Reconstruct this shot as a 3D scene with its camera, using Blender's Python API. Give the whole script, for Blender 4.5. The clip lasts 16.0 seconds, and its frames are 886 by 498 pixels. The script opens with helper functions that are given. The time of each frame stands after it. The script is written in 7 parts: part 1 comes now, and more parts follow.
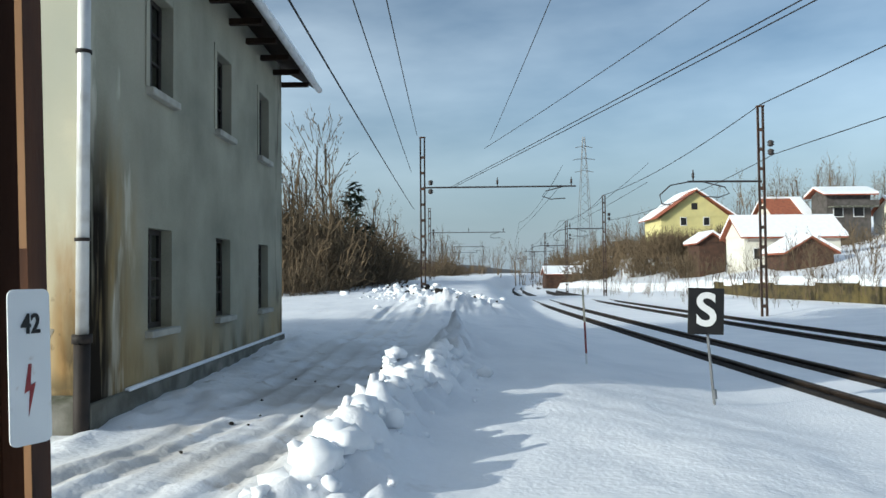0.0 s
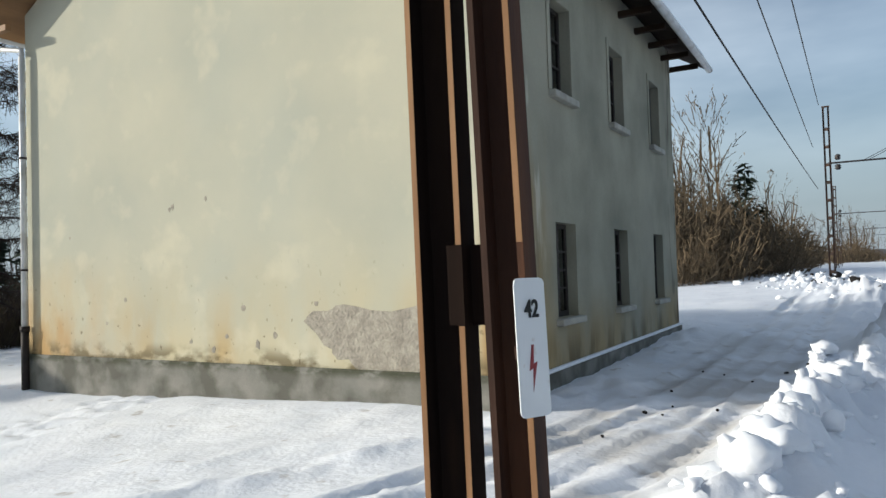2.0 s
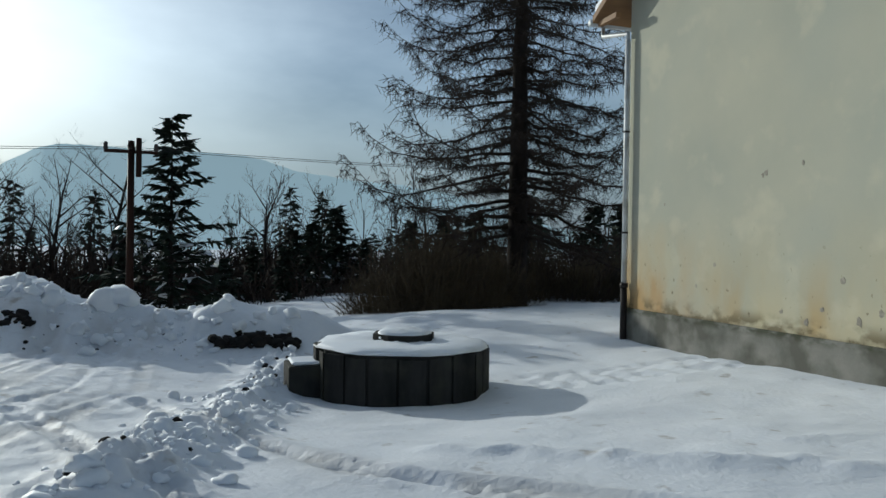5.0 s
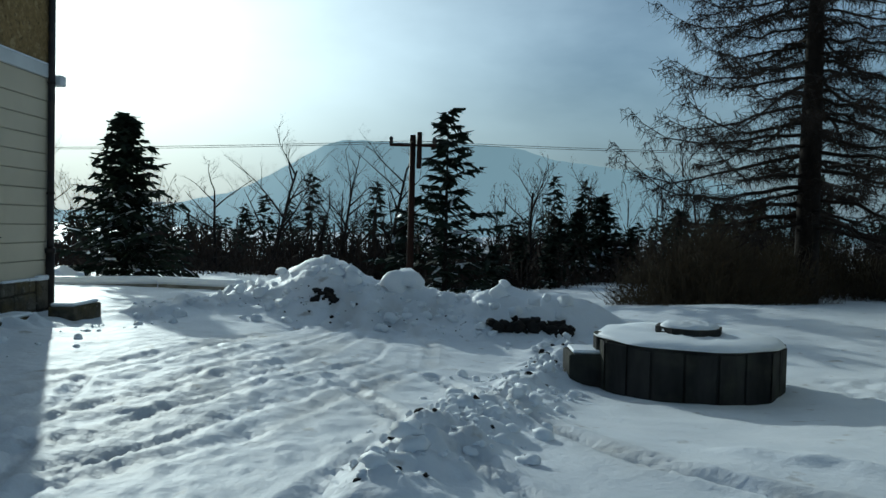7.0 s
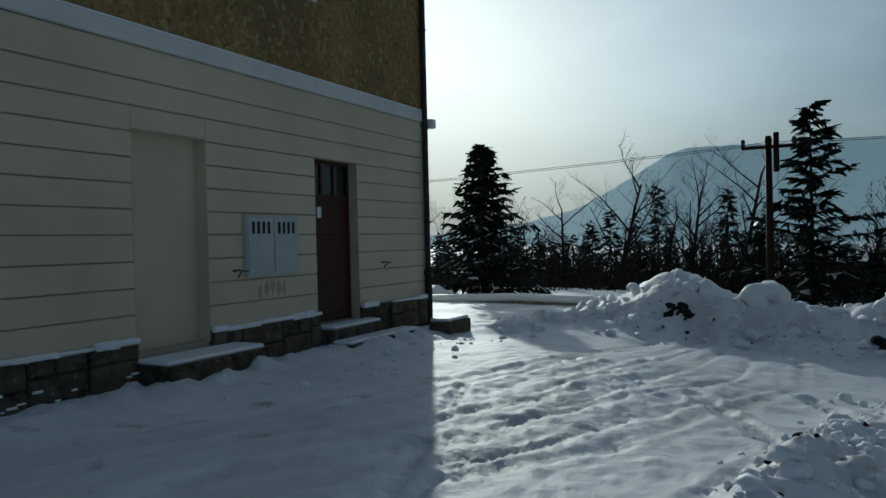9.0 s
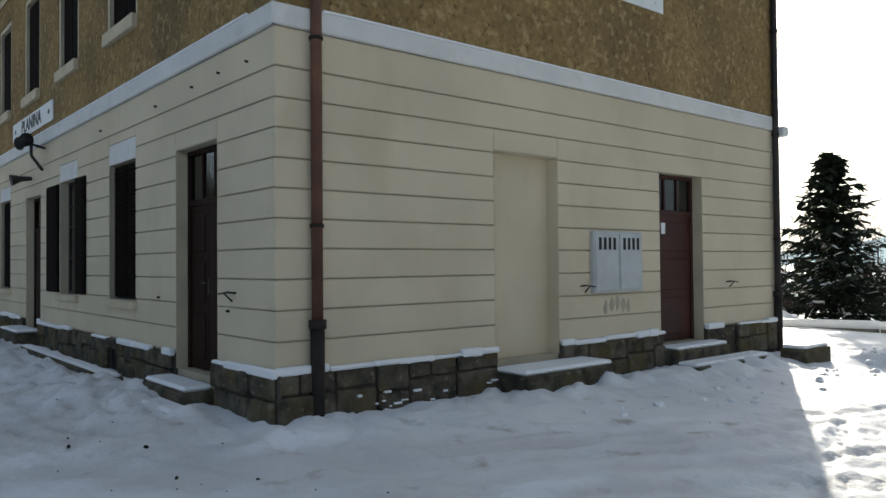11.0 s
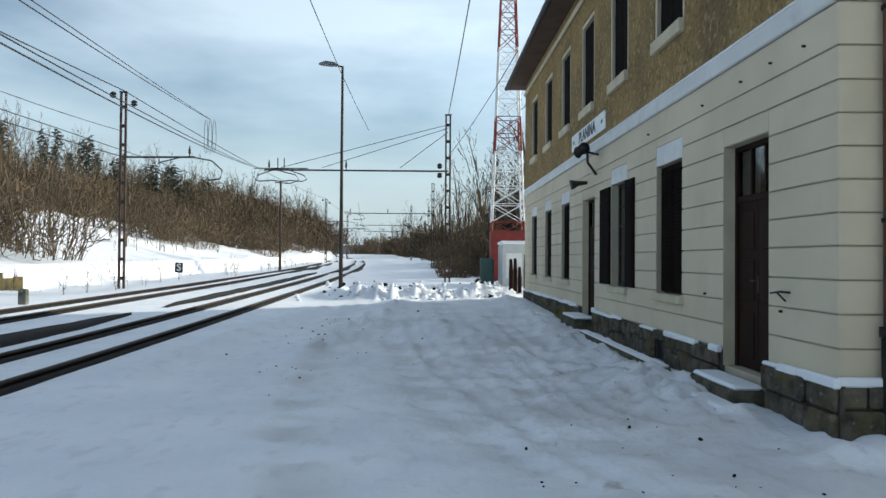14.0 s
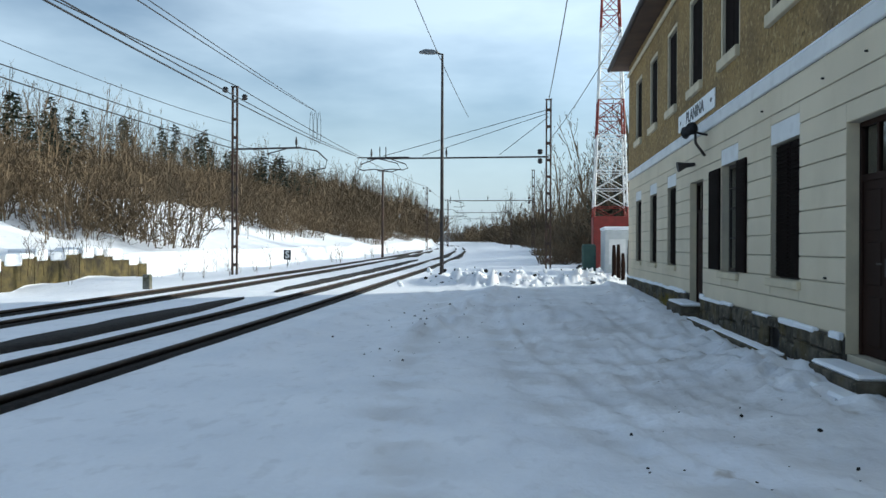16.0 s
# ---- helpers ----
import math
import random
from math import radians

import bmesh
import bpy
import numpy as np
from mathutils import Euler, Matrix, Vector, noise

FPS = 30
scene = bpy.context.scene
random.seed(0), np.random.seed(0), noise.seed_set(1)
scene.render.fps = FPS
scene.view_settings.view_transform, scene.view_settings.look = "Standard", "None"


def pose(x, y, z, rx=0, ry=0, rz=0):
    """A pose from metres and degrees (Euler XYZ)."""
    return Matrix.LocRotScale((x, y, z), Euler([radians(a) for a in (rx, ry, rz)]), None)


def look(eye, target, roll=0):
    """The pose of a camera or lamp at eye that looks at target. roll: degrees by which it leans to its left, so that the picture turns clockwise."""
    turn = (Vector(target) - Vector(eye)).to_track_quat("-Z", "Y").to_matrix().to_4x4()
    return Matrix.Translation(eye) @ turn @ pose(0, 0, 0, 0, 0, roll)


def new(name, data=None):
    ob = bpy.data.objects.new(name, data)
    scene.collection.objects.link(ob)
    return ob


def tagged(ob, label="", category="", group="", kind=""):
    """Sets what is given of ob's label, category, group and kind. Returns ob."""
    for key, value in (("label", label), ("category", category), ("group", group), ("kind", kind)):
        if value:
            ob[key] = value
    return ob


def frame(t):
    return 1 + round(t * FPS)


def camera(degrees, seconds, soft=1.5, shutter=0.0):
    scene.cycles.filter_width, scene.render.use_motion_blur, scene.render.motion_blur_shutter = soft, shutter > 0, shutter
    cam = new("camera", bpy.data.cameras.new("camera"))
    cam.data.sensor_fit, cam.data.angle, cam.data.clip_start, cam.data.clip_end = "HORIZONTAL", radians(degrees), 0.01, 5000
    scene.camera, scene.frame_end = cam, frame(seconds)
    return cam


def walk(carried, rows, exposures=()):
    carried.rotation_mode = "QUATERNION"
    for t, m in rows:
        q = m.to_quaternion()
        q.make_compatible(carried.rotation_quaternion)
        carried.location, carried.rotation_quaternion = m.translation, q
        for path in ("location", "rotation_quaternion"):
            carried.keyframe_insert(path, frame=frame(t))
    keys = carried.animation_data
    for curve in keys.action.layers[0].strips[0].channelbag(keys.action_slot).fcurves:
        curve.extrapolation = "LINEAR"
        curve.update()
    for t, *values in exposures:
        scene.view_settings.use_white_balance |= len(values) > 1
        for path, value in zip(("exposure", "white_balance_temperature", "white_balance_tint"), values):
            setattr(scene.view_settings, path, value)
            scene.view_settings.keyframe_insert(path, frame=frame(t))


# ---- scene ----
cam = camera(61.8, 16.0)
PATH = [
    (0, (-0.115, 0.002, 1.654), (-0.125, 2.001, 1.718), -0.5),
    (0.5, (-0.139, 0.015, 1.649), (-0.24, 2.011, 1.717), -1.0),
    (1, (-0.177, -0.018, 1.655), (-0.513, 1.952, 1.731), -1.2),
    (1.5, (-0.243, -0.069, 1.652), (-0.886, 1.824, 1.706), -1.2),
    (2, (-0.373, -0.075, 1.648), (-1.347, 1.671, 1.707), -1.7),
    (2.5, (-0.426, -0.067, 1.647), (-1.701, 1.474, 1.636), -1.3),
    (3, (-0.442, -0.115, 1.648), (-1.9, 1.255, 1.667), -0.6),
    (3.5, (-0.48, -0.137, 1.651), (-2.109, 1.024, 1.658), -0.1),
    (4, (-0.529, -0.202, 1.633), (-2.269, 0.784, 1.646), 0.1),
    (4.5, (-0.526, -0.25, 1.632), (-2.355, 0.56, 1.628), 0.4),
    (4.7, (-0.501, -0.261, 1.623), (-2.359, 0.479, 1.616), 0.6),
    (6.8, (-0.572, -0.620, 1.606), (-2.571, -0.591, 1.535), 1.4),
    (7, (-0.577, -0.625, 1.603), (-2.576, -0.664, 1.543), 1.4),
    (7.5, (-0.577, -0.630, 1.603), (-2.566, -0.845, 1.564), 1.2),
    (8, (-0.572, -0.636, 1.603), (-2.529, -1.052, 1.584), 0.9),
    (8.2, (-0.565, -0.640, 1.604), (-2.493, -1.172, 1.582), 0.0),
    (10.3, (-0.072, -1.035, 1.669), (-1.571, -2.356, 1.729), -0.6),
    (10.5, (-0.069, -1.102, 1.64), (-1.519, -2.477, 1.722), -0.8),
    (11, (-0.088, -1.121, 1.627), (-1.352, -2.67, 1.666), -0.5),
    (11.5, (-0.033, -1.108, 1.633), (-1.051, -2.828, 1.69), -0.4),
    (12, (0.009, -1.102, 1.645), (-0.766, -2.945, 1.697), -0.1),
    (12.5, (0.042, -1.109, 1.627), (-0.496, -3.035, 1.67), -0.2),
    (13, (0.065, -1.127, 1.626), (-0.261, -3.1, 1.647), 0.1),
    (13.5, (0.096, -1.139, 1.614), (-0.043, -3.134, 1.634), 0.4),
    (14, (0.127, -1.14, 1.64), (0.132, -3.14, 1.669), 0.4),
    (14.5, (0.172, -1.105, 1.645), (0.328, -3.099, 1.656), 0.9),
    (15, (0.181, -1.101, 1.623), (0.387, -3.09, 1.638), 0.5),
    (15.5, (0.168, -1.104, 1.61), (0.424, -3.087, 1.618), 0.3),
    (16, (0.138, -1.151, 1.593), (0.412, -3.132, 1.587), 0.2),
]
EXPOSURES = [(0.0, -0.08, 6350, 2), (0.5, -0.06, 6400, 3), (1.0, -0.06, 6900, 6), (1.5, -0.05, 6950, 8), (2.0, -0.1, 6650, 7), (2.5, -0.29, 6150, 4), (3.0, -0.27, 6250, 4), (3.5, -0.28, 6500, 5), (4.0, -0.42, 6450, 5), (4.5, -0.85, 6250, 4),
             (6.8, -1.05, 5650, -8), (7.0, -1.18, 5600, -8), (7.5, -1.6, 5550, -8), (8.0, -1.9, 5550, -8), (8.2, -1.95, 5550, -8), (10.3, -0.9, 6500, 5), (10.7, -0.5, 6700, 6), (11.0, -0.1, 6900, 7), (11.5, 0.9, 7650, 9), (12.0, 0.82, 7650, 9), (12.5, 0.42, 7250, 8), (13.0, 0.34, 7100, 7), (14.0, 0.26, 6650, 3), (16.0, 0.27, 6320, 2)]
walk(cam, [(t, look(eye, target, roll)) for t, eye, target, roll in PATH], EXPOSURES)

# ---- light ----
SUN_DIR = Vector((-0.845, -0.456, 0.30)).normalized()
sun = new("sun", bpy.data.lights.new("sun", "SUN"))
sun.data.energy, sun.data.angle, sun.data.color = 4.8, radians(0.6), (1.0, 0.94, 0.85)
sun.matrix_world = look(SUN_DIR * 60, (0, 0, 0))
world = bpy.data.worlds.new("sky")
scene.world = world
world.use_nodes = True
wn, wl = world.node_tree.nodes, world.node_tree.links
wn.clear()
w_out, w_bg = wn.new("ShaderNodeOutputWorld"), wn.new("ShaderNodeBackground")
w_sky, w_co, w_map, w_noise, w_ramp, w_mix = (wn.new("ShaderNodeTexSky"), wn.new("ShaderNodeTexCoord"), wn.new("ShaderNodeMapping"),
    wn.new("ShaderNodeTexNoise"), wn.new("ShaderNodeValToRGB"), wn.new("ShaderNodeMixRGB"))
w_sky.sky_type, w_sky.sun_disc = "NISHITA", False
w_sky.sun_elevation, w_sky.sun_rotation = math.asin(SUN_DIR.z), math.atan2(SUN_DIR.x, SUN_DIR.y)
w_sky.air_density, w_sky.dust_density, w_sky.ozone_density = 1.0, 0.9, 3.0
w_map.inputs["Scale"].default_value = (1.0, 1.3, 3.4)
w_noise.inputs["Scale"].default_value, w_noise.inputs["Detail"].default_value, w_noise.inputs["Roughness"].default_value = 1.5, 6, 0.52
w_ramp.color_ramp.elements[0].position, w_ramp.color_ramp.elements[1].position = 0.34, 0.66
w_ramp.color_ramp.elements[1].color = (0.85, 0.85, 0.85, 1)
w_add = wn.new("ShaderNodeMixRGB")
w_add.blend_type = "ADD"
w_add.inputs[2].default_value = (6.0, 6.3, 6.5, 1)
w_fwd = wn.new("ShaderNodeMapRange")
w_fwd.inputs["From Min"].default_value, w_fwd.inputs["To Min"].default_value, w_fwd.inputs["To Max"].default_value = -0.8, 0.52, 1.0
w_bg.inputs["Strength"].default_value = 0.11
# pale haze low over the horizon, and a bright veil of thin cloud round the sun
w_sep, w_low, w_haze = wn.new("ShaderNodeSeparateXYZ"), wn.new("ShaderNodeMapRange"), wn.new("ShaderNodeMixRGB")
w_low.interpolation_type = "SMOOTHSTEP"
w_low.inputs["From Min"].default_value, w_low.inputs["From Max"].default_value = 0.26, -0.02
w_low.inputs["To Max"].default_value = 0.9
w_haze.inputs[2].default_value = (3.4, 4.2, 5.1, 1)
w_dot, w_pow, w_glow = wn.new("ShaderNodeVectorMath"), wn.new("ShaderNodeMath"), wn.new("ShaderNodeMixRGB")
w_dot.operation, w_pow.operation, w_pow.use_clamp, w_glow.blend_type = "DOT_PRODUCT", "POWER", True, "ADD"
w_dot.inputs[1].default_value = SUN_DIR
w_pow.inputs[1].default_value = 9
w_glow.inputs[2].default_value = (10.5, 10.6, 10.5, 1)
w_pos = wn.new("ShaderNodeMath")
w_pos.operation = "MAXIMUM"
w_pos.inputs[1].default_value = 0.0
wl.new(w_co.outputs["Generated"], w_map.inputs["Vector"])
wl.new(w_co.outputs["Generated"], w_sep.inputs[0])
wl.new(w_co.outputs["Generated"], w_dot.inputs[0])
wl.new(w_dot.outputs["Value"], w_pos.inputs[0])
wl.new(w_pos.outputs[0], w_pow.inputs[0])
wl.new(w_dot.outputs["Value"], w_fwd.inputs["Value"])
wl.new(w_fwd.outputs[0], w_add.inputs[0])
wl.new(w_sep.outputs[2], w_low.inputs["Value"])
wl.new(w_map.outputs[0], w_noise.inputs["Vector"])
wl.new(w_noise.outputs["Fac"], w_ramp.inputs[0])
wl.new(w_ramp.outputs[0], w_mix.inputs[0])
wl.new(w_sky.outputs[0], w_mix.inputs[1])
wl.new(w_sky.outputs[0], w_add.inputs[1])
wl.new(w_add.outputs[0], w_mix.inputs[2])
wl.new(w_low.outputs[0], w_haze.inputs[0])
wl.new(w_mix.outputs[0], w_haze.inputs[1])
wl.new(w_pow.outputs[0], w_glow.inputs[0])
wl.new(w_haze.outputs[0], w_glow.inputs[1])
wl.new(w_glow.outputs[0], w_bg.inputs[0])
wl.new(w_bg.outputs[0], w_out.inputs[0])

# ---- materials ----


def mat(name, c1, c2=None, scale=4.0, rough=0.8, bump=0.0, bscale=60.0, metal=0.0, fine=0.0, spec=0.3, stretch=(1, 1, 1), vary=0.0):
    """A procedural surface: two colours mixed by noise at two scales, relief, and a small shift from piece to piece."""
    m = bpy.data.materials.new(name)
    m.use_nodes = True
    n, l = m.node_tree.nodes, m.node_tree.links
    b = n["Principled BSDF"]
    b.inputs["Roughness"].default_value, b.inputs["Metallic"].default_value = rough, metal
    b.inputs["Specular IOR Level"].default_value = spec
    c2 = c2 or tuple(0.8 * v for v in c1)
    co, mp = n.new("ShaderNodeTexCoord"), n.new("ShaderNodeMapping")
    mp.inputs["Scale"].default_value = stretch
    l.new(co.outputs["Object"], mp.inputs["Vector"])
    big, small = n.new("ShaderNodeTexNoise"), n.new("ShaderNodeTexNoise")
    for t, s in ((big, scale), (small, bscale)):
        t.inputs["Scale"].default_value, t.inputs["Detail"].default_value = s, 5
        l.new(mp.outputs[0], t.inputs["Vector"])
    ramp = n.new("ShaderNodeValToRGB")
    ramp.color_ramp.elements[0].position, ramp.color_ramp.elements[1].position = 0.35, 0.68
    ramp.color_ramp.elements[0].color, ramp.color_ramp.elements[1].color = (*c1, 1), (*c2, 1)
    l.new(big.outputs["Fac"], ramp.inputs[0])
    last = ramp.outputs[0]
    hsv = n.new("ShaderNodeHueSaturation")
    add = n.new("ShaderNodeMath")
    add.operation = "MULTIPLY_ADD"
    l.new(small.outputs["Fac"], add.inputs[0])
    add.inputs[1].default_value, add.inputs[2].default_value = fine, 1 - fine / 2
    value = add.outputs[0]
    if vary:
        info, add2 = n.new("ShaderNodeObjectInfo"), n.new("ShaderNodeMath")
        add2.operation = "MULTIPLY_ADD"
        l.new(info.outputs["Random"], add2.inputs[0])
        add2.inputs[1].default_value = vary
        l.new(value, add2.inputs[2])
        value = add2.outputs[0]
    l.new(value, hsv.inputs["Value"])
    l.new(last, hsv.inputs["Color"])
    l.new(hsv.outputs[0], b.inputs["Base Color"])
    if bump:
        bp = n.new("ShaderNodeBump")
        bp.inputs["Strength"].default_value, bp.inputs["Distance"].default_value = min(1, bump * 10), 0.02 * bump * 10
        l.new(small.outputs["Fac"], bp.inputs["Height"])
        l.new(bp.outputs[0], b.inputs["Normal"])
    return m


def stain(m, colour, low, high, scale, amount, stretch=(1, 1, 1), axis=None, span=(0, 1), height=None):
    """Lays a noise-edged stain over a material; with an axis it keeps to a stretch along that axis."""
    n, l = m.node_tree.nodes, m.node_tree.links
    b = n["Principled BSDF"]
    old = b.inputs["Base Color"].links[0].from_socket
    co, mp, t, r, mx = n.new("ShaderNodeTexCoord"), n.new("ShaderNodeMapping"), n.new("ShaderNodeTexNoise"), n.new("ShaderNodeMapRange"), n.new("ShaderNodeMixRGB")
    mp.inputs["Scale"].default_value = stretch
    mp.inputs["Location"].default_value = (3.1 * scale, 1.7, 0.4)
    l.new(co.outputs["Object"], mp.inputs[0])
    l.new(mp.outputs[0], t.inputs["Vector"])
    t.inputs["Scale"].default_value, t.inputs["Detail"].default_value = scale, 6
    r.inputs["From Min"].default_value, r.inputs["From Max"].default_value, r.inputs["To Max"].default_value = low, high, amount
    l.new(t.outputs["Fac"], r.inputs["Value"])
    fac = r.outputs[0]
    if axis is not None:
        sep, r2, mul = n.new("ShaderNodeSeparateXYZ"), n.new("ShaderNodeMapRange"), n.new("ShaderNodeMath")
        l.new(co.outputs["Object"], sep.inputs[0])
        l.new(sep.outputs[axis], r2.inputs["Value"])
        r2.inputs["From Min"].default_value, r2.inputs["From Max"].default_value = span
        r2.interpolation_type = "SMOOTHSTEP"
        mul.operation = "MULTIPLY"
        l.new(fac, mul.inputs[0])
        l.new(r2.outputs[0], mul.inputs[1])
        fac = mul.outputs[0]
        if height:
            r3, mul3 = n.new("ShaderNodeMapRange"), n.new("ShaderNodeMath")
            l.new(sep.outputs[2], r3.inputs["Value"])
            r3.inputs["From Min"].default_value, r3.inputs["From Max"].default_value = height
            mul3.operation = "MULTIPLY"
            l.new(fac, mul3.inputs[0])
            l.new(r3.outputs[0], mul3.inputs[1])
            fac = mul3.outputs[0]
    l.new(fac, mx.inputs[0])
    l.new(old, mx.inputs[1])
    mx.inputs[2].default_value = (*colour, 1)
    l.new(mx.outputs[0], b.inputs["Base Color"])
    return m


SNOW_CAP = mat("snow_cap", (0.88, 0.90, 0.93), (0.82, 0.85, 0.9), 3, 0.6, 0.04, 30, fine=0.04)
CREAM = stain(mat("cream_render", (0.64, 0.565, 0.425), (0.56, 0.495, 0.37), 0.8, 0.9, 0.012, 120, fine=0.06, vary=0.03), (0.45, 0.38, 0.25), 0.55, 0.8, 1.6, 0.4, (1, 1, 0.5))
GROOVE = mat("render_joint", (0.47, 0.42, 0.32), (0.38, 0.34, 0.27), 2, 0.95)
OCHRE = stain(mat("ochre_roughcast", (0.31, 0.21, 0.085), (0.21, 0.14, 0.06), 0.9, 0.95, 0.16, 15, fine=1.1), (0.13, 0.09, 0.05), 0.5, 0.75, 0.7, 0.6)
stain(OCHRE, (0.46, 0.34, 0.17), 0.54, 0.66, 9.0, 0.65)
stain(OCHRE, (0.07, 0.05, 0.025), 0.58, 0.68, 13.0, 0.7)
WHITE_TRIM = stain(mat("white_trim", (0.72, 0.73, 0.72), (0.64, 0.65, 0.64), 2, 0.85, 0.01, 80, fine=0.06), (0.4, 0.4, 0.36), 0.55, 0.8, 3, 0.4)
CREAM_TRIM = mat("cream_surround", (0.60, 0.53, 0.38), (0.5, 0.44, 0.32), 3, 0.9, 0.01, 90, fine=0.08)
STONE = stain(stain(mat("plinth_stone", (0.115, 0.102, 0.078), (0.034, 0.031, 0.026), 5.0, 0.97, 0.10, 22, fine=0.7, vary=0.35, spec=0.1), (0.12, 0.095, 0.045), 0.50, 0.66, 2.4, 0.7), (0.26, 0.24, 0.20), 0.62, 0.68, 11, 0.5)
MORTAR = mat("mortar", (0.10, 0.09, 0.075), (0.06, 0.055, 0.05), 6, 0.95, 0.03, 60, fine=0.3)
PALE = mat("pale_render", (0.50, 0.48, 0.37), (0.41, 0.41, 0.33), 0.55, 0.92, 0.015, 70, fine=0.10)
stain(PALE, (0.56, 0.46, 0.26), 0.35, 0.62, 0.9, 0.7, (1, 1, 0.6), 2, (2.6, 0.3))
stain(PALE, (0.46, 0.29, 0.09), 0.48, 0.66, 1.1, 0.7, (1, 1, 0.35), 2, (1.9, 0.5))
stain(PALE, (0.40, 0.42, 0.36), 0.45, 0.75, 0.5, 0.6, (1, 1, 0.5))
stain(PALE, (0.60, 0.56, 0.42), 0.55, 0.72, 1.8, 0.5)
stain(PALE, (0.46, 0.26, 0.085), 0.36, 0.60, 1.4, 0.75, (1, 1, 0.5), 0, (-9.6, -12.0), (2.1, 1.0))
stain(PALE, (0.33, 0.18, 0.06), 0.34, 0.55, 2.0, 0.85, (2, 1, 0.4), 0, (-4.25, -3.95), (2.6, 1.8))
stain(PALE, (0.035, 0.03, 0.018), 0.36, 0.56, 3.6, 0.9, (2, 1, 0.5), 0, (-4.15, -3.9), (1.9, 0.7))
stain(PALE, (0.13, 0.10, 0.05), 0.44, 0.60, 3.0, 0.8, (1, 1, 1.5), 2, (0.75, 0.5))
stain(PALE, (0.12, 0.09, 0.05), 0.66, 0.71, 14.0, 0.7, (1, 1, 0.6), 2, (2.4, 0.4))
# front render: PALE made darker and greyer for its shade; the stains are dirt
SHADED_RENDER = mat("shaded_render", (0.35, 0.34, 0.27), (0.235, 0.235, 0.19), 0.8, 0.95, 0.03, 40, fine=0.22, spec=0.08)
stain(SHADED_RENDER, (0.40, 0.38, 0.31), 0.50, 0.72, 0.8, 0.6, (1, 1, 0.35))
stain(SHADED_RENDER, (0.36, 0.27, 0.14), 0.36, 0.60, 1.0, 0.8, (1, 1, 0.4), 2, (1.5, 0.4))
stain(SHADED_RENDER, (0.12, 0.09, 0.05), 0.48, 0.62, 2.2, 0.75, (1, 1, 0.3), 2, (1.0, 0.35))
stain(SHADED_RENDER, (0.30, 0.21, 0.09), 0.34, 0.60, 1.8, 0.9, (1, 1, 0.3), 1, (9.1, 8.2), (3.6, 2.4))
stain(SHADED_RENDER, (0.60, 0.57, 0.48), 0.55, 0.62, 3.2, 0.7, (1, 1, 0.22), 1, (9.0, 8.2), (4.6, 3.6))
stain(SHADED_RENDER, (0.09, 0.062, 0.03), 0.42, 0.62, 3.2, 0.8, (1, 1.8, 0.2), 1, (8.75, 8.0), (3.1, 1.0))
stain(SHADED_RENDER, (0.03, 0.022, 0.014), 0.40, 0.60, 4.0, 0.9, (1, 2.0, 0.22), 1, (8.35, 7.9), (2.4, 0.6))
stain(SHADED_RENDER, (0.014, 0.011, 0.008), 0.27, 0.44, 3.4, 1.0, (1, 2.4, 0.22), 1, (8.12, 7.80), (3.7, 2.3))
stain(SHADED_RENDER, (0.06, 0.045, 0.03), 0.50, 0.60, 2.0, 0.8, (1, 2, 0.4), 1, (15.4, 16.2))
CONCRETE = stain(mat("concrete", (0.26, 0.25, 0.22), (0.17, 0.17, 0.15), 1.6, 0.95, 0.04, 40, fine=0.2), (0.09, 0.088, 0.07), 0.42, 0.62, 2.2, 0.8)
stain(CONCRETE, (0.045, 0.05, 0.026), 0.40, 0.56, 4.0, 0.8, (1, 1, 2), 2, (0.30, 0.43))
BARE_PATCH = mat("bare_mortar_patch", (0.40, 0.365, 0.30), (0.26, 0.235, 0.195), 9, 0.98, 0.10, 26, fine=0.45)
WELL_CONCRETE = stain(mat("mossy_concrete", (0.034, 0.033, 0.031), (0.012, 0.012, 0.011), 3, 0.95, 0.05, 30, fine=0.3, stretch=(1, 1, 0.3)), (0.06, 0.06, 0.042), 0.5, 0.7, 2, 0.6)
RUST = stain(mat("rusted_steel", (0.050, 0.022, 0.013), (0.028, 0.014, 0.010), 5, 0.85, 0.03, 70, 0.0, 0.3, stretch=(1, 1, 0.25)), (0.13, 0.05, 0.02), 0.48, 0.66, 4, 0.7, (1, 1, 0.12))
RUST_FAR = mat("rusted_mast", (0.10, 0.06, 0.045), (0.05, 0.04, 0.035), 1.5, 0.85, 0.0, 30, 0.0, 0.2)
DARK_STEEL = mat("dark_steel", (0.035, 0.035, 0.04), (0.06, 0.05, 0.045), 6, 0.6, 0.0, 40, 0.4)
WIRE = mat("wire_metal", (0.02, 0.02, 0.022), (0.03, 0.03, 0.03), 2, 0.6)
RAIL = mat("rail_steel", (0.055, 0.04, 0.032), (0.03, 0.024, 0.02), 4, 0.6, 0.0, 30, 0.5)
# ballast colour, taken darker to hold the shade over the bare strips
BALLAST = mat("dark_ballast", (0.024, 0.020, 0.018), (0.010, 0.010, 0.010), 9, 0.95, 0.08, 20, fine=0.4)
ZINC = stain(mat("zinc_pipe", (0.66, 0.67, 0.67), (0.54, 0.55, 0.55), 3, 0.5, 0.0, 40, 0.2), (0.2, 0.16, 0.1), 0.5, 0.75, 3, 0.5)
BROWN_PIPE = mat("brown_pipe", (0.16, 0.075, 0.05), (0.10, 0.05, 0.035), 4, 0.5, 0.0, 40, 0.1, 0.1)
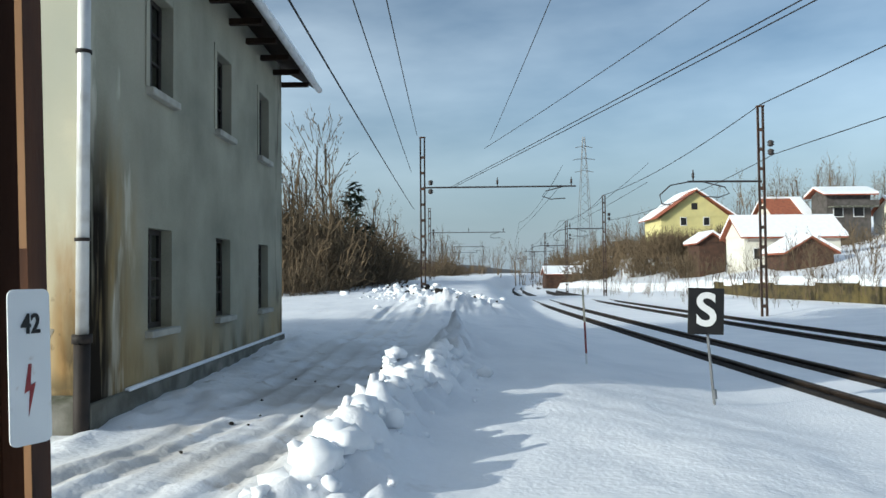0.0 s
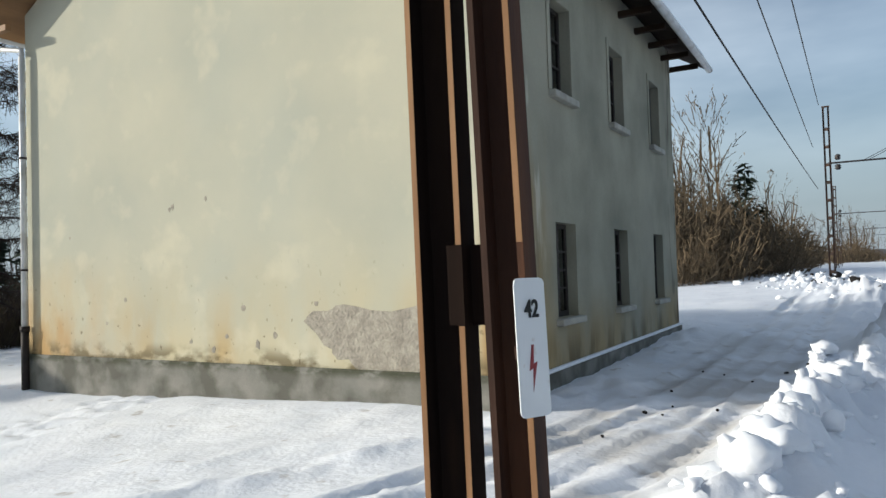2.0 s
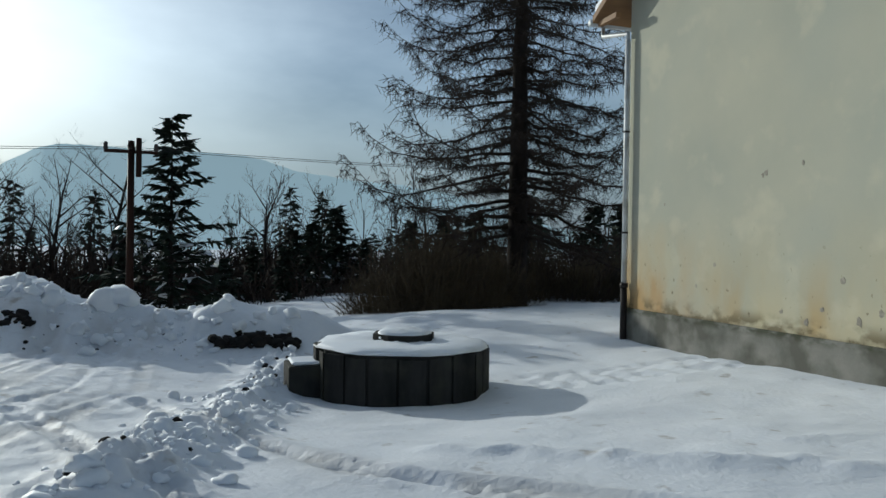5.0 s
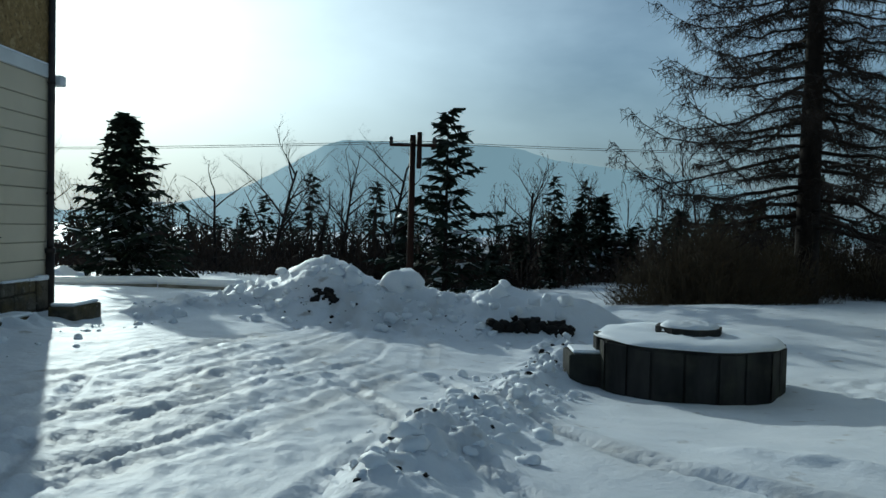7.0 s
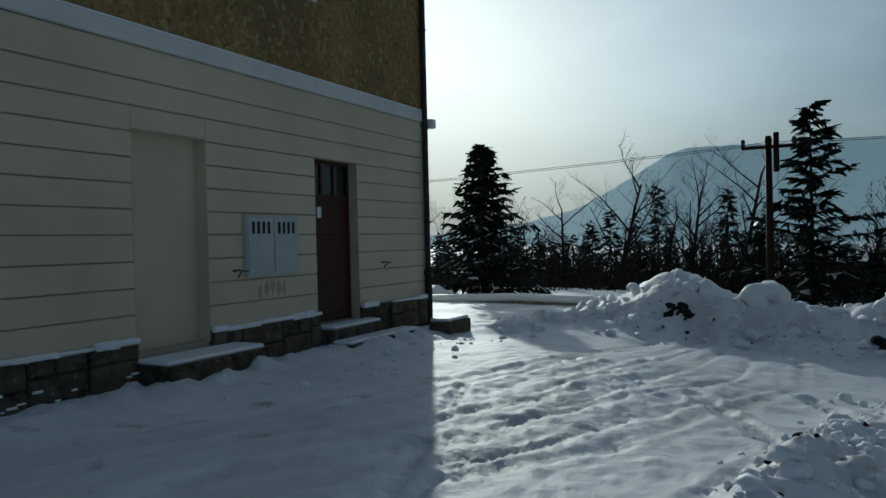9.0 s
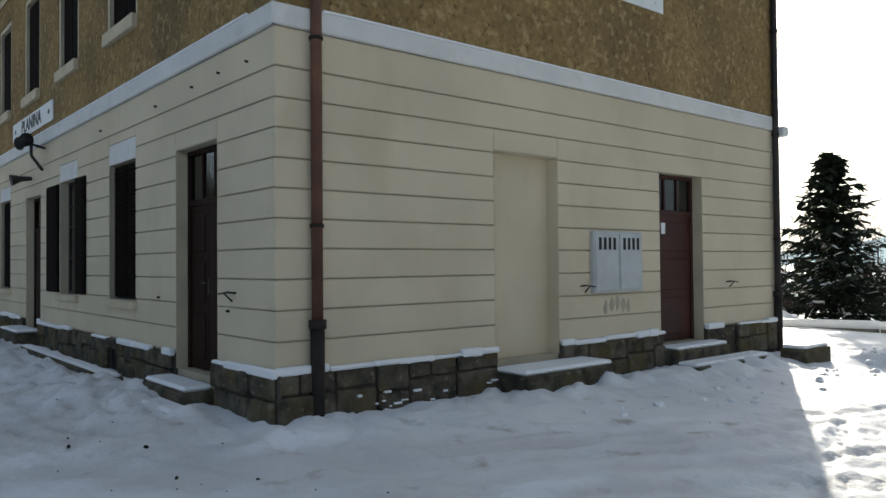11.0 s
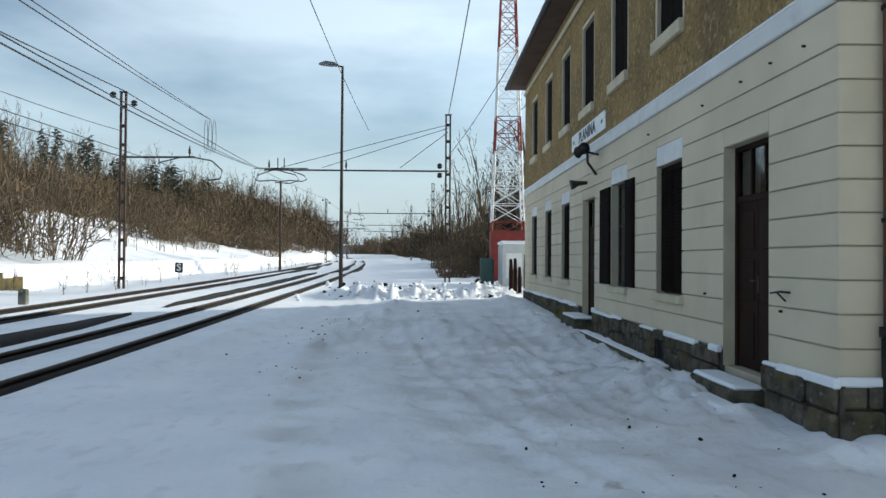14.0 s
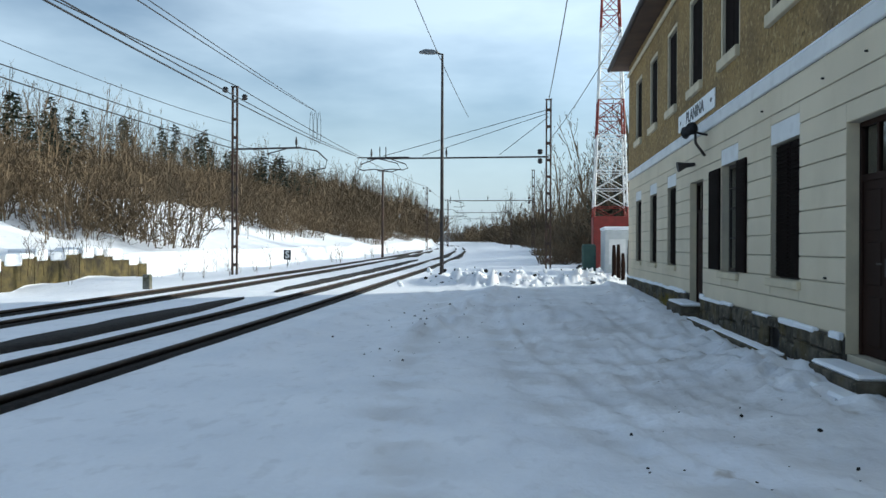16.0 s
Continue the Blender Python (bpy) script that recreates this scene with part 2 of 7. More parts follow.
CAST_IRON = mat("cast_iron_boot", (0.028, 0.021, 0.018), (0.014, 0.012, 0.011), 6, 0.7, 0.02, 60)
DARK_WOOD = mat("dark_wood", (0.030, 0.015, 0.011), (0.016, 0.009, 0.007), 3, 0.6, 0.015, 40, fine=0.25, spec=0.08, stretch=(1, 1, 0.15))
RED_DOOR = mat("red_brown_door", (0.062, 0.020, 0.015), (0.042, 0.014, 0.011), 3, 0.42, 0.01, 40, fine=0.2, stretch=(1, 1, 0.15))
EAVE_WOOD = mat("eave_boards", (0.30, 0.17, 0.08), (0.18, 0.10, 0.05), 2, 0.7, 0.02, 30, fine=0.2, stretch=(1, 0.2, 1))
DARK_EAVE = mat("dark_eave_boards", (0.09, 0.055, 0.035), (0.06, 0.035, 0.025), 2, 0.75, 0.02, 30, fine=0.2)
# dark copy of the eave boards, with the east side's shade in its colour
SHADED_EAVE = mat("shaded_eave_boards", (0.035, 0.022, 0.015), (0.02, 0.013, 0.010), 2, 0.85, 0.02, 30, fine=0.2, spec=0.1)
SHUTTER = mat("dark_shutter", (0.012, 0.008, 0.007), (0.007, 0.005, 0.004), 4, 0.8, 0.01, 40, fine=0.2, spec=0.04)
WINDOW_FRAME = mat("dark_window_frame", (0.022, 0.018, 0.016), (0.04, 0.033, 0.028), 4, 0.6, 0.01, 50)
SILL = mat("stone_sill", (0.42, 0.41, 0.36), (0.30, 0.29, 0.26), 4, 0.9, 0.02, 60, fine=0.2)
SIGN_WHITE = stain(mat("sign_enamel", (0.78, 0.80, 0.80), (0.72, 0.74, 0.75), 5, 0.4, 0.0, 40, fine=0.03), (0.35, 0.2, 0.1), 0.62, 0.72, 12, 0.7)
SIGN_BLACK = mat("sign_black", (0.012, 0.012, 0.013), (0.02, 0.02, 0.02), 5, 0.45)
SIGN_RED = mat("faded_red_paint", (0.25, 0.03, 0.04), (0.32, 0.08, 0.07), 20, 0.6)
TIN = mat("pale_tin_cabinet", (0.52, 0.55, 0.56), (0.45, 0.48, 0.49), 4, 0.5, 0.0, 40, fine=0.04)
RED_PAINT = mat("red_paint", (0.24, 0.036, 0.03), (0.18, 0.032, 0.026), 3, 0.6)
WHITE_PAINT = mat("white_paint", (0.75, 0.76, 0.76), (0.65, 0.66, 0.66), 3, 0.6)
GALV = mat("galvanised_steel", (0.22, 0.23, 0.24), (0.16, 0.17, 0.18), 5, 0.5, 0.0, 40, 0.5)
BARK = mat("dark_bark", (0.030, 0.023, 0.019), (0.014, 0.011, 0.010), 4, 0.95, 0.05, 25, fine=0.4, stretch=(1, 1, 0.3))
TWIG = mat("bare_twigs", (0.050, 0.034, 0.025), (0.026, 0.02, 0.016), 2, 0.95)
BROWN_TWIG = mat("brown_scrub_twigs", (0.15, 0.108, 0.066), (0.075, 0.058, 0.038), 0.12, 0.95)
HEDGE_TWIG = mat("olive_brown_hedge_twigs", (0.075, 0.056, 0.032), (0.045, 0.034, 0.022), 0.7, 0.95)
# near-black steel: the deep shadow inside the channel put into its colour
SHADED_STEEL = stain(mat("shaded_steel", (0.014, 0.010, 0.009), (0.022, 0.013, 0.009), 4, 0.9, 0.01, 60, 0.0, 0.2, spec=0.05, stretch=(1, 1, 0.2)), (0.06, 0.03, 0.015), 0.6, 0.75, 4, 0.5, (1, 1, 0.15))
NEEDLE = mat("dark_needles", (0.022, 0.035, 0.020), (0.012, 0.02, 0.014), 2, 0.9)
RED_ROOF = mat("red_clay_roof", (0.33, 0.11, 0.06), (0.24, 0.08, 0.05), 3, 0.85)
YELLOW_WALL = mat("yellow_facade", (0.62, 0.56, 0.26), (0.55, 0.5, 0.24), 1, 0.9)
WHITE_WALL = mat("white_facade", (0.66, 0.64, 0.56), (0.6, 0.58, 0.5), 1, 0.9)
BROWN_WALL = mat("brown_timber_wall", (0.085, 0.045, 0.03), (0.05, 0.03, 0.022), 2, 0.9, fine=0.2)
DARK_FACADE = mat("dark_facade", (0.10, 0.09, 0.085), (0.06, 0.055, 0.05), 2, 0.9)
GREEN_BOX = mat("green_tank", (0.05, 0.10, 0.085), (0.04, 0.08, 0.07), 3, 0.6)
RETAIN = mat("retaining_wall_stone", (0.10, 0.078, 0.03), (0.022, 0.019, 0.013), 1.6, 0.97, 0.09, 9, fine=0.7, vary=0.2)


def glass(name, tint, rough):
    m = bpy.data.materials.new(name)
    m.use_nodes = True
    b = m.node_tree.nodes["Principled BSDF"]
    b.inputs["Base Color"].default_value = (*tint, 1)
    b.inputs["Roughness"].default_value = rough
    b.inputs["Transmission Weight"].default_value = 1.0
    b.inputs["IOR"].default_value = 1.45
    return m


GLASS = glass("window_glass", (0.6, 0.66, 0.68), 0.02)
# near-black colour stands in for the darkness of unlit rooms
DARK_ROOM = mat("darkened_interior", (0.014, 0.013, 0.012), (0.009, 0.008, 0.008), 1, 0.95)


def emitter(name, colour, strength):
    m = bpy.data.materials.new(name)
    m.use_nodes = True
    b = m.node_tree.nodes["Principled BSDF"]
    b.inputs["Base Color"].default_value = (*(0.5 * c for c in colour), 1)
    b.inputs["Emission Color"].default_value = (*colour, 1)
    b.inputs["Emission Strength"].default_value = strength
    b.inputs["Roughness"].default_value = 1
    return m


# ---- building helpers ----
ID = Matrix.Identity(4)


def frame_of(ox, oy, ux, uy, wx, wy, z=0):
    """A wall's own axes: u along it, w outwards, z up."""
    return Matrix(((ux, wx, 0, ox), (uy, wy, 0, oy), (0, 0, 1, z), (0, 0, 0, 1)))


def add_box(bm, u0, u1, w0, w1, z0, z1, m=ID, bevel=0.0):
    v = [bm.verts.new(m @ Vector((u, w, z))) for u in (u0, u1) for w in (w0, w1) for z in (z0, z1)]
    for f in ((0, 1, 3, 2), (4, 6, 7, 5), (0, 4, 5, 1), (2, 3, 7, 6), (0, 2, 6, 4), (1, 5, 7, 3)):
        bm.faces.new([v[i] for i in f])
    if bevel:
        es = list({e for x in v for e in x.link_edges})
        bmesh.ops.bevel(bm, geom=es, offset=bevel, segments=1, affect="EDGES")
    return bm


def box(u0, u1, w0, w1, z0, z1, m=ID, bevel=0.0):
    return add_box(bmesh.new(), u0, u1, w0, w1, z0, z1, m, bevel)


def tube(points, radius, sides=8, bm=None, caps=True):
    """A tube along points; radius: one number or one for each point."""
    bm = bm or bmesh.new()
    pts = [Vector(p) for p in points]
    rs = radius if isinstance(radius, (list, tuple)) else [radius] * len(pts)
    rings = []
    for i, p in enumerate(pts):
        d = (pts[min(i + 1, len(pts) - 1)] - pts[max(i - 1, 0)]).normalized()
        a = d.cross(Vector((0, 0, 1)) if abs(d.z) < 0.95 else Vector((1, 0, 0))).normalized()
        b = d.cross(a)
        rings.append([bm.verts.new(p + rs[i] * (math.cos(k * math.tau / sides) * a + math.sin(k * math.tau / sides) * b)) for k in range(sides)])
    for r0, r1 in zip(rings, rings[1:]):
        for k in range(sides):
            bm.faces.new((r0[k], r0[(k + 1) % sides], r1[(k + 1) % sides], r1[k]))
    if caps:
        bm.faces.new(rings[0][::-1])
        bm.faces.new(rings[-1])
    return bm


def prism(outline, m, w0, w1, bm=None):
    """A plate from an outline in u, z, from w0 to w1."""
    bm = bm or bmesh.new()
    a = [bm.verts.new(m @ Vector((u, w0, z))) for u, z in outline]
    b = [bm.verts.new(m @ Vector((u, w1, z))) for u, z in outline]
    bm.faces.new(a)
    bm.faces.new(b[::-1])
    for i in range(len(a)):
        j = (i + 1) % len(a)
        bm.faces.new((a[i], b[i], b[j], a[j]))
    return bm


def mesh_of(name, bm, material, smooth=False):
    bmesh.ops.recalc_face_normals(bm, faces=bm.faces)
    me = bpy.data.meshes.new(name)
    bm.to_mesh(me)
    bm.free()
    me.materials.append(material)
    if smooth:
        me.polygons.foreach_set("use_smooth", [True] * len(me.polygons))
    return me


def part(name, bm, material=None, parent=None, label="", smooth=False):
    """One mesh object; under a thing or a part where a parent is given."""
    ob = new(name, mesh_of(name, bm, material, smooth) if isinstance(bm, bmesh.types.BMesh) else bm)
    if parent is not None:
        ob.parent = parent
        up = parent.matrix_basis
        if parent.parent is not None:
            up = parent.parent.matrix_basis @ parent.matrix_parent_inverse @ up
        ob.matrix_parent_inverse = up.inverted()
    if label:
        ob["label"] = label
    return ob


def thing(name, at, label, category, group="", kind=""):
    ob = new(name)
    ob.empty_display_size = 0.2
    ob.matrix_basis = Matrix.Translation(at)
    return tagged(ob, label, category, group, kind)


def arrays(name, verts, faces, material, smooth=False):
    me = bpy.data.meshes.new(name)
    me.from_pydata(verts, [], faces)
    me.materials.append(material)
    if smooth:
        me.polygons.foreach_set("use_smooth", [True] * len(me.polygons))
    return me


def sticks(segs, sides=3):
    """Verts and faces of many tapered sticks: rows of x0 y0 z0 x1 y1 z1 r0 r1."""
    s = np.asarray(segs, float)
    p0, p1, r0, r1 = s[:, :3], s[:, 3:6], s[:, 6], s[:, 7]
    d = p1 - p0
    d /= np.maximum(np.linalg.norm(d, axis=1), 1e-6)[:, None]
    ref = np.where(np.abs(d[:, 2:3]) < 0.9, np.array([[0, 0, 1.0]]), np.array([[1.0, 0, 0]]))
    a = np.cross(d, ref)
    a /= np.linalg.norm(a, axis=1)[:, None]
    b = np.cross(d, a)
    ang = np.arange(sides) * math.tau / sides
    ring = np.cos(ang)[None, :, None] * a[:, None] + np.sin(ang)[None, :, None] * b[:, None]
    v = np.concatenate([p0[:, None] + r0[:, None, None] * ring, p1[:, None] + r1[:, None, None] * ring], axis=1).reshape(-1, 3)
    k = np.arange(sides)
    f = np.stack([k, (k + 1) % sides, sides + (k + 1) % sides, sides + k], axis=1)
    f = (f[None] + (2 * sides * np.arange(len(s)))[:, None, None]).reshape(-1, 4)
    return v, f


def quick_mesh(name, v, f, material, smooth=False):
    """A mesh from arrays of quads or triangles."""
    v, f = np.asarray(v, np.float32), np.asarray(f, np.int32)
    me = bpy.data.meshes.new(name)
    me.vertices.add(len(v))
    me.vertices.foreach_set("co", v.ravel())
    k = f.shape[1]
    me.loops.add(f.size)
    me.loops.foreach_set("vertex_index", f.ravel())
    me.polygons.add(len(f))
    me.polygons.foreach_set("loop_start", np.arange(0, f.size, k, dtype=np.int32))
    me.polygons.foreach_set("loop_total", np.full(len(f), k, np.int32))
    if smooth:
        me.polygons.foreach_set("use_smooth", np.ones(len(f), bool))
    me.update(calc_edges=True)
    me.materials.append(material)
    return me


def wall_mesh(m, length, z0, z1, thick, holes):
    """A wall with real openings: u from 0 to length, its outer face at w = 0. holes: u0, u1, z0, z1."""
    us = sorted({0, length, *(h[0] for h in holes), *(h[1] for h in holes)})
    zs = sorted({z0, z1, *(h[2] for h in holes), *(h[3] for h in holes)})
    solid = {}
    for i in range(len(us) - 1):
        for j in range(len(zs) - 1):
            cu, cz = (us[i] + us[i + 1]) / 2, (zs[j] + zs[j + 1]) / 2
            solid[i, j] = not any(h[0] < cu < h[1] and h[2] < cz < h[3] for h in holes)
    bm = bmesh.new()
    made = {}

    def vert(i, j, w):
        if (i, j, w) not in made:
            made[i, j, w] = bm.verts.new(m @ Vector((us[i], -thick if w else 0, zs[j])))
        return made[i, j, w]

    for (i, j), s in solid.items():
        if not s:
            continue
        for w in (0, 1):
            bm.faces.new([vert(a, b, w) for a, b in ((i, j), (i + 1, j), (i + 1, j + 1), (i, j + 1))])
        for (di, dj), ((a, b), (c, d)) in (((-1, 0), ((i, j), (i, j + 1))), ((1, 0), ((i + 1, j), (i + 1, j + 1))), ((0, -1), ((i, j), (i + 1, j))), ((0, 1), ((i, j + 1), (i + 1, j + 1)))):
            if not solid.get((i + di, j + dj), False):
                bm.faces.new((vert(a, b, 0), vert(c, d, 0), vert(c, d, 1), vert(a, b, 1)))
    return bm


# lighter rust that paints sunlight onto the flange tips
SUNLIT_FLANGE = mat("sunlit_rusty_edge", (0.34, 0.19, 0.095), (0.22, 0.11, 0.05), 6, 0.8, 0.01, 50, fine=0.2, stretch=(1, 1, 0.2))
LARCH_TWIG = mat("dark_larch_twigs", (0.032, 0.022, 0.016), (0.016, 0.012, 0.010), 2, 0.95)
# ---- ground ----
_rng = np.random.RandomState(7)
_tab = _rng.rand(256, 256)


def vnoise(x, y):
    xi, yi = np.floor(x).astype(int), np.floor(y).astype(int)
    fx, fy = x - xi, y - yi
    fx, fy = fx * fx * (3 - 2 * fx), fy * fy * (3 - 2 * fy)
    t = lambda a, b: _tab[a % 256, b % 256]
    return (t(xi, yi) * (1 - fx) + t(xi + 1, yi) * fx) * (1 - fy) + (t(xi, yi + 1) * (1 - fx) + t(xi + 1, yi + 1) * fx) * fy - 0.5


def fbm(x, y, octaves=4):
    return sum(vnoise(x * 2**k + 17 * k, y * 2**k + 31 * k) / 2**k for k in range(octaves))


def step(a, b, v):
    s = np.clip((v - a) / (b - a), 0, 1)
    return s * s * (3 - 2 * s)


def bell(x, y, cx, cy, rx, ry):
    return np.exp(-(((x - cx) / rx) ** 2 + ((y - cy) / ry) ** 2))


def rail_x(y):
    """How far the curving tracks lie to the east of their nearest point."""
    return np.where(y < 0, 0.00042 * y * y - 0.012 * y * step(0, -30, y), 0.00035 * y * y)


def rail_z(y):
    return -0.03 - 0.010 * np.clip(y, -400, 400)


def along(x, y, pts):
    """Distance from a line of points, and the length run along it."""
    best, run = np.full(np.shape(x), 1e9), np.zeros(np.shape(x))
    total = 0.0
    for (ax, ay), (bx, by) in zip(pts, pts[1:]):
        dx, dy = bx - ax, by - ay
        ln = math.hypot(dx, dy)
        t = np.clip(((x - ax) * dx + (y - ay) * dy) / ln**2, 0, 1)
        d = np.hypot(x - ax - t * dx, y - ay - t * dy)
        run = np.where(d < best, total + t * ln, run)
        best = np.minimum(best, d)
        total += ln
    return best, run


RUTS = [
    ([(-2.2, 30), (-2.3, 16), (-2.5, 10), (-2.9, 6.5), (-3.9, 3.4), (-6.0, 0.9), (-9.8, -0.9)], 0.13, 0.045),
    ([(-0.9, 30), (-1.1, 16), (-1.35, 10), (-1.6, 6.5), (-2.5, 3.0), (-4.8, 0.0), (-9.0, -2.0)], 0.13, 0.045),
    ([(-1.7, 24), (-1.9, 13), (-2.2, 8.5), (-2.9, 5.0), (-4.6, 2.0), (-8.0, -0.2)], 0.10, 0.03),
    ([(-1.4, 20), (-1.5, 12), (-1.9, 7.5), (-2.7, 3.8), (-4.9, 0.9)], 0.09, 0.03),
    ([(1.2, -20), (0.2, -12), (-0.9, -7.5), (-2.4, -3.8), (-4.4, -1.6), (-7.0, -0.9)], 0.12, 0.035),
    ([(-1.9, 1.0), (-2.9, -1.6), (-4.6, -3.3), (-8, -4.4)], 0.08, 0.03),
    ([(-0.6, 0.6), (-3.6, -2.9), (-5.2, -3.2), (-6.6, -2.6)], 0.06, 0.03),
]
for k, (dy, wd) in enumerate(((-0.2, 0.12), (0.28, 0.07), (0.62, 0.10), (1.0, 0.13), (1.35, 0.06), (1.75, 0.12), (2.1, 0.08), (2.5, 0.11), (-0.75, 0.08), (-1.2, 0.11))):
    j = 0.25 * math.sin(k * 2.7)
    RUTS.append(([(-1.2 + 0.35 * dy, -16), (-1.7 + 0.3 * dy, -9), (-3.2 + 0.25 * dy, -5.9 + 0.5 * dy), (-6.2, -4.3 + 0.8 * dy + j), (-10.5, -3.1 + 0.85 * dy - j), (-15.5, -2.6 + 0.6 * dy)], wd, 0.015))
RUTS += [
    ([(1.8, -26), (1.2, -16), (0.2, -9), (-1.5, -5), (-4, -3)], 0.16, 0.022),
    ([(0.4, -26), (-0.2, -16), (-1.0, -9.5), (-2.4, -6)], 0.16, 0.02),
    ([(3.0, -22), (2.2, -13), (1.6, -8), (0.9, -5.5)], 0.14, 0.014),
    ([(-1.0, -22), (-1.4, -14), (-1.9, -9), (-3.4, -6.2), (-6, -5.3)], 0.12, 0.018),
]
BANKS = [
    ([(-1.02, 5.0), (-0.92, 6.2), (-0.72, 7.9), (-0.35, 9.4), (-0.12, 11.2), (0.05, 14)], 0.40, 0.44),
    ([(0.0, 14), (-0.2, 20), (-0.6, 30)], 0.8, 0.18),
    ([(-5.2, -0.95), (-7.2, -0.45), (-9.0, 0.1), (-11, 0.6), (-13.6, 1.2)], 0.42, 0.20),
    ([(-3.25, 8.4), (-3.3, 13), (-3.2, 16), (-4.0, 19)], 0.5, 0.10),
    ([(-3.4, 8.6), (-3.75, 6.3), (-4.6, 4.7), (-5.4, 3.3), (-6.6, 1.8)], 0.2, 0.06),
    ([(-14.2, -6.4), (-15.6, -5.4), (-17.5, -5.2)], 0.5, 0.22),
    ([(-3.0, -9.5), (-2.0, -11.5), (-1.0, -14), (1.5, -22)], 0.7, 0.08),
    ([(-3.4, -7.3), (-6, -7.25), (-10, -7.2), (-11.6, -7.2)], 0.7, 0.13),
    ([(-2.5, -8.8), (-2.3, -12), (-2.1, -20), (-2.0, -28)], 0.4, 0.08),
    ([(-2.75, -8.4), (-2.7, -12), (-2.5, -20), (-2.3, -28)], 0.6, 0.08),
    ([(4.6, -11.5), (4.5, -15.5), (4.1, -22), (2.8, -24.5), (0.6, -24.5)], 0.5, 0.14),
    ([(2.3, -14), (2.0, -20), (1.6, -26)], 0.5, 0.18),
    ([(4.5, -30.5), (2.5, -28.5), (-0.5, -29.5), (-2.0, -31)], 0.9, 0.5),
    ([(0.8, 26), (-0.2, 32), (-1.5, 40), (-3.5, 46)], 1.6, 0.45),
]


def base_height(x, y):
    x, y = np.asarray(x, float), np.asarray(y, float)
    yard = np.where(y > -12, 0.011 * np.clip(y, 0, 60), 0.013 * (-12 - np.clip(y, -300, -12)))
    yard = yard - 0.55 * bell(x, y, -10.5, 2.2, 4.2, 4.0) - 0.12 * step(-4, -12, x) * step(1, 6, y)
    yard = yard - 0.45 * step(-9, -17, x) * step(-7.0, -3.0, y) * step(6, 1, y)
    yard = yard - 0.16 * bell(x, y, -13.4, -6.3, 2.2, 0.9)
    yard = yard - 0.5 * step(-16, -26, x) - 3.5 * step(-27, -75, x)
    corridor = rail_z(y) - 0.115
    east = step(1.2, 4.6, x - rail_x(y))
    z = yard * (1 - east) + corridor * east
    xe = x - rail_x(y)
    bank = (0.35 - 0.65 * step(-5, -26, y)) * step(13.5, 18, xe)
    north = step(-10, 40, y)
    hill = bank + (1.3 - 0.25 * north) * step(22.2, 22.8, x) + (0.17 + 0.10 * step(-10, -50, y)) * np.clip(x - 24, 0, 70) + 2.5 * step(90, 120, y) * step(26, 40, x)
    rough = 0.5 * fbm(x * 0.45, y * 0.45, 3) * step(15, 18, xe) * step(0, -14, y) + 0.9 * fbm(x * 0.16, y * 0.16, 2) * step(24, 30, x)
    return z + (hill + rough) * step(12.5, 13.5, xe)


def ground_height(x, y, fine=True):
    x, y = np.asarray(x, float), np.asarray(y, float)
    z = base_height(x, y)
    near = step(40, 20, np.hypot(x + 3, y))
    z = z + 0.10 * fbm(x * 0.33, y * 0.33, 3) * step(3, 8, np.hypot(x + 0.3, y + 0.7)) * step(4.6, 3.0, x) + 0.6 * fbm(x * 0.06, y * 0.06, 3) * step(35, 90, np.hypot(x, y))
    # ploughed heap at the end of the yard
    z = z + 1.25 * bell(x, y, -16.9, -3.5, 1.5, 1.35) + 0.62 * bell(x, y, -16.2, -1.3, 0.9, 1.3) + 0.85 * bell(x, y, -15.6, 0.5, 0.9, 1.1) + 0.5 * bell(x, y, -15.6, 1.9, 0.8, 0.8)
    heap = bell(x, y, -16.2, -1.4, 2.0, 3.6)
    z = z + heap * 0.30 * fbm(x * 2.2, y * 2.2, 4)
    for pts, width, high in BANKS:
        d, run = along(x, y, pts)
        lump = 0.75 + 1.2 * fbm(x * 3.8 + run * 0.1, y * 3.8, 4)
        z = z + high * np.exp(-((d / width) ** 2)) * np.clip(lump, 0.1, 1.8)
    if fine:
        for i, (pts, width, deep) in enumerate(RUTS):
            d, run = along(x, y, pts)
            tread = 0.5 + 0.5 * np.sin(run * math.tau / 0.19 + 7 * d / width)
            z = z - deep * np.exp(-((d / width) ** 4)) * (0.35 + 1.5 * tread * np.clip(0.6 + 2 * fbm(x * 0.8 + i, y * 0.8, 2), 0, 1)) + 0.45 * deep * np.exp(-(((d - 1.5 * width) / (0.5 * width)) ** 2))
        worn = bell(x, y, -8, -3, 6, 2.6) + bell(x, y, -2, 9, 1.1, 9) + 1.6 * bell(x, y, -0.5, -13, 3.2, 9)
        z = z + np.clip(worn, 0, 1.6) * (0.022 * fbm(x * 3.1, y * 3.1, 4) + 0.034 * np.abs(fbm(x * 5.5, y * 5.5, 2)))
        z = z + np.clip(worn, 0, 1.2) * (0.024 * fbm(x * 7.0 + 3, y * 7.0, 2) + 0.014 * np.abs(vnoise(x * 11, y * 11)))
        z = z + 0.027 * fbm(x * 2.3, y * 2.3, 4) * near * step(4.6, 3.2, x)
        # footprints beside the pale house
        for k in range(64):
            fx, fy = -10.3 + 0.012 * k + 0.55 * math.sin(k * 2.3), 4.5 + 0.07 * k + 0.30 * math.sin(k * 1.7)
            z = z - 0.05 * bell(x, y, fx, fy, 0.13, 0.09)
    return z


def gz(x, y):
    return float(ground_height(np.array([x]), np.array([y]))[0])


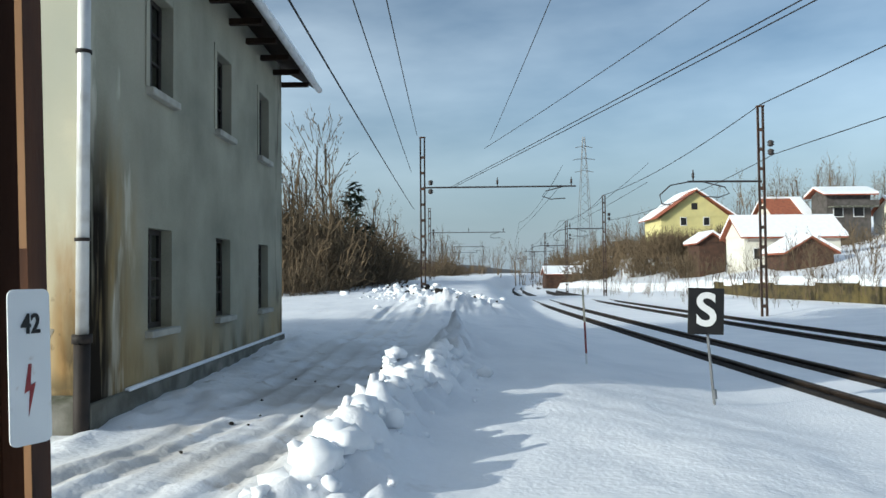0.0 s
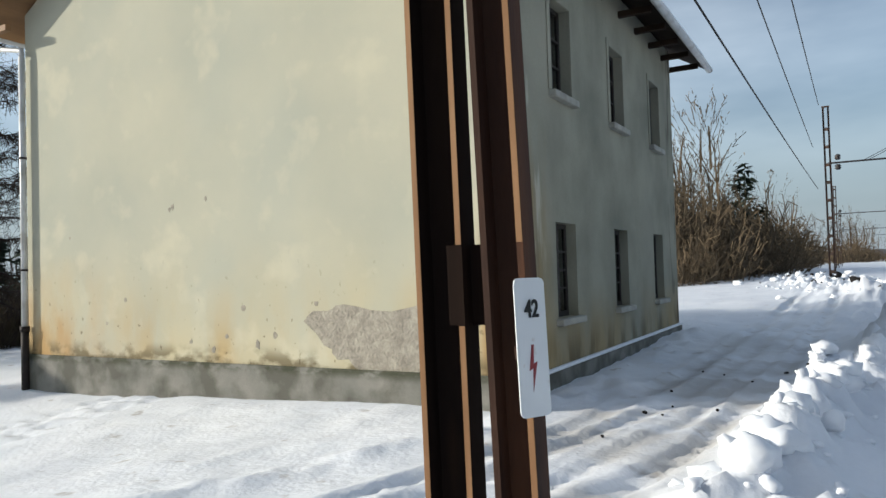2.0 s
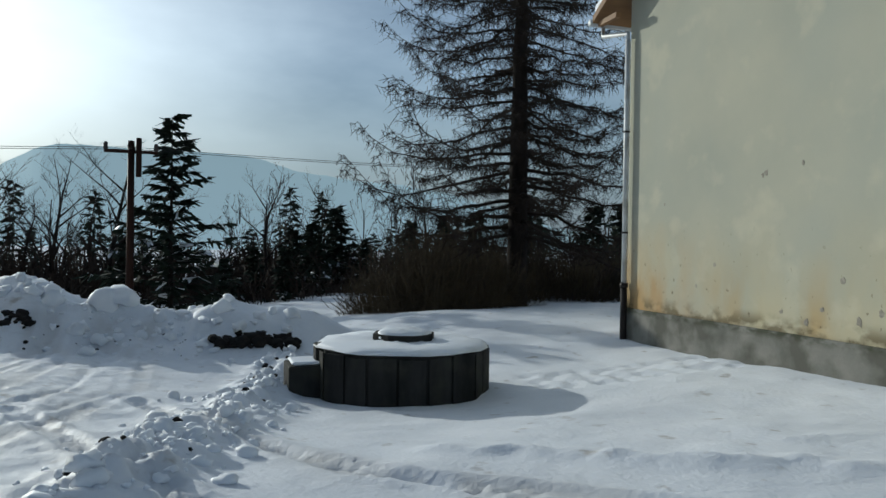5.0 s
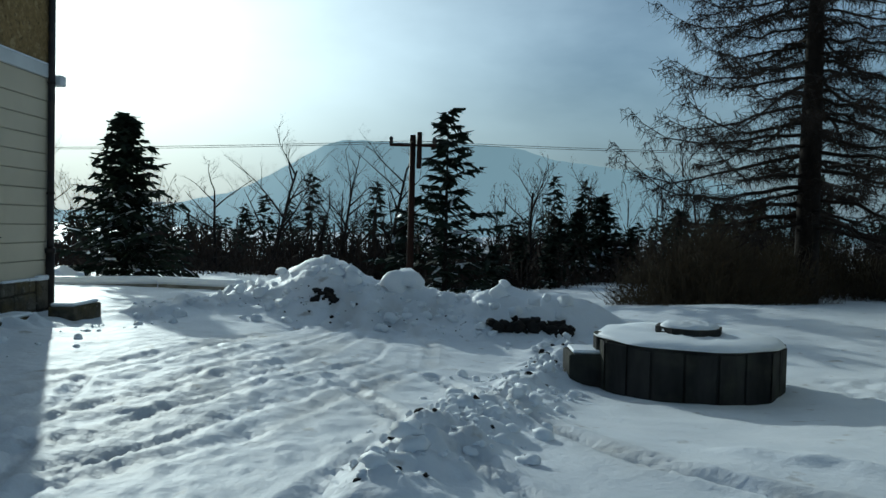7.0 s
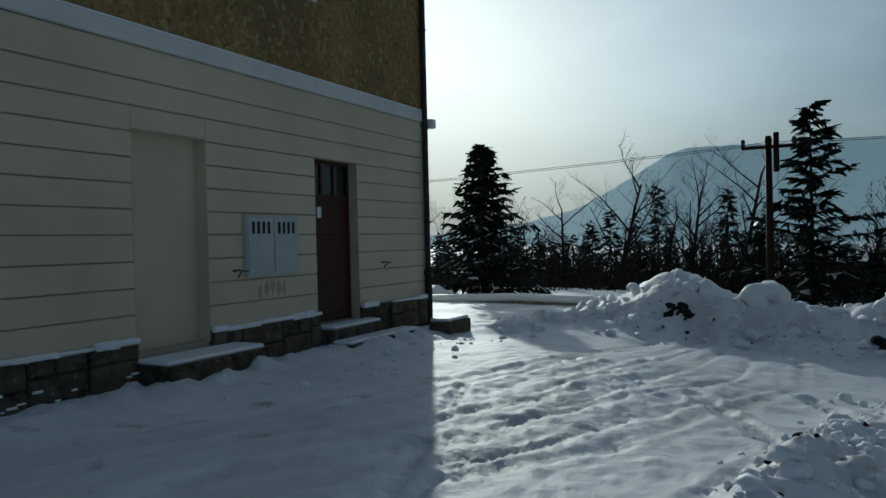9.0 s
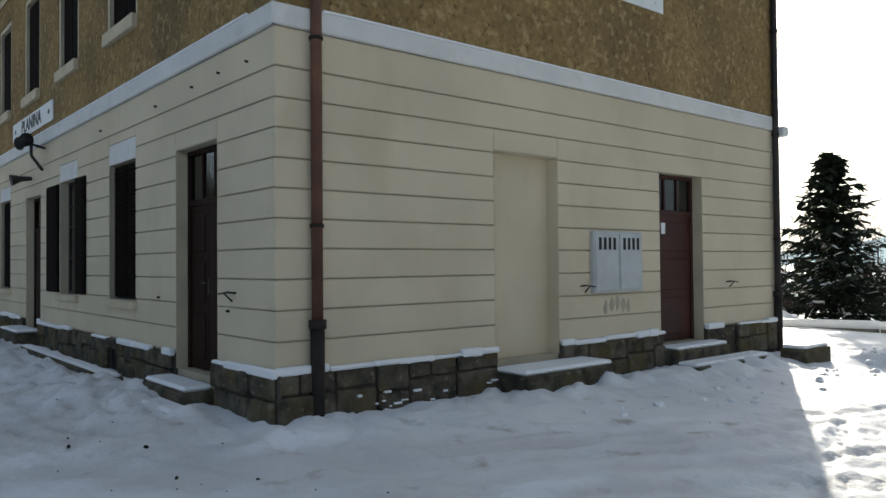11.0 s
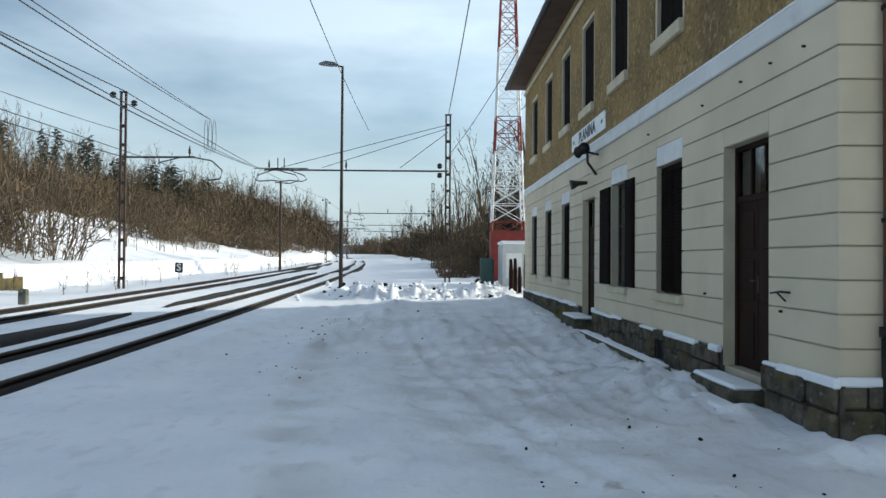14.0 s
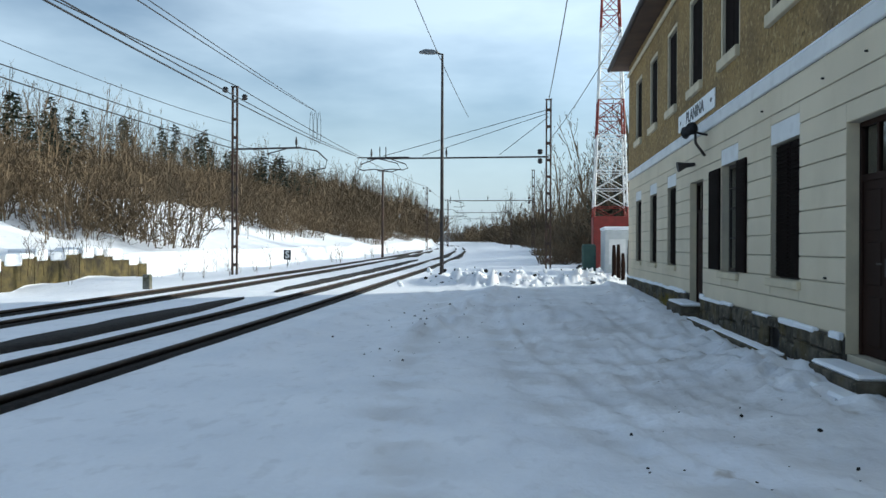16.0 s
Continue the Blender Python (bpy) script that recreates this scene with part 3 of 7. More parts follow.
def axis(lo, hi, fine, far_lo, far_hi, grow=1.12):
    mid = list(np.arange(lo, hi, fine))
    a, s = [lo], fine
    while a[-1] > far_lo:
        s *= grow
        a.append(a[-1] - s)
    b, s = [mid[-1]], fine
    while b[-1] < far_hi:
        s *= grow
        b.append(b[-1] + s)
    return np.array(a[:0:-1] + mid + b[1:])


GX, GY = axis(-15.5, 3.0, 0.07, -420, 420, 1.09), axis(-11.5, 13.0, 0.08, -600, 600, 1.05)
GX = np.concatenate([GX[GX < -12], np.arange(-12, -3.5, 0.05), GX[GX > -3.48]])
GX = np.unique(np.concatenate([GX[(GX < 21) | (GX > 24)], [21.2, 21.8, 22.18, 22.45, 22.8, 23.4]]))
GY = np.concatenate([GY[GY < -6], np.arange(-6, 0.5, 0.045), GY[GY > 0.52]])
XX, YY = np.meshgrid(GX, GY)
ZZ = ground_height(XX, YY)
idx = np.arange(XX.size).reshape(XX.shape)
gf = np.stack([idx[:-1, :-1], idx[:-1, 1:], idx[1:, 1:], idx[1:, :-1]], -1).reshape(-1, 4)
GROUND_SNOW = mat("trodden_snow", (0.84, 0.86, 0.90), (0.76, 0.79, 0.84), 0.9, 0.6, 0.075, 16, fine=0.08, spec=0.2)
SLUSH = np.zeros(XX.shape)
for pts, width, deep in RUTS:
    d, run = along(XX, YY, pts)
    SLUSH = np.maximum(SLUSH, np.exp(-((d / (2.2 * width)) ** 2)) * np.clip(0.5 + 2.2 * fbm(XX * 0.9, YY * 2.1, 3), 0, 1))
SLUSH = np.clip(SLUSH * (0.55 + 0.6 * bell(XX, YY, -2.2, 7, 2.5, 6)) + 0.5 * bell(XX, YY, -2.1, 6.5, 0.9, 4.5) * np.clip(0.3 + 2 * fbm(XX * 1.5, YY * 1.5, 3), 0, 1), 0, 1)
stain(GROUND_SNOW, (0.60, 0.63, 0.69), 0.48, 0.70, 0.9, 0.4, (1, 0.45, 1), 0, (4.2, 2.4))
stain(GROUND_SNOW, (0.55, 0.56, 0.58), 0.56, 0.70, 5.0, 0.35, (1, 0.6, 1), 1, (2.0, -2.0))
stain(GROUND_SNOW, (0.30, 0.25, 0.20), 0.64, 0.74, 3.0, 0.6, axis=0, span=(0.5, -1.5))
ground = tagged(part("ground", quick_mesh("ground", np.stack([XX, YY, ZZ], -1).reshape(-1, 3), gf, GROUND_SNOW, True)), "snow-covered ground with tyre ruts and ploughed banks", "ground", kind="structure")

wear = ground.data.attributes.new("slush", "FLOAT", "POINT")
wear.data.foreach_set("value", SLUSH.ravel().astype(np.float32))
gn, gl = GROUND_SNOW.node_tree.nodes, GROUND_SNOW.node_tree.links
g_b = gn["Principled BSDF"]
g_old = g_b.inputs["Base Color"].links[0].from_socket
g_at, g_no, g_mu, g_mx = gn.new("ShaderNodeAttribute"), gn.new("ShaderNodeTexNoise"), gn.new("ShaderNodeMath"), gn.new("ShaderNodeMixRGB")
g_at.attribute_name = "slush"
g_no.inputs["Scale"].default_value, g_no.inputs["Detail"].default_value = 14, 5
g_mu.operation = "MULTIPLY"
gl.new(g_at.outputs["Fac"], g_mu.inputs[0])
gl.new(g_no.outputs["Fac"], g_mu.inputs[1])
gl.new(g_mu.outputs[0], g_mx.inputs[0])
gl.new(g_old, g_mx.inputs[1])
g_mx.inputs[2].default_value = (0.36, 0.33, 0.29, 1)
gl.new(g_mx.outputs[0], g_b.inputs["Base Color"])

# clods along the banks and in the heap
_ico = bmesh.new()
bmesh.ops.create_icosphere(_ico, subdivisions=2, radius=1)
ICO_V = np.array([v.co[:] for v in _ico.verts])
ICO_F = np.array([[v.index for v in f.verts] for f in _ico.faces])
_ico.free()


def clods(name, spots, material, label, category="snow"):
    vs, fs, rng = [], [], np.random.RandomState(len(spots))
    for n, (x, y, r) in enumerate(spots):
        k = 1 + 0.45 * (rng.rand(len(ICO_V), 1) - 0.5) + 0.25 * np.sin(ICO_V @ rng.randn(3) * 2.5 + rng.rand() * 6)[:, None]
        v = ICO_V * k * r * (0.8 + 0.5 * rng.rand(3)) * (1, 1, 0.75)
        vs.append(v + (x, y, gz(x, y) + 0.22 * r))
        fs.append(ICO_F + n * len(ICO_V))
    return tagged(part(name, quick_mesh(name, np.concatenate(vs), np.concatenate(fs), material, True)), label, category, kind="stuff")


rng = np.random.RandomState(3)


def strew(pts, count, spread, lo, hi, seed):
    r, out = np.random.RandomState(seed), []
    for _ in range(count):
        k = r.rand() * (len(pts) - 1)
        i, t = int(k), k - int(k)
        (ax, ay), (bx, by) = pts[i], pts[i + 1]
        out.append((ax + t * (bx - ax) + r.randn() * spread, ay + t * (by - ay) + r.randn() * spread, lo + (hi - lo) * r.rand() ** 3))
    return out


clods("snow_clods", strew(BANKS[0][0][:5], 260, 0.19, 0.03, 0.16, 1) + strew(BANKS[2][0], 330, 0.30, 0.02, 0.10, 2) + strew([(-15, -5.2), (-16.3, -3), (-15.4, -1), (-14.9, 1.2)], 170, 0.55, 0.03, 0.19, 4)
      + strew(BANKS[5][0], 40, 0.3, 0.02, 0.08, 5) + strew([(-6.0, -6.0), (-11, -6.1), (-14, -5.6)], 60, 0.35, 0.015, 0.07, 6), SNOW_CAP, "lumpy clods of ploughed white snow along the track edge")
# dense clusters stand in for shadowed hollows in the heap; the rest is grit
clods("dirt_clods", strew([(-15.45, -3.45), (-15.4, -3.15)], 26, 0.07, 0.03, 0.12, 11) + strew([(-15.7, -5.2), (-15.2, -2.6), (-14.7, 0)], 40, 0.3, 0.012, 0.04, 16) + strew([(-14.62, 0.12), (-14.6, 0.7), (-14.6, 1.4)], 90, 0.07, 0.05, 0.16, 12) + strew(BANKS[2][0], 30, 0.25, 0.02, 0.06, 13)
      + strew([(-1.9, -5.5), (-2.0, -7), (-1.6, -10)], 44, 0.8, 0.006, 0.018, 14) + strew([(-1.9, 6), (-1.7, 12)], 14, 0.5, 0.015, 0.04, 15), BALLAST, "dark soil and grit in the snow, and stand-ins for shadowed hollows", "dirt")

# ---- tracks ----
YS = np.concatenate([np.arange(-420, -60, 12), np.arange(-60, 60, 3.0), np.arange(60, 421, 12)])


def rail_mesh(off):
    prof = [(-0.036, 0), (-0.036, -0.045), (-0.01, -0.06), (-0.01, -0.15), (0.01, -0.15), (0.01, -0.06), (0.036, -0.045), (0.036, 0)]
    v = np.array([[off + float(rail_x(y)) + a, y, float(rail_z(y)) + b] for y in YS for a, b in prof])
    n = len(prof)
    f = [[i * n + k, i * n + (k + 1) % n, (i + 1) * n + (k + 1) % n, (i + 1) * n + k] for i in range(len(YS) - 1) for k in range(n)]
    return quick_mesh("rail", v, f, RAIL)


def strip_mesh(name, off0, off1, dz, y0, y1, material, wobble=0.0):
    ys = [y for y in np.arange(y0, y1 + 0.01, 1.0)]
    v = []
    for i, y in enumerate(ys):
        end = min(1, (i + 0.2) / 4, (len(ys) - 0.8 - i) / 4)
        mid, half = (off0 + off1) / 2, (off1 - off0) / 2 * max(0.05, end)
        for s in (-1, 1):
            v.append([mid + s * half + float(rail_x(y)) + wobble * (_rng.rand() - 0.5), y, float(rail_z(y)) + dz])
            v.append([mid + s * (half + 0.15) + float(rail_x(y)), y, float(rail_z(y)) + dz - 0.3])
    f = []
    for i in range(len(ys) - 1):
        a = 4 * i
        f += [[a + 1, a, a + 4, a + 5], [a, a + 2, a + 6, a + 4], [a + 2, a + 3, a + 7, a + 6]]
    return quick_mesh(name, v, f, material)


for tr, (a, b) in enumerate(((5.6, 7.05), (10.5, 11.94))):
    track = thing("railway_track", (a, 0, -0.2), "pair of rusty rails with snow between them", "track", "tracks", "structure")
    for off in (a, b):
        part("rail", rail_mesh(off), RAIL, track)
        # strip widened past the bare ballast to paint in the rail's shadow
        part("flangeway", strip_mesh("flangeway", off - 0.20, off - 0.04, -0.075, -330, 330, BALLAST), BALLAST, track, "dark strip of bare ballast and painted rail shadow")
gap = part("bare_ballast", strip_mesh("bare_ballast", 7.95, 8.75, -0.05, -21.5, -8, BALLAST, 0.15), BALLAST)
tagged(gap, "dark bare strip of ballast between two snowy tracks", "ballast", kind="structure")
gap = part("bare_ballast", strip_mesh("bare_ballast", 8.0, 8.6, -0.05, -62, -24, BALLAST, 0.15), BALLAST)
tagged(gap, "dark bare strip of ballast between two snowy tracks", "ballast", kind="structure")

# ---- windows and doors ----


def window(parent, m, u0, u1, z0, z1, depth, frame_mat, bars_u, bars_z, sill_mat, sill_drop=0.10, sill_out=0.09, snow=False, surround=None, backing=True):
    """A window set back in its opening: frame, glazing bars, panes, sill, and a dark room behind it."""
    win = part("window", box(u0, u1, -depth - 0.05, -depth, z0, z0 + 0.07, m), frame_mat, parent, "")
    t = 0.065
    part("frame_side", box(u0, u0 + t, -depth - 0.05, -depth, z0 + 0.07, z1, m, 0.006), frame_mat, win)
    part("frame_side", box(u1 - t, u1, -depth - 0.05, -depth, z0 + 0.07, z1, m, 0.006), frame_mat, win)
    part("frame_head", box(u0 + t, u1 - t, -depth - 0.05, -depth, z1 - t, z1, m, 0.006), frame_mat, win)
    iu = [u0 + t + (u1 - u0 - 2 * t) * k for k in bars_u]
    for u in iu:
        part("mullion", box(u - 0.03, u + 0.03, -depth - 0.045, -depth + 0.012, z0 + 0.07, z1 - t, m, 0.004), frame_mat, win)
    for k in bars_z:
        z = z0 + 0.07 + (z1 - z0 - 0.07 - t) * k
        part("glazing_bar", box(u0 + t, u1 - t, -depth - 0.04, -depth + 0.006, z - 0.014, z + 0.014, m), frame_mat, win)
    edges = [u0 + t, *iu, u1 - t]
    for a, b in zip(edges, edges[1:]):
        pane = part("pane", box(a, b, -depth - 0.028, -depth - 0.022, z0 + 0.07, z1 - t, m), GLASS, win)
    if sill_mat:
        sill = part("sill", box(u0 - 0.08, u1 + 0.08, -0.06, sill_out, z0 - sill_drop, z0 - 0.002, m, 0.012), sill_mat, win)
        if snow:
            part("sill_snow", box(u0 - 0.06, u1 + 0.06, -0.03, sill_out - 0.01, z0 - 0.006, z0 + 0.028, m, 0.012), SNOW_CAP, sill)
    if surround:
        w = surround[1]
        for a in ((u0 - w, u0, z0, z1 + w), (u1, u1 + w, z0, z1 + w), (u0, u1, z1, z1 + w)):
            part("surround", box(a[0], a[1], 0.002, 0.018, a[2], a[3], m, 0.004), surround[0], win)
    return win


def door(parent, m, u0, u1, z0, z1, depth, leaf_mat, transom, leaves=2, handle_side=0.5):
    d = part("door", box(u0, u1, -depth - 0.07, -depth, transom - 0.04, transom + 0.04, m, 0.006), leaf_mat, parent, "")
    for a, b in ((u0, u0 + 0.06), (u1 - 0.06, u1)):
        part("door_frame", box(a, b, -depth - 0.07, -depth + 0.01, z0, z1, m, 0.006), leaf_mat, d)
    part("door_frame", box(u0 + 0.06, u1 - 0.06, -depth - 0.07, -depth + 0.01, z1 - 0.06, z1, m, 0.006), leaf_mat, d)
    iu0, iu1 = u0 + 0.06, u1 - 0.06
    wl_ = (iu1 - iu0) / leaves
    for k in range(leaves):
        a, b = iu0 + k * wl_ + 0.004, iu0 + (k + 1) * wl_ - 0.004
        leaf = part("door_leaf", box(a, b, -depth - 0.055, -depth - 0.012, z0 + 0.01, transom - 0.04, m, 0.004), leaf_mat, d)
        for p0, p1 in ((0.06, 0.36), (0.40, 0.66), (0.70, 0.95)):
            h = transom - z0
            part("panel", box(a + 0.09, b - 0.09, -depth - 0.02, -depth + 0.002, z0 + h * p0, z0 + h * p1 - 0.04, m, 0.012), leaf_mat, leaf)
    for k in (1, 2):
        u = iu0 + (iu1 - iu0) * k / 3
        part("transom_bar", box(u - 0.018, u + 0.018, -depth - 0.05, -depth - 0.004, transom + 0.04, z1 - 0.06, m), leaf_mat, d)
    pane = part("transom_pane", box(iu0, iu1, -depth - 0.035, -depth - 0.029, transom + 0.04, z1 - 0.06, m), GLASS, d)
    hu = iu0 + (iu1 - iu0) * handle_side
    hz = z0 + 1.02
    part("handle", add_box(box(hu - 0.018, hu + 0.018, -depth - 0.012, -depth - 0.004, hz - 0.1, hz + 0.1, m), hu - 0.01, hu + 0.11, -depth + 0.03, -depth + 0.045, hz + 0.03, hz + 0.05, m), DARK_STEEL, d, "dull metal handle")
    return d


def downpipe(parent, x, y, z0, z1, r, upper, lower, boot):
    pipe = part("downpipe", tube([(x, y, boot), (x, y, z1)], r, 12), upper, parent, "", True)
    part("pipe_boot", tube([(x, y, z0), (x, y, boot + 0.04)], r * 1.25, 12), lower, pipe, "dark cast-iron foot of the pipe", True)
    part("pipe_collar", tube([(x, y, boot - 0.02), (x, y, boot + 0.07)], r * 1.55, 12), lower, pipe, "", True)
    for z in np.arange(boot + 1.0, z1 - 0.2, 1.9):
        part("pipe_bracket", tube([(x, y, z), (x, y, z + 0.035)], r * 1.25, 12), lower, pipe, "", True)
    return pipe


# ---- pale house ----
HG0 = -0.6
house = thing("house", (-9, 12.4, 0), "two-storey pale rendered house with stained peeling walls", "house")
HF = frame_of(-3.76, 7.503, 0, 1, 1, 0)
HL = 8.82
LOW = [(1.51, 2.29, 0.98, 2.24), (4.17, 4.95, 0.98, 2.24), (6.80, 7.57, 0.98, 2.24)]
UP = [(1.51, 2.28, 3.96, 5.22), (4.17, 4.95, 3.96, 5.22), (6.82, 7.59, 3.96, 5.22)]
part("wall", wall_mesh(HF, HL, HG0, 6.25, 0.4, LOW + UP), SHADED_RENDER, house, "rendered front wall, its grey-green colour darkened for shade")
for h in LOW:
    window(house, HF, *h, 0.14, WINDOW_FRAME, (0.5,), (0.28, 0.5, 0.72), SILL, 0.09, 0.10, False)
for a, b, z0, z1 in LOW:
    for k in range(2):
        u0, u1 = a + 0.10 + k * 0.30, a + 0.37 + k * 0.30
        c = part("inner_casement", box(u0, u1, -0.26, -0.24, z0 + 0.10, z0 + 0.14, HF), WHITE_PAINT, house, "pale inner window casement")
        for p, q in ((u0, u0 + 0.035), (u1 - 0.035, u1)):
            part("stile", box(p, q, -0.26, -0.24, z0 + 0.14, z0 + 0.84, HF), WHITE_PAINT, c)
        for zz in (0.36, 0.60, 0.82):
            part("glazing_bar", box(u0 + 0.035, u1 - 0.035, -0.258, -0.242, z0 + zz, z0 + zz + 0.025, HF), WHITE_PAINT, c)
for h in UP:
    window(house, HF, *h, 0.14, WINDOW_FRAME, (0.5,), (0.33, 0.66), SILL, 0.10, 0.10, False, (SHADED_RENDER, 0.11))
HE = frame_of(-3.76, 7.5, -1, 0, 0, -1)
HW = 8.95
part("wall", prism([(0.004, HG0), (HW + 0.004, HG0), (HW + 0.004, 6.25), (HW / 2, 8.8), (0.004, 6.25)], HE, -0.4, 0), PALE, house, "sunlit cream gable wall with yellow stains")
part("wall", box(0, HL, -HW, -HW + 0.4, HG0, 6.25, HF), PALE, house)
part("wall", prism([(0.0, HG0), (HW, HG0), (HW, 6.25), (HW / 2, 8.8), (0.0, 6.25)], frame_of(-3.765, 7.508 + HL, -1, 0, 0, 1), -0.4, 0.0), PALE, house)
# floor and wall added behind the panes, coloured near black to darken them
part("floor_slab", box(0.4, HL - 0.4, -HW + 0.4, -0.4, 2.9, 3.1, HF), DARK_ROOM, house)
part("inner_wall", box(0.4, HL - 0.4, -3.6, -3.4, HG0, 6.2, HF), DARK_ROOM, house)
part("plinth", box(-0.05, HL + 0.03, 0.0, 0.06, HG0, 0.36, HF, 0.015), CONCRETE, house, "weathered concrete plinth")
part("plinth", box(0.0, HW, 0.0, 0.055, HG0, 0.45, HE, 0.015), CONCRETE, house, "weathered concrete plinth")
part("plinth_snow", box(0.85, HL, 0.002, 0.075, 0.345, 0.39, HF, 0.015), SNOW_CAP, house)
bm = bmesh.new()
r2 = np.random.RandomState(5)
out = []
for k in range(40):
    a = math.tau * k / 40
    rr = 1 + 0.16 * math.sin(3 * a + 0.5) + 0.10 * math.sin(7 * a) + 0.10 * (r2.rand() - 0.5)
    out.append((1.58 + 1.10 * rr * math.copysign(abs(math.cos(a)) ** 0.55, math.cos(a)), 0.87 + 0.42 * rr * math.copysign(abs(math.sin(a)) ** 0.6, math.sin(a))))
part("fallen_render_patch", prism(out, HE, -0.02, 0.006), BARE_PATCH, house, "rough grey patch where the render has fallen off")
# roof: slopes, overhang, gutter
for side in (-1, 1):
    bm = bmesh.new()
    mid = -3.76 - HW / 2
    e, tip = mid + side * (HW / 2 + 0.62), mid
    zt = 8.92
    ze = zt - (HW / 2 + 0.62) * (8.92 - 6.32) / (HW / 2)
    for a, b in (((e, ze), (tip, zt)),):
        v = [bm.verts.new((x, y, z + d)) for d in (0, 0.13) for x, z in (a, b) for y in (7.02, 7.5 + HL + 0.85)]
        for f in ((0, 1, 3, 2), (4, 6, 7, 5), (0, 4, 5, 1), (2, 3, 7, 6), (0, 2, 6, 4), (1, 5, 7, 3)):
            bm.faces.new([v[i] for i in f])
    # west slope keeps the brown boards, east slope gets the shade-darkened copy
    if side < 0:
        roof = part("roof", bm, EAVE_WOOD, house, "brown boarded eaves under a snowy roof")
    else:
        part("roof", bm, SHADED_EAVE, house, "eaves coloured dark for shade under a snowy roof")
bm = bmesh.new()
for side in (-1, 1):
    v = [bm.verts.new((x, y, z + d)) for d in (0.134, 0.30) for x, z in ((mid + side * (HW / 2 + 0.60), ze + 0.01), (mid, 8.92)) for y in (7.06, 7.5 + HL + 0.81)]
    for f in ((0, 1, 3, 2), (4, 6, 7, 5), (0, 4, 5, 1), (2, 3, 7, 6), (0, 2, 6, 4), (1, 5, 7, 3)):
        bm.faces.new([v[i] for i in f])
part("roof_snow", bm, SNOW_CAP, roof, "layer of snow on the roof")
for k in range(10):
    y = 7.1 + k * 1.05
    for side in (-1, 1):
        x0, x1 = mid + side * (HW / 2 + 0.55), mid + side * (HW / 2 - 0.1)
        part("rafter", box(min(x0, x1), max(x0, x1), y, y + 0.1, ze - 0.10 + 0.02, ze + 0.02), SHADED_EAVE if side > 0 else EAVE_WOOD, roof)
for side in (-1, 1):
    gx = mid + side * (HW / 2 + 0.69)
    part("gutter", tube([(gx, 7.0, ze + 0.02), (gx, 7.5 + HL + 0.9, ze - 0.01)], 0.07, 10), ZINC, roof, "round zinc gutter", True)
downpipe(house, -3.765, 7.40, HG0, 6.0, 0.062, ZINC, CAST_IRON, 1.0)
downpipe(house, -12.66, 7.40, HG0, 5.5, 0.05, ZINC, CAST_IRON, 0.85)
gxw = mid - (HW / 2 + 0.69)
part("pipe_offset", tube([(-12.66, 7.40, 5.45), (-12.66, 7.40, 5.62), (gxw, 7.3, ze - 0.22), (gxw, 7.3, ze - 0.05)], 0.045, 10), ZINC, house, "", True)

# ---- station building ----
station = thing("station_building", (-8.6, -18, 0), "old two-storey station with cream rusticated ground floor", "house")
TH = 0.026
NL = math.hypot(1, TH)
SF = frame_of(-3.42, -7.8, TH / NL, -1 / NL, 1 / NL, TH / NL)
SL = 20.9
SE = frame_of(-3.42, -7.8, -1, 0, 0, 1)
SW = 10.0
FW = [(4.03, 5.22), (6.97, 8.10), (12.38, 13.50), (15.12, 16.26), (17.96, 19.12)]
FD = [(1.32, 2.54), (9.55, 10.80)]
FUP = [(1.45, 2.6), *FW[:2], (9.70, 10.86), *FW[2:]]
lower_holes = [(a, b, 1.14, 3.15) for a, b in FW] + [(a, b, 0.36, 3.05) for a, b in FD]
upper_holes = [(a, b, 5.16, 7.12) for a, b in FUP]
part("wall", wall_mesh(SF, SL, -0.4, 8.2, 0.45, lower_holes + upper_holes), GROOVE, station, "front wall behind the rendered courses")
ED = [(2.92, 4.08, 0.42, 3.02), (6.37, 7.55, 0.36, 3.0)]
part("wall", wall_mesh(SE, SW, -0.4, 8.2, 0.45, ED), GROOVE, station, "end wall behind the rendered courses")
part("wall", box(0, SL, -SW, -SW + 0.45, -0.4, 8.2, SF), CREAM, station)
part("wall", box(0, SW + 0.5, -SL, -SL + 0.45, -0.4, 8.2, SE), CREAM, station)
# backing behind the station windows, its room darkness in the colour
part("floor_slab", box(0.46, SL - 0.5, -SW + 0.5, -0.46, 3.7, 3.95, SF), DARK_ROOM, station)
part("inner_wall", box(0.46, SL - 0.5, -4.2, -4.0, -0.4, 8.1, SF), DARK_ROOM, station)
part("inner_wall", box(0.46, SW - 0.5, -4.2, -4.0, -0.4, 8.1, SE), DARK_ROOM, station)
# rendered courses, cut round the openings
COURSES = [0.56, 0.864, 1.172, 1.48, 1.79, 2.09, 2.39, 2.69, 2.99, 3.29, 3.60, 4.0]


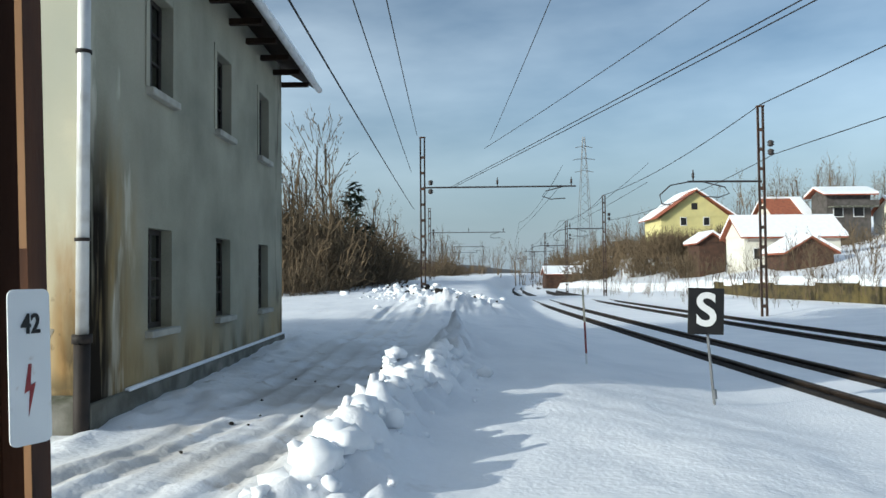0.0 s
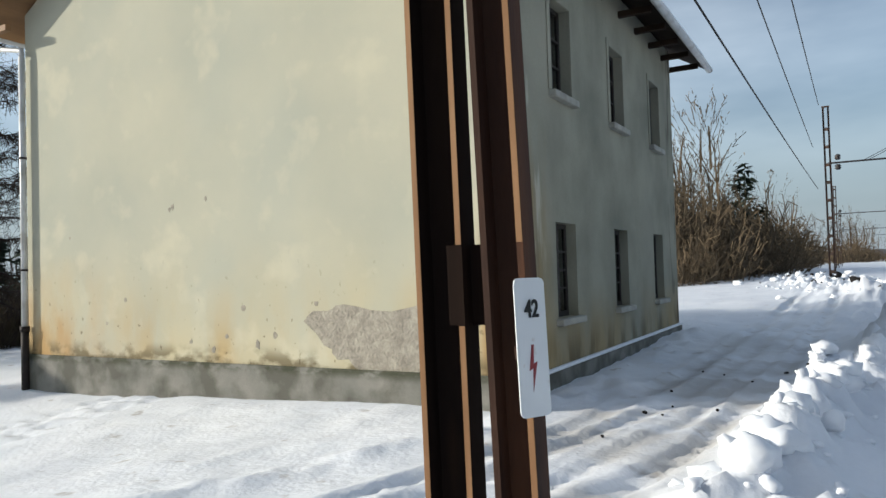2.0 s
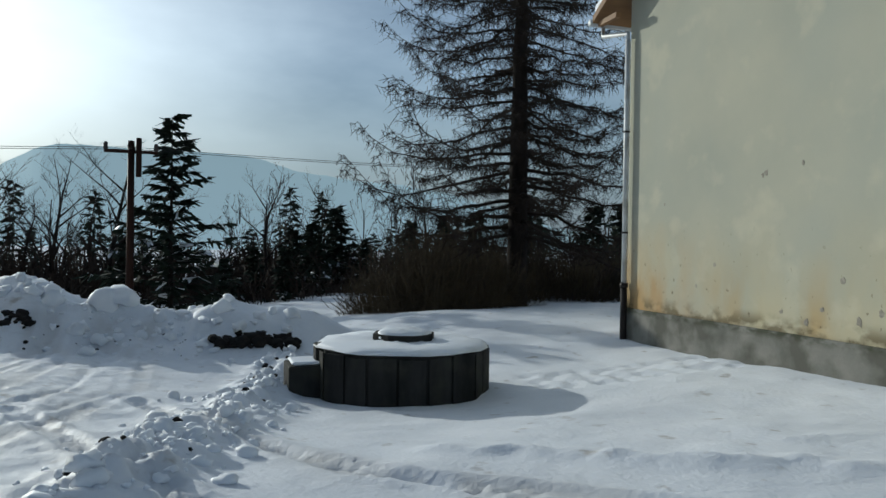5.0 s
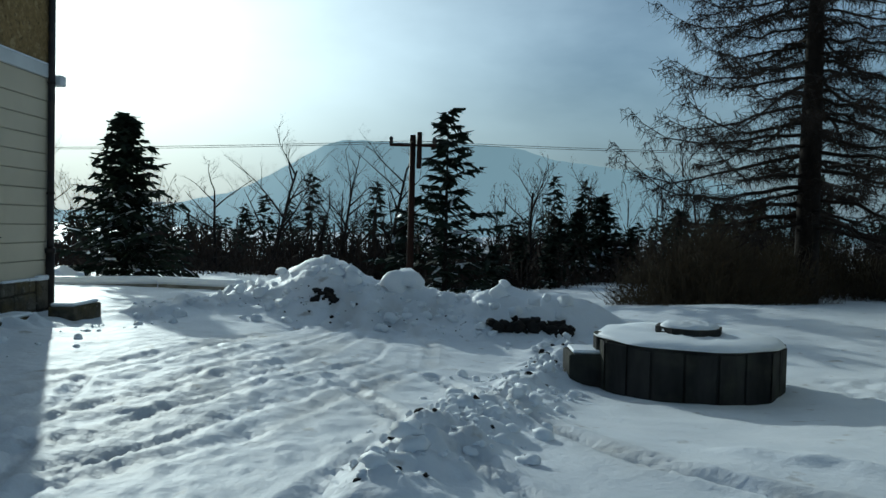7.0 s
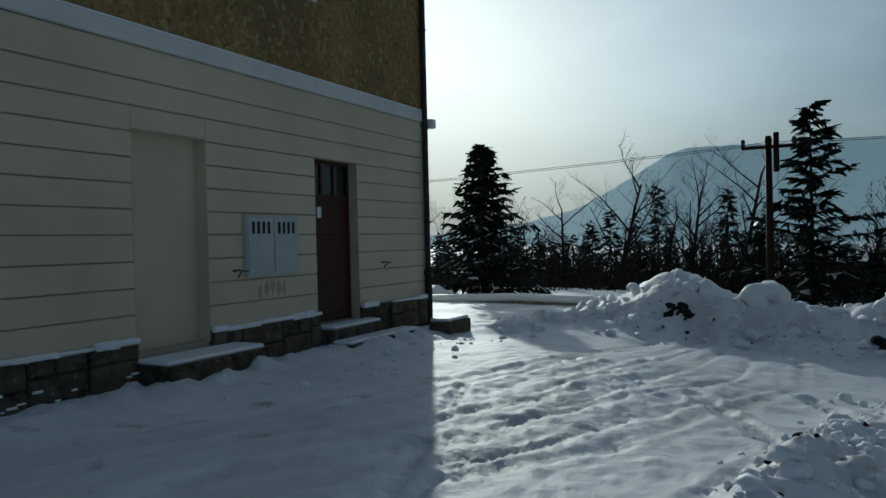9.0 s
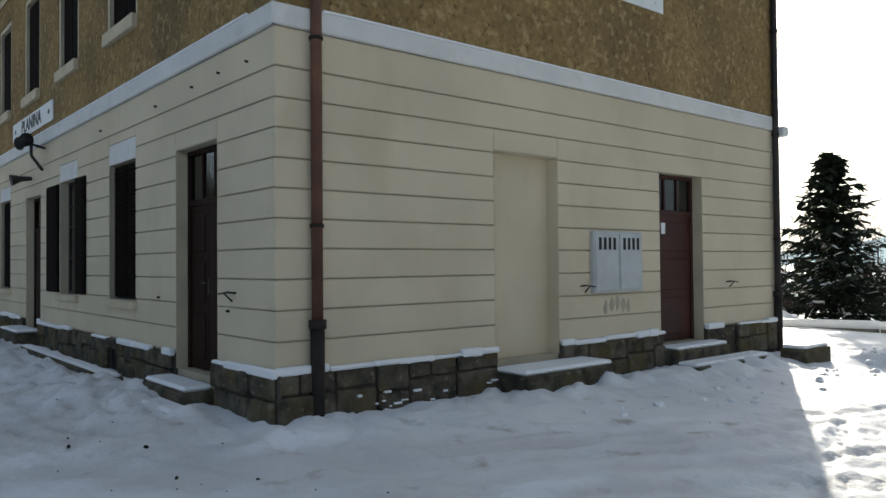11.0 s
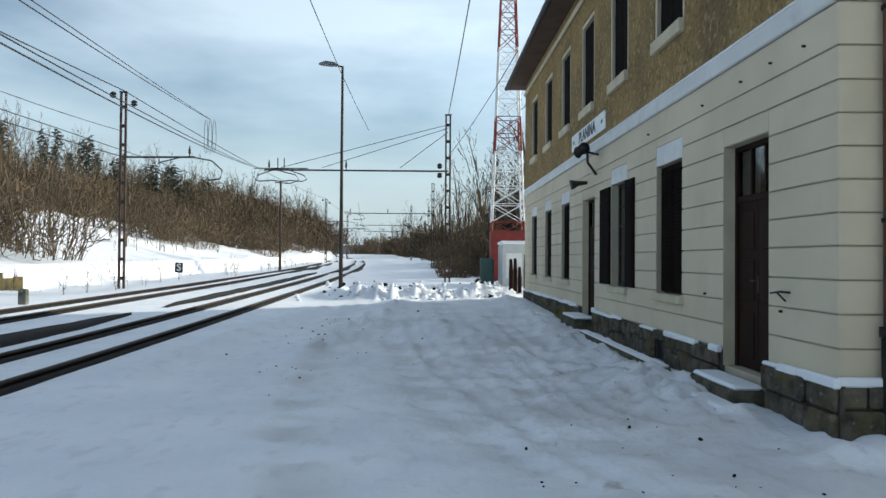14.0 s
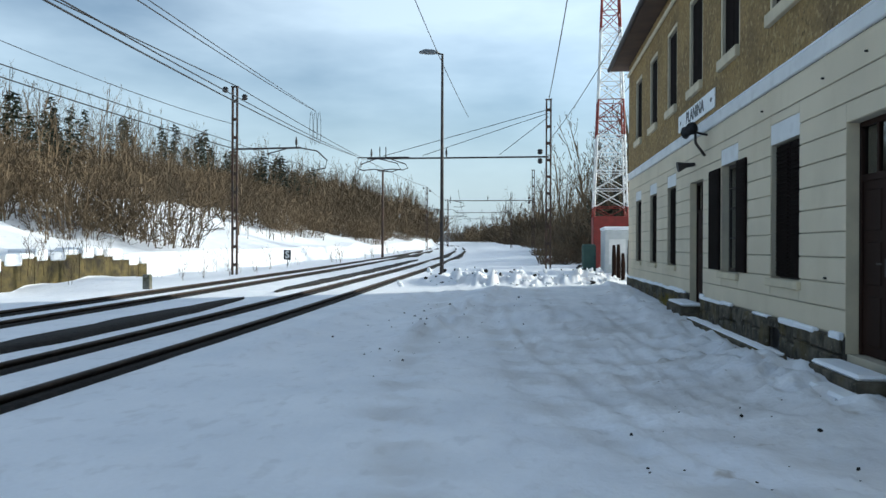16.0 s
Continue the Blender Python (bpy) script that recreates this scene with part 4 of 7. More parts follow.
def courses(m, length, holes, start=0.0):
    for z0, z1 in zip(COURSES, COURSES[1:]):
        cuts = sorted(h for h in holes if h[2] < z1 - 0.02 and h[3] > z0 + 0.02)
        u = start
        for c in cuts + [(length, length, 0, 9)]:
            if c[0] - u > 0.03:
                part("render_course", box(u + 0.001, c[0] - 0.001, 0.003, 0.026, z0 + 0.0075, z1 - 0.0075, m, 0.008), CREAM, station)
            if c[3] < z1 - 0.04:
                part("render_course", box(c[0] + 0.001, c[1] - 0.001, 0.003, 0.026, c[3] + 0.004, z1 - 0.009, m, 0.008), CREAM, station)
            if c[2] > z0 + 0.04 and c[2] < z1:
                part("render_course", box(c[0] + 0.001, c[1] - 0.001, 0.003, 0.026, z0 + 0.009, c[2] - 0.004, m, 0.008), CREAM, station)
            u = c[1]


courses(SF, SL, [(h[0] - 0.0, h[1] + 0.0, h[2] - 0.12, h[3] + (0.30 if h[2] > 1 else 0.0)) for h in lower_holes], -0.026)
courses(SE, SW, ED, -0.026)
part("upper_render", wall_mesh(SF @ Matrix.Translation((0, 0.03, 0)), SL, 4.22, 8.2, 0.028, [(a - 0.10, b + 0.10, z0 - 0.17, z1 + 0.10) for a, b, z0, z1 in upper_holes]), OCHRE, station, "rough ochre-brown roughcast upper storey")
part("upper_render", box(0, SW, 0.002, 0.03, 4.22, 8.2, SE), OCHRE, station, "rough ochre-brown roughcast upper storey")
for m, ln in ((SF, SL), (SE, SW)):
    part("string_course", box(-0.07, ln, 0.002, 0.07, 4.0, 4.22, m, 0.015), WHITE_TRIM, station, "white painted string course")
    part("string_course_snow", box(0.5, ln, 0.03, 0.075, 4.218, 4.245, m, 0.01), SNOW_CAP, station)
for n, (a, b) in enumerate(FW):
    w = window(station, SF, a, b, 1.14, 3.15, 0.12, WINDOW_FRAME, (0.5,), (0.3, 0.6, 0.8), CREAM_TRIM, 0.12, 0.09, False)
    part("lintel", box(a - 0.02, b + 0.02, 0.003, 0.02, 3.15, 3.45, SF, 0.004), WHITE_TRIM, w, "white painted lintel block")
    if n != 1:
        for k in range(2):
            u0 = a + (b - a) / 2 * k
            sh = part("shutter", box(u0 + 0.02, u0 + (b - a) / 2 - 0.01, -0.085, -0.06, 1.17, 3.12, SF), SHUTTER, w, "closed dark wooden shutter")
            for z in np.arange(1.22, 3.06, 0.058):
                part("slat", box(u0 + 0.06, u0 + (b - a) / 2 - 0.05, -0.062, -0.035, z, z + 0.02, SF), SHUTTER, sh)
    else:
        for s, (u0, u1) in enumerate(((a - 0.56, a - 0.01), (b + 0.01, b + 0.82))):
            sh = part("shutter", box(u0, u1, 0.03, 0.065, 1.17, 3.12, SF, 0.004), SHUTTER, w, "open dark louvred shutter against the wall")
            for z in np.arange(1.24, 3.06, 0.058):
                part("slat", box(u0 + 0.05, u1 - 0.05, 0.06, 0.078, z, z + 0.022, SF), SHUTTER, sh)
for a, b in FUP:
    w = window(station, SF, a, b, 5.16, 7.12, 0.10, WINDOW_FRAME, (0.5,), (0.62,), CREAM_TRIM, 0.20, 0.11, False, (CREAM_TRIM, 0.09))
    for k in range(2):
        u0 = a + (b - a) / 2 * k
        part("shutter", box(u0 + 0.02, u0 + (b - a) / 2 - 0.01, -0.07, -0.045, 5.2, 7.08, SF), SHUTTER, w, "closed dark wooden shutter")
for a, b in FD:
    for e0, e1 in ((a, a + 0.004), (b - 0.004, b)):
        part("doorway_reveal", box(e0, e1, -0.13, 0.024, 0.36, 3.05, SF), CREAM_TRIM, station)
    door(station, SF, a, b, 0.36, 3.05, 0.13, DARK_WOOD, 2.40)
door(station, SE, ED[1][0], ED[1][1], 0.36, 3.0, 0.16, RED_DOOR, 2.40, 1, 0.62)
part("blocked_doorway", box(ED[0][0] - 0.05, ED[0][1] + 0.05, -0.3, -0.17, 0.36, 3.06, SE), CREAM, station, "doorway filled in and rendered over")
for e0, e1 in ((ED[0][0], ED[0][0] + 0.004), (ED[0][1] - 0.004, ED[0][1])):
    part("doorway_reveal", box(e0, e1, -0.17, 0.02, 0.42, 3.02, SE), CREAM, station)
part("doorway_reveal", box(ED[0][0], ED[0][1], -0.17, 0.02, 3.016, 3.02, SE), CREAM, station)
for e0, e1 in ((ED[1][0], ED[1][0] + 0.004), (ED[1][1] - 0.004, ED[1][1])):
    part("doorway_reveal", box(e0, e1, -0.22, 0.02, 0.36, 3.0, SE), CREAM_TRIM, station)
# roof
ev = 0.62
rp = [SF @ Vector((-ev, ev, 8.12)), SF @ Vector((SL + ev, ev, 8.12)), SF @ Vector((SL + ev, -SW - ev, 8.12)), SF @ Vector((-ev, -SW - ev, 8.12))]
rd = [SF @ Vector((SW / 2, -SW / 2, 11.4)), SF @ Vector((SL - SW / 2, -SW / 2, 11.4))]
bm = bmesh.new()
v = [bm.verts.new(p) for p in rp] + [bm.verts.new(p + Vector((0, 0, 0.14))) for p in rp] + [bm.verts.new(p) for p in rd]
for f in ((0, 1, 2, 3), (0, 1, 5, 4), (1, 2, 6, 5), (2, 3, 7, 6), (3, 0, 4, 7), (4, 5, 9, 8), (6, 7, 8, 9), (5, 6, 9), (7, 4, 8)):
    bm.faces.new([v[i] for i in f])
sroof = part("roof", bm, DARK_EAVE, station, "dark boarded eaves of the hipped roof")
gut = [rp[0] + Vector((0.06, 0.06, 0.08)), rp[1] + Vector((0.06, -0.06, 0.06))]
part("gutter", tube(gut, 0.07, 10), DARK_STEEL, sroof, "", True)
part("cornice", box(0, SL, 0.03, 0.10, 7.72, 7.86, SF, 0.03), CREAM_TRIM, station)
downpipe(station, -3.42 - 0.40, -7.8 + 0.10, -0.1, 8.0, 0.058, BROWN_PIPE, CAST_IRON, 1.0)
downpipe(station, -13.30, -7.8 + 0.10, -0.1, 8.0, 0.055, DARK_STEEL, CAST_IRON, 1.0)
# ---- overhead line masts ----


def channel(bm, x0, x1, y, flange, z0, z1, t=0.012):
    """A steel channel open to the south: web and two flanges in one section."""
    sec = [(x0, y), (x1, y), (x1, y - flange), (x1 - t, y - flange), (x1 - t, y - t), (x0 + t, y - t), (x0 + t, y - flange), (x0, y - flange)]
    a = [bm.verts.new((px, py, z0)) for px, py in sec]
    b = [bm.verts.new((px, py, z1)) for px, py in sec]
    for i in range(8):
        bm.faces.new((a[i], a[(i + 1) % 8], b[(i + 1) % 8], b[i]))
    bm.faces.new(a[::-1])
    bm.faces.new(b)
    return bm


def lattice_mast(x, y, height, colour, label, group):
    z = gz(x, y) - 0.1
    mast = thing("overhead_line_mast", (x, y, z), label, "mast", group)
    for s in (-1, 1):
        part("channel", channel(bmesh.new(), x + s * 0.115 - 0.045, x + s * 0.115 + 0.045, y + 0.05, 0.09, z, z + height), colour, mast)
    for k in range(int(height / 0.9)):
        zz = z + 0.5 + 0.9 * k
        part("batten", box(x - 0.09, x + 0.09, y - 0.04, y - 0.03, zz, zz + 0.16), colour, mast)
    part("cap", box(x - 0.18, x + 0.18, y - 0.07, y + 0.08, z + height, z + height + 0.06), colour, mast)
    return mast, z


def insulator(x, y, z, parent, r=0.16):
    part("insulator", tube([(x, y, z - 0.14), (x, y, z - 0.05), (x, y, z), (x, y, z + 0.05), (x, y, z + 0.14)], [r * 0.5, r, r * 0.6, r, r * 0.5], 10), DARK_STEEL, parent, "dark porcelain insulator", True)


def arm(mast, x0, x1, y, z, drop=True):
    part("cross_beam", tube([(x0, y, z), (x1, y, z + 0.02)], 0.05, 6), DARK_STEEL, mast)
    s = 1 if x1 > x0 else -1
    n = 1 if abs(x1 - x0) < 6 else 2
    for k in range(n):
        xk = x1 - s * (0.25 + 4.2 * k)
        part("hanger", tube([(xk, y, z), (xk, y, z + 0.55)], 0.03, 6), DARK_STEEL, mast)
        insulator(xk, y, z + 0.3, mast, 0.07)
    if drop:
        part("steady_arm", tube([(x1 - s * 0.7, y, z), (x1 - s * 1.7, y, z - 0.25), (x1 - s * 1.9, y, z - 0.55), (x1 - s * 1.4, y, z - 0.72), (x1 - s * 0.6, y, z - 0.66)], 0.03, 6), DARK_STEEL, mast)


WEST = []
for y, off, h, reach in ((42, -2.0, 8.9, 8.7), (90, -5.0, 9.0, 9.2), (136, -9, 9.0, 9.2), (190, -14, 9, 9.2), (-41.4, -1.2, 9.2, 10.0), (-84, -2.0, 9.5, 9.5), (-128, -4.5, 9.5, 9.5), (-170, -7, 9.5, 9.5)):
    x = {42: -1.45, -41.4: -0.01, -84: 1.5}.get(y, off + float(rail_x(y)) + (2 if y < 0 else 0))
    mast, z = lattice_mast(x, y, h, RUST_FAR, "rusty lattice mast carrying the overhead line, in snow", "masts")
    zb = z + (6.05 if y > 0 else 6.15)
    arm(mast, x, x + reach, y, zb)
    insulator(x + 0.45, y, zb + 0.28, mast)
    insulator(x + 0.45, y, zb - 0.22, mast)
    WEST.append((x, y, z + h, zb))
EAST = []
for y, off, h in ((34, 14.4, 9.75), (68, 13.4, 9.3), (92, 13.0, 9.3), (122, 13.0, 9.3), (160, 13.0, 9.3), (-36, 15.36, 9.35), (-112, 14, 9.6), (-150, 13, 9.6)):
    x = off if y in (34, -36) else off + 0.6 * float(rail_x(y))
    mast, z = lattice_mast(x, y, h, RUST_FAR, "tall rusty overhead line mast beside the far track", "masts")
    zb = z + 6.3
    arm(mast, x, x - 3.4, y, zb)
    if y > 0:
        insulator(x + 0.45, y, z + h - 2.1, mast)
        insulator(x + 0.45, y, z + h - 1.7, mast)
    else:
        insulator(x + 0.5, y, z + h - 0.1, mast)
        insulator(x - 0.5, y, z + h - 0.5, mast)
    part("bent_end", tube([(x - 3.4, y, zb), (x - 4.2, y, zb - 0.15), (x - 4.7, y, zb - 0.6), (x - 4.6, y, zb - 1.0), (x - 4.2, y, zb - 1.05)], 0.035, 6), DARK_STEEL, mast)
    EAST.append((x, y, z + h, zb))


def wire(p, q, sag, r=0.018, label="thin dark overhead wire between masts"):
    p, q = Vector(p), Vector(q)
    pts = [p.lerp(q, k / 14) - Vector((0, 0, 4 * sag * (k / 14) * (1 - k / 14))) for k in range(15)]
    return tagged(part("overhead_wire", tube(pts, r, 4), WIRE), label, "wire", "wires")


def chain(rows, dx, dz, sag, r=0.02):
    for a, b in zip(rows, rows[1:]):
        wire((a[0] + dx, a[1], a[3] + dz), (b[0] + dx, b[1], b[3] + dz), sag, r)


west = sorted(WEST, key=lambda m: m[1])
east = sorted(EAST, key=lambda m: m[1])
TRK1 = [(6.3 + float(rail_x(m[1])), m[1], 0, m[3]) for m in west]
TRK2 = [(11.2 + float(rail_x(m[1])), m[1], 0, m[3]) for m in west]
for rows, lo, hi in ((TRK1, 0.1, 1.2), (TRK2, 0.2, 1.3)):
    for far_rows in ([m for m in rows if m[1] < -60], [m for m in rows if m[1] > 40]):
        chain(far_rows, -0.5, lo, 0.15, 0.016)
        chain(far_rows, -0.4, hi, 0.7, 0.016)
top_e = [(m[0], m[1], 0, m[2]) for m in east]
chain(top_e, 0, 0.1, 0.5, 0.026)
chain([(m[0] + 0.6, m[1], 0, m[2] - 2.2) for m in east if m[1] != -36], 0, 0, 0.5, 0.02)
POST = (-1.45, 2.08)
wire((-1.75, 42, 9.5), (-1.63, 4, 8.85), 0.1, 0.018)
wire((-2.09, 42, 7.4), (-2.09, 4, 7.75), 0.1, 0.016)
wire((-1.94, 42, 5.25), (-2.28, 2, 5.45), 0.1, 0.018)
wire((2.56, 44, 9.55), (2.85, 6, 8.8), 0.1, 0.014)
wire((2.2, 44, 9.05), (9.2, 11, 9.3), 0.1, 0.018)
wire((0.1, 42, 6.5), (8.8, 2, 6.6), 0.05, 0.016)
wire((0.3, 42, 6.5), (9.1, 2, 6.6), 0.05, 0.016)
wire((15.36, -36, 6.4), (19.6, -23, 7.7), 0.1, 0.024)
wire((15.36, -36, 7.6), (17.2, -21, 8.1), 0.2, 0.014)
wire((17.0, -66, 9.7), (9.0, -9.5, 6.1), 0.35, 0.026)
wire((17.1, -66, 9.75), (9.15, -9.5, 6.35), 0.25, 0.022)
wire((15.7, -50, 10.8), (8.9, -12.5, 7.0), 0.1, 0.02)
wire((15.75, -50, 10.85), (9.0, -12.5, 7.25), 0.05, 0.018)
wire((4.5, -24, 10.0), (5.1, -49, 10.0), 0.2, 0.016)
wire((-0.01, -41.4, WEST[4][2]), (-1.0, -14, 10.7), 0.3, 0.02)
wire((-0.01, -41.4, 7.3), (-2.1, -24, 8.15), 0.2, 0.016)
wire((-0.01, -41.4, WEST[4][2] - 0.5), (9.0, -41, WEST[4][3] + 0.1), 0.0, 0.016)
wire((-0.01, -41.4, WEST[4][2] - 0.7), (6.8, -41, WEST[4][3] + 0.1), 0.0, 0.016)
wire((-0.01, -41.4, WEST[4][2] - 0.9), (2.6, -41, WEST[4][3] + 0.1), 0.0, 0.016)
for dy, dz in ((0, 0), (1.0, 0.05)):
    wire((-27 - dy, -46, 4.3 + dz), (-26.26 - dy, -2.26, 4.55 + dz), 0.5, 0.009)
    wire((-26.26 - dy, -2.26, 4.55 + dz), (-25 - dy, 34, 5.3 + dz), 0.5, 0.009)

# slim mast with a bracket bowed out on each side
TM = Vector((15.9, -72.0, 0.3))
bow = thing("overhead_line_mast", TM, "slim mast with a bowed bracket on each side", "mast")
part("pole", tube([TM, TM + Vector((0, 0, 8.8))], [0.13, 0.10], 8), RUST_FAR, bow)
part("cross_beam", tube([TM + Vector((-2.6, 0, 10.0)), TM + Vector((2.6, 0, 10.0))], 0.06, 6), DARK_STEEL, bow)
for sx in (-1, 1):
    part("bowed_bracket", tube([TM + Vector((sx * q, 0, h)) for q, h in ((0, 8.75), (0.9, 8.85), (2.0, 8.75), (2.5, 8.95), (2.2, 9.35), (1.0, 9.75), (0.4, 10.0))], 0.055, 6), DARK_STEEL, bow)
    part("upstand", tube([TM + Vector((sx * 0.3, 0, 9.9)), TM + Vector((sx * 0.3, 0, 11.0))], 0.05, 6), DARK_STEEL, bow)
for k in range(3):
    ring_pts = [Vector((15.6 + 0.28 * k + 0.12 * math.cos(q * math.tau / 12), -50.5, 9.75 + 1.15 * math.sin(q * math.tau / 12))) for q in range(13)]
    hoop = tagged(part("wire_loop", tube(ring_pts, 0.016, 4), WIRE), "slack loop of cable hanging from the overhead wires", "wire", "wire loops")

# ---- near mast with the danger plate ----
near = thing("steel_mast", (POST[0], POST[1], 0), "rust-brown double channel steel mast with a white plate", "mast")
x0 = -1.645
# left channel takes the shadow-dark steel, right one plain rust
for a, wide in ((x0, 0.175), (x0 + 0.243, 0.145)):
    part("channel", channel(bmesh.new(), a, a + wide, POST[1] + 0.03, 0.095, -0.3, 9.6, 0.022), SHADED_STEEL if a == x0 else RUST, near)
# thin strips added on the tips carry the painted sunlight
for a in (x0, x0 + 0.153, x0 + 0.366):
    lo = [(-0.3, 9.6)] if a == x0 else [(-0.3, 1.47), (1.73, 3.22), (3.48, 9.6)]
    for z0, z1 in lo:
        part("flange_edge", box(a + 0.001, a + 0.021, POST[1] - 0.0665, POST[1] - 0.0652, z0, z1), SUNLIT_FLANGE, near, "orange-brown flange edge, coloured light as if sunlit")
for z in (-0.05, 1.60, 3.35, 5.1, 6.85, 8.6):
    part("batten", box(x0 + 0.176, x0 + 0.234, POST[1] - 0.01, POST[1] + 0.02, z - 0.13, z + 0.13), SHADED_STEEL, near)
    part("batten", box(x0 + 0.13, x0 + 0.28, POST[1] + 0.031, POST[1] + 0.043, z - 0.11, z + 0.13), RUST, near)
    part("batten", box(x0 + 0.10, x0 + 0.152, POST[1] - 0.03, POST[1] + 0.018, z - 0.13, z + 0.13), SHADED_STEEL, near)
PT = radians(62)
PL = frame_of(-1.247, POST[1] - 0.183, math.cos(PT), math.sin(PT), math.sin(PT), -math.cos(PT), 1.215)
out = []
for cu, cz, a0 in ((0.018, 0.018, 180), (0.096, 0.018, 270), (0.096, 0.387, 0), (0.018, 0.387, 90)):
    out += [(cu + 0.018 * math.cos(radians(a0 + k * 30)), cz + 0.018 * math.sin(radians(a0 + k * 30))) for k in range(4)]
plate = part("plate", prism(out, PL, 0, 0.004), SIGN_WHITE, near, "white enamel plate with red lightning bolt and number")


def text(name, words, m, size, material, parent, align="CENTER", depth=0.002, squash=1.0):
    c = bpy.data.curves.new(name, "FONT")
    c.body, c.size, c.align_x, c.align_y, c.extrude = words, size, align, "CENTER", depth
    c.offset = 0.022 * size
    tmp = bpy.data.objects.new(name, c)
    scene.collection.objects.link(tmp)
    dg = bpy.context.evaluated_depsgraph_get()
    me = bpy.data.meshes.new_from_object(tmp.evaluated_get(dg))
    bpy.data.objects.remove(tmp)
    # letters lie in x, y: turn them into the wall's u, z
    turn = Matrix(((squash, 0, 0, 0), (0, 0, 1, 0), (0, 1, 0, 0), (0, 0, 0, 1)))
    me.transform(m @ turn)
    me.materials.clear()
    me.materials.append(material)
    return part(name, me, material, parent)


text("number", "42", PL @ Matrix.Translation((0.060, 0.006, 0.312)), 0.072, SIGN_BLACK, plate, squash=0.72)
part("lightning_bolt", prism([(0.052, 0.21), (0.040, 0.135), (0.054, 0.142), (0.050, 0.075), (0.070, 0.16), (0.056, 0.154), (0.060, 0.21)], PL, 0.0045, 0.006), SIGN_RED, plate, "faded red lightning bolt")
part("bracket", box(0.05, 0.105, -0.075, 0.0, 0.16, 0.20, PL), RUST, near)

for ob in near.children:
    # the two halves of the mast lean towards one another, the plate with them
    for half_part in (ob, *ob.children):
        for v in half_part.data.vertices:
            v.co.x -= (0.031 if v.co.x > x0 + 0.22 else 0.018) * (v.co.z - 1.65)

# ---- well ----
WC = Vector((-10.75, 2.55, -0.75))
well = thing("well", WC, "low round mossy concrete well with snow on its lid", "well")


def ring(bm, r0, r1, z0, z1, n=20, cx=WC.x, cy=WC.y, wob=0.0, turn=0.0):
    rr = np.random.RandomState(9)
    k = [1 + wob * (rr.rand() - 0.5) for _ in range(n)]
    vs = []
    for z, r in ((z0, r1), (z1, r1), (z1, r0), (z0, r0)):
        vs.append([bm.verts.new((cx + r * k[i] * math.cos(math.tau * i / n + turn), cy + r * k[i] * math.sin(math.tau * i / n + turn), z)) for i in range(n)])
    for a in range(4):
        for i in range(n):
            j = (i + 1) % n
            bm.faces.new((vs[a][i], vs[a][j], vs[(a + 1) % 4][j], vs[(a + 1) % 4][i]))
    return bm


WZ = 0.16
part("well_ring", ring(bmesh.new(), 1.05, 1.24, WC.z, WZ, 10, wob=0.02), WELL_CONCRETE, well)
rr = np.random.RandomState(21)
for i in range(10):
    a = math.tau * (i + 0.5) / 10
    m = frame_of(WC.x + 1.185 * math.cos(a), WC.y + 1.185 * math.sin(a), -math.sin(a), math.cos(a), math.cos(a), math.sin(a))
    for s in (-0.19, 0.19):
        part("board_mark", box(s - 0.175, s + 0.175, 0, 0.012 + 0.012 * rr.rand(), WC.z, WZ - 0.02 - 0.03 * rr.rand(), m, 0.004), WELL_CONCRETE, well)
part("lid", ring(bmesh.new(), 0.0001, 1.10, WZ - 0.1, WZ + 0.02, 20), CONCRETE, well)


def snow_cap(name, parent, cx, cy, rx, ry, z, high, seed, n=26):
    r3 = np.random.RandomState(seed)
    bm = bmesh.new()
    rows = []
    for q, (f, h) in enumerate(((1.03, -0.05), (1.05, 0.02), (0.96, 0.75), (0.7, 0.95), (0.4, 1.05), (0.12, 1.0))):
        rows.append([bm.verts.new((cx + rx * f * math.cos(math.tau * i / n) * (1 + 0.10 * (r3.rand() - 0.5)), cy + ry * f * math.sin(math.tau * i / n) * (1 + 0.10 * (r3.rand() - 0.5)), z + high * h * (1 + 0.7 * (r3.rand() - 0.5)))) for i in range(n)])
    for a, b in zip(rows, rows[1:]):
        for i in range(n):
            j = (i + 1) % n
            bm.faces.new((a[i], a[j], b[j], b[i]))
    bm.faces.new(rows[-1])
    bm.faces.new(rows[0][::-1])
    return part(name, bm, SNOW_CAP, parent, "", True)


snow_cap("snow_cap", well, WC.x, WC.y, 1.17, 1.17, WZ + 0.005, 0.07, 1)
part("hatch", ring(bmesh.new(), 0.36, 0.46, WZ + 0.02, WZ + 0.15, 8, WC.x - 0.1, WC.y + 0.05), WELL_CONCRETE, well, "dark raised hatch rim")
snow_cap("hatch_snow", well, WC.x - 0.1, WC.y + 0.05, 0.40, 0.40, WZ + 0.10, 0.10, 2, 16)
wb = frame_of(WC.x - 0.12, WC.y - 1.62, 1, 0, 0, 1)
part("side_box", box(-0.35, 0.28, 0.0, 0.55, WC.z, -0.08, wb, 0.02), WELL_CONCRETE, well, "small concrete box against the well")
part("side_box_snow", box(-0.30, 0.23, 0.05, 0.5, -0.082, -0.03, wb, 0.02), SNOW_CAP, well)
part("side_post", box(-0.1, 0.16, 0.38, 0.60, WC.z, 0.2, wb, 0.02), WELL_CONCRETE, well)

# ---- trees ----


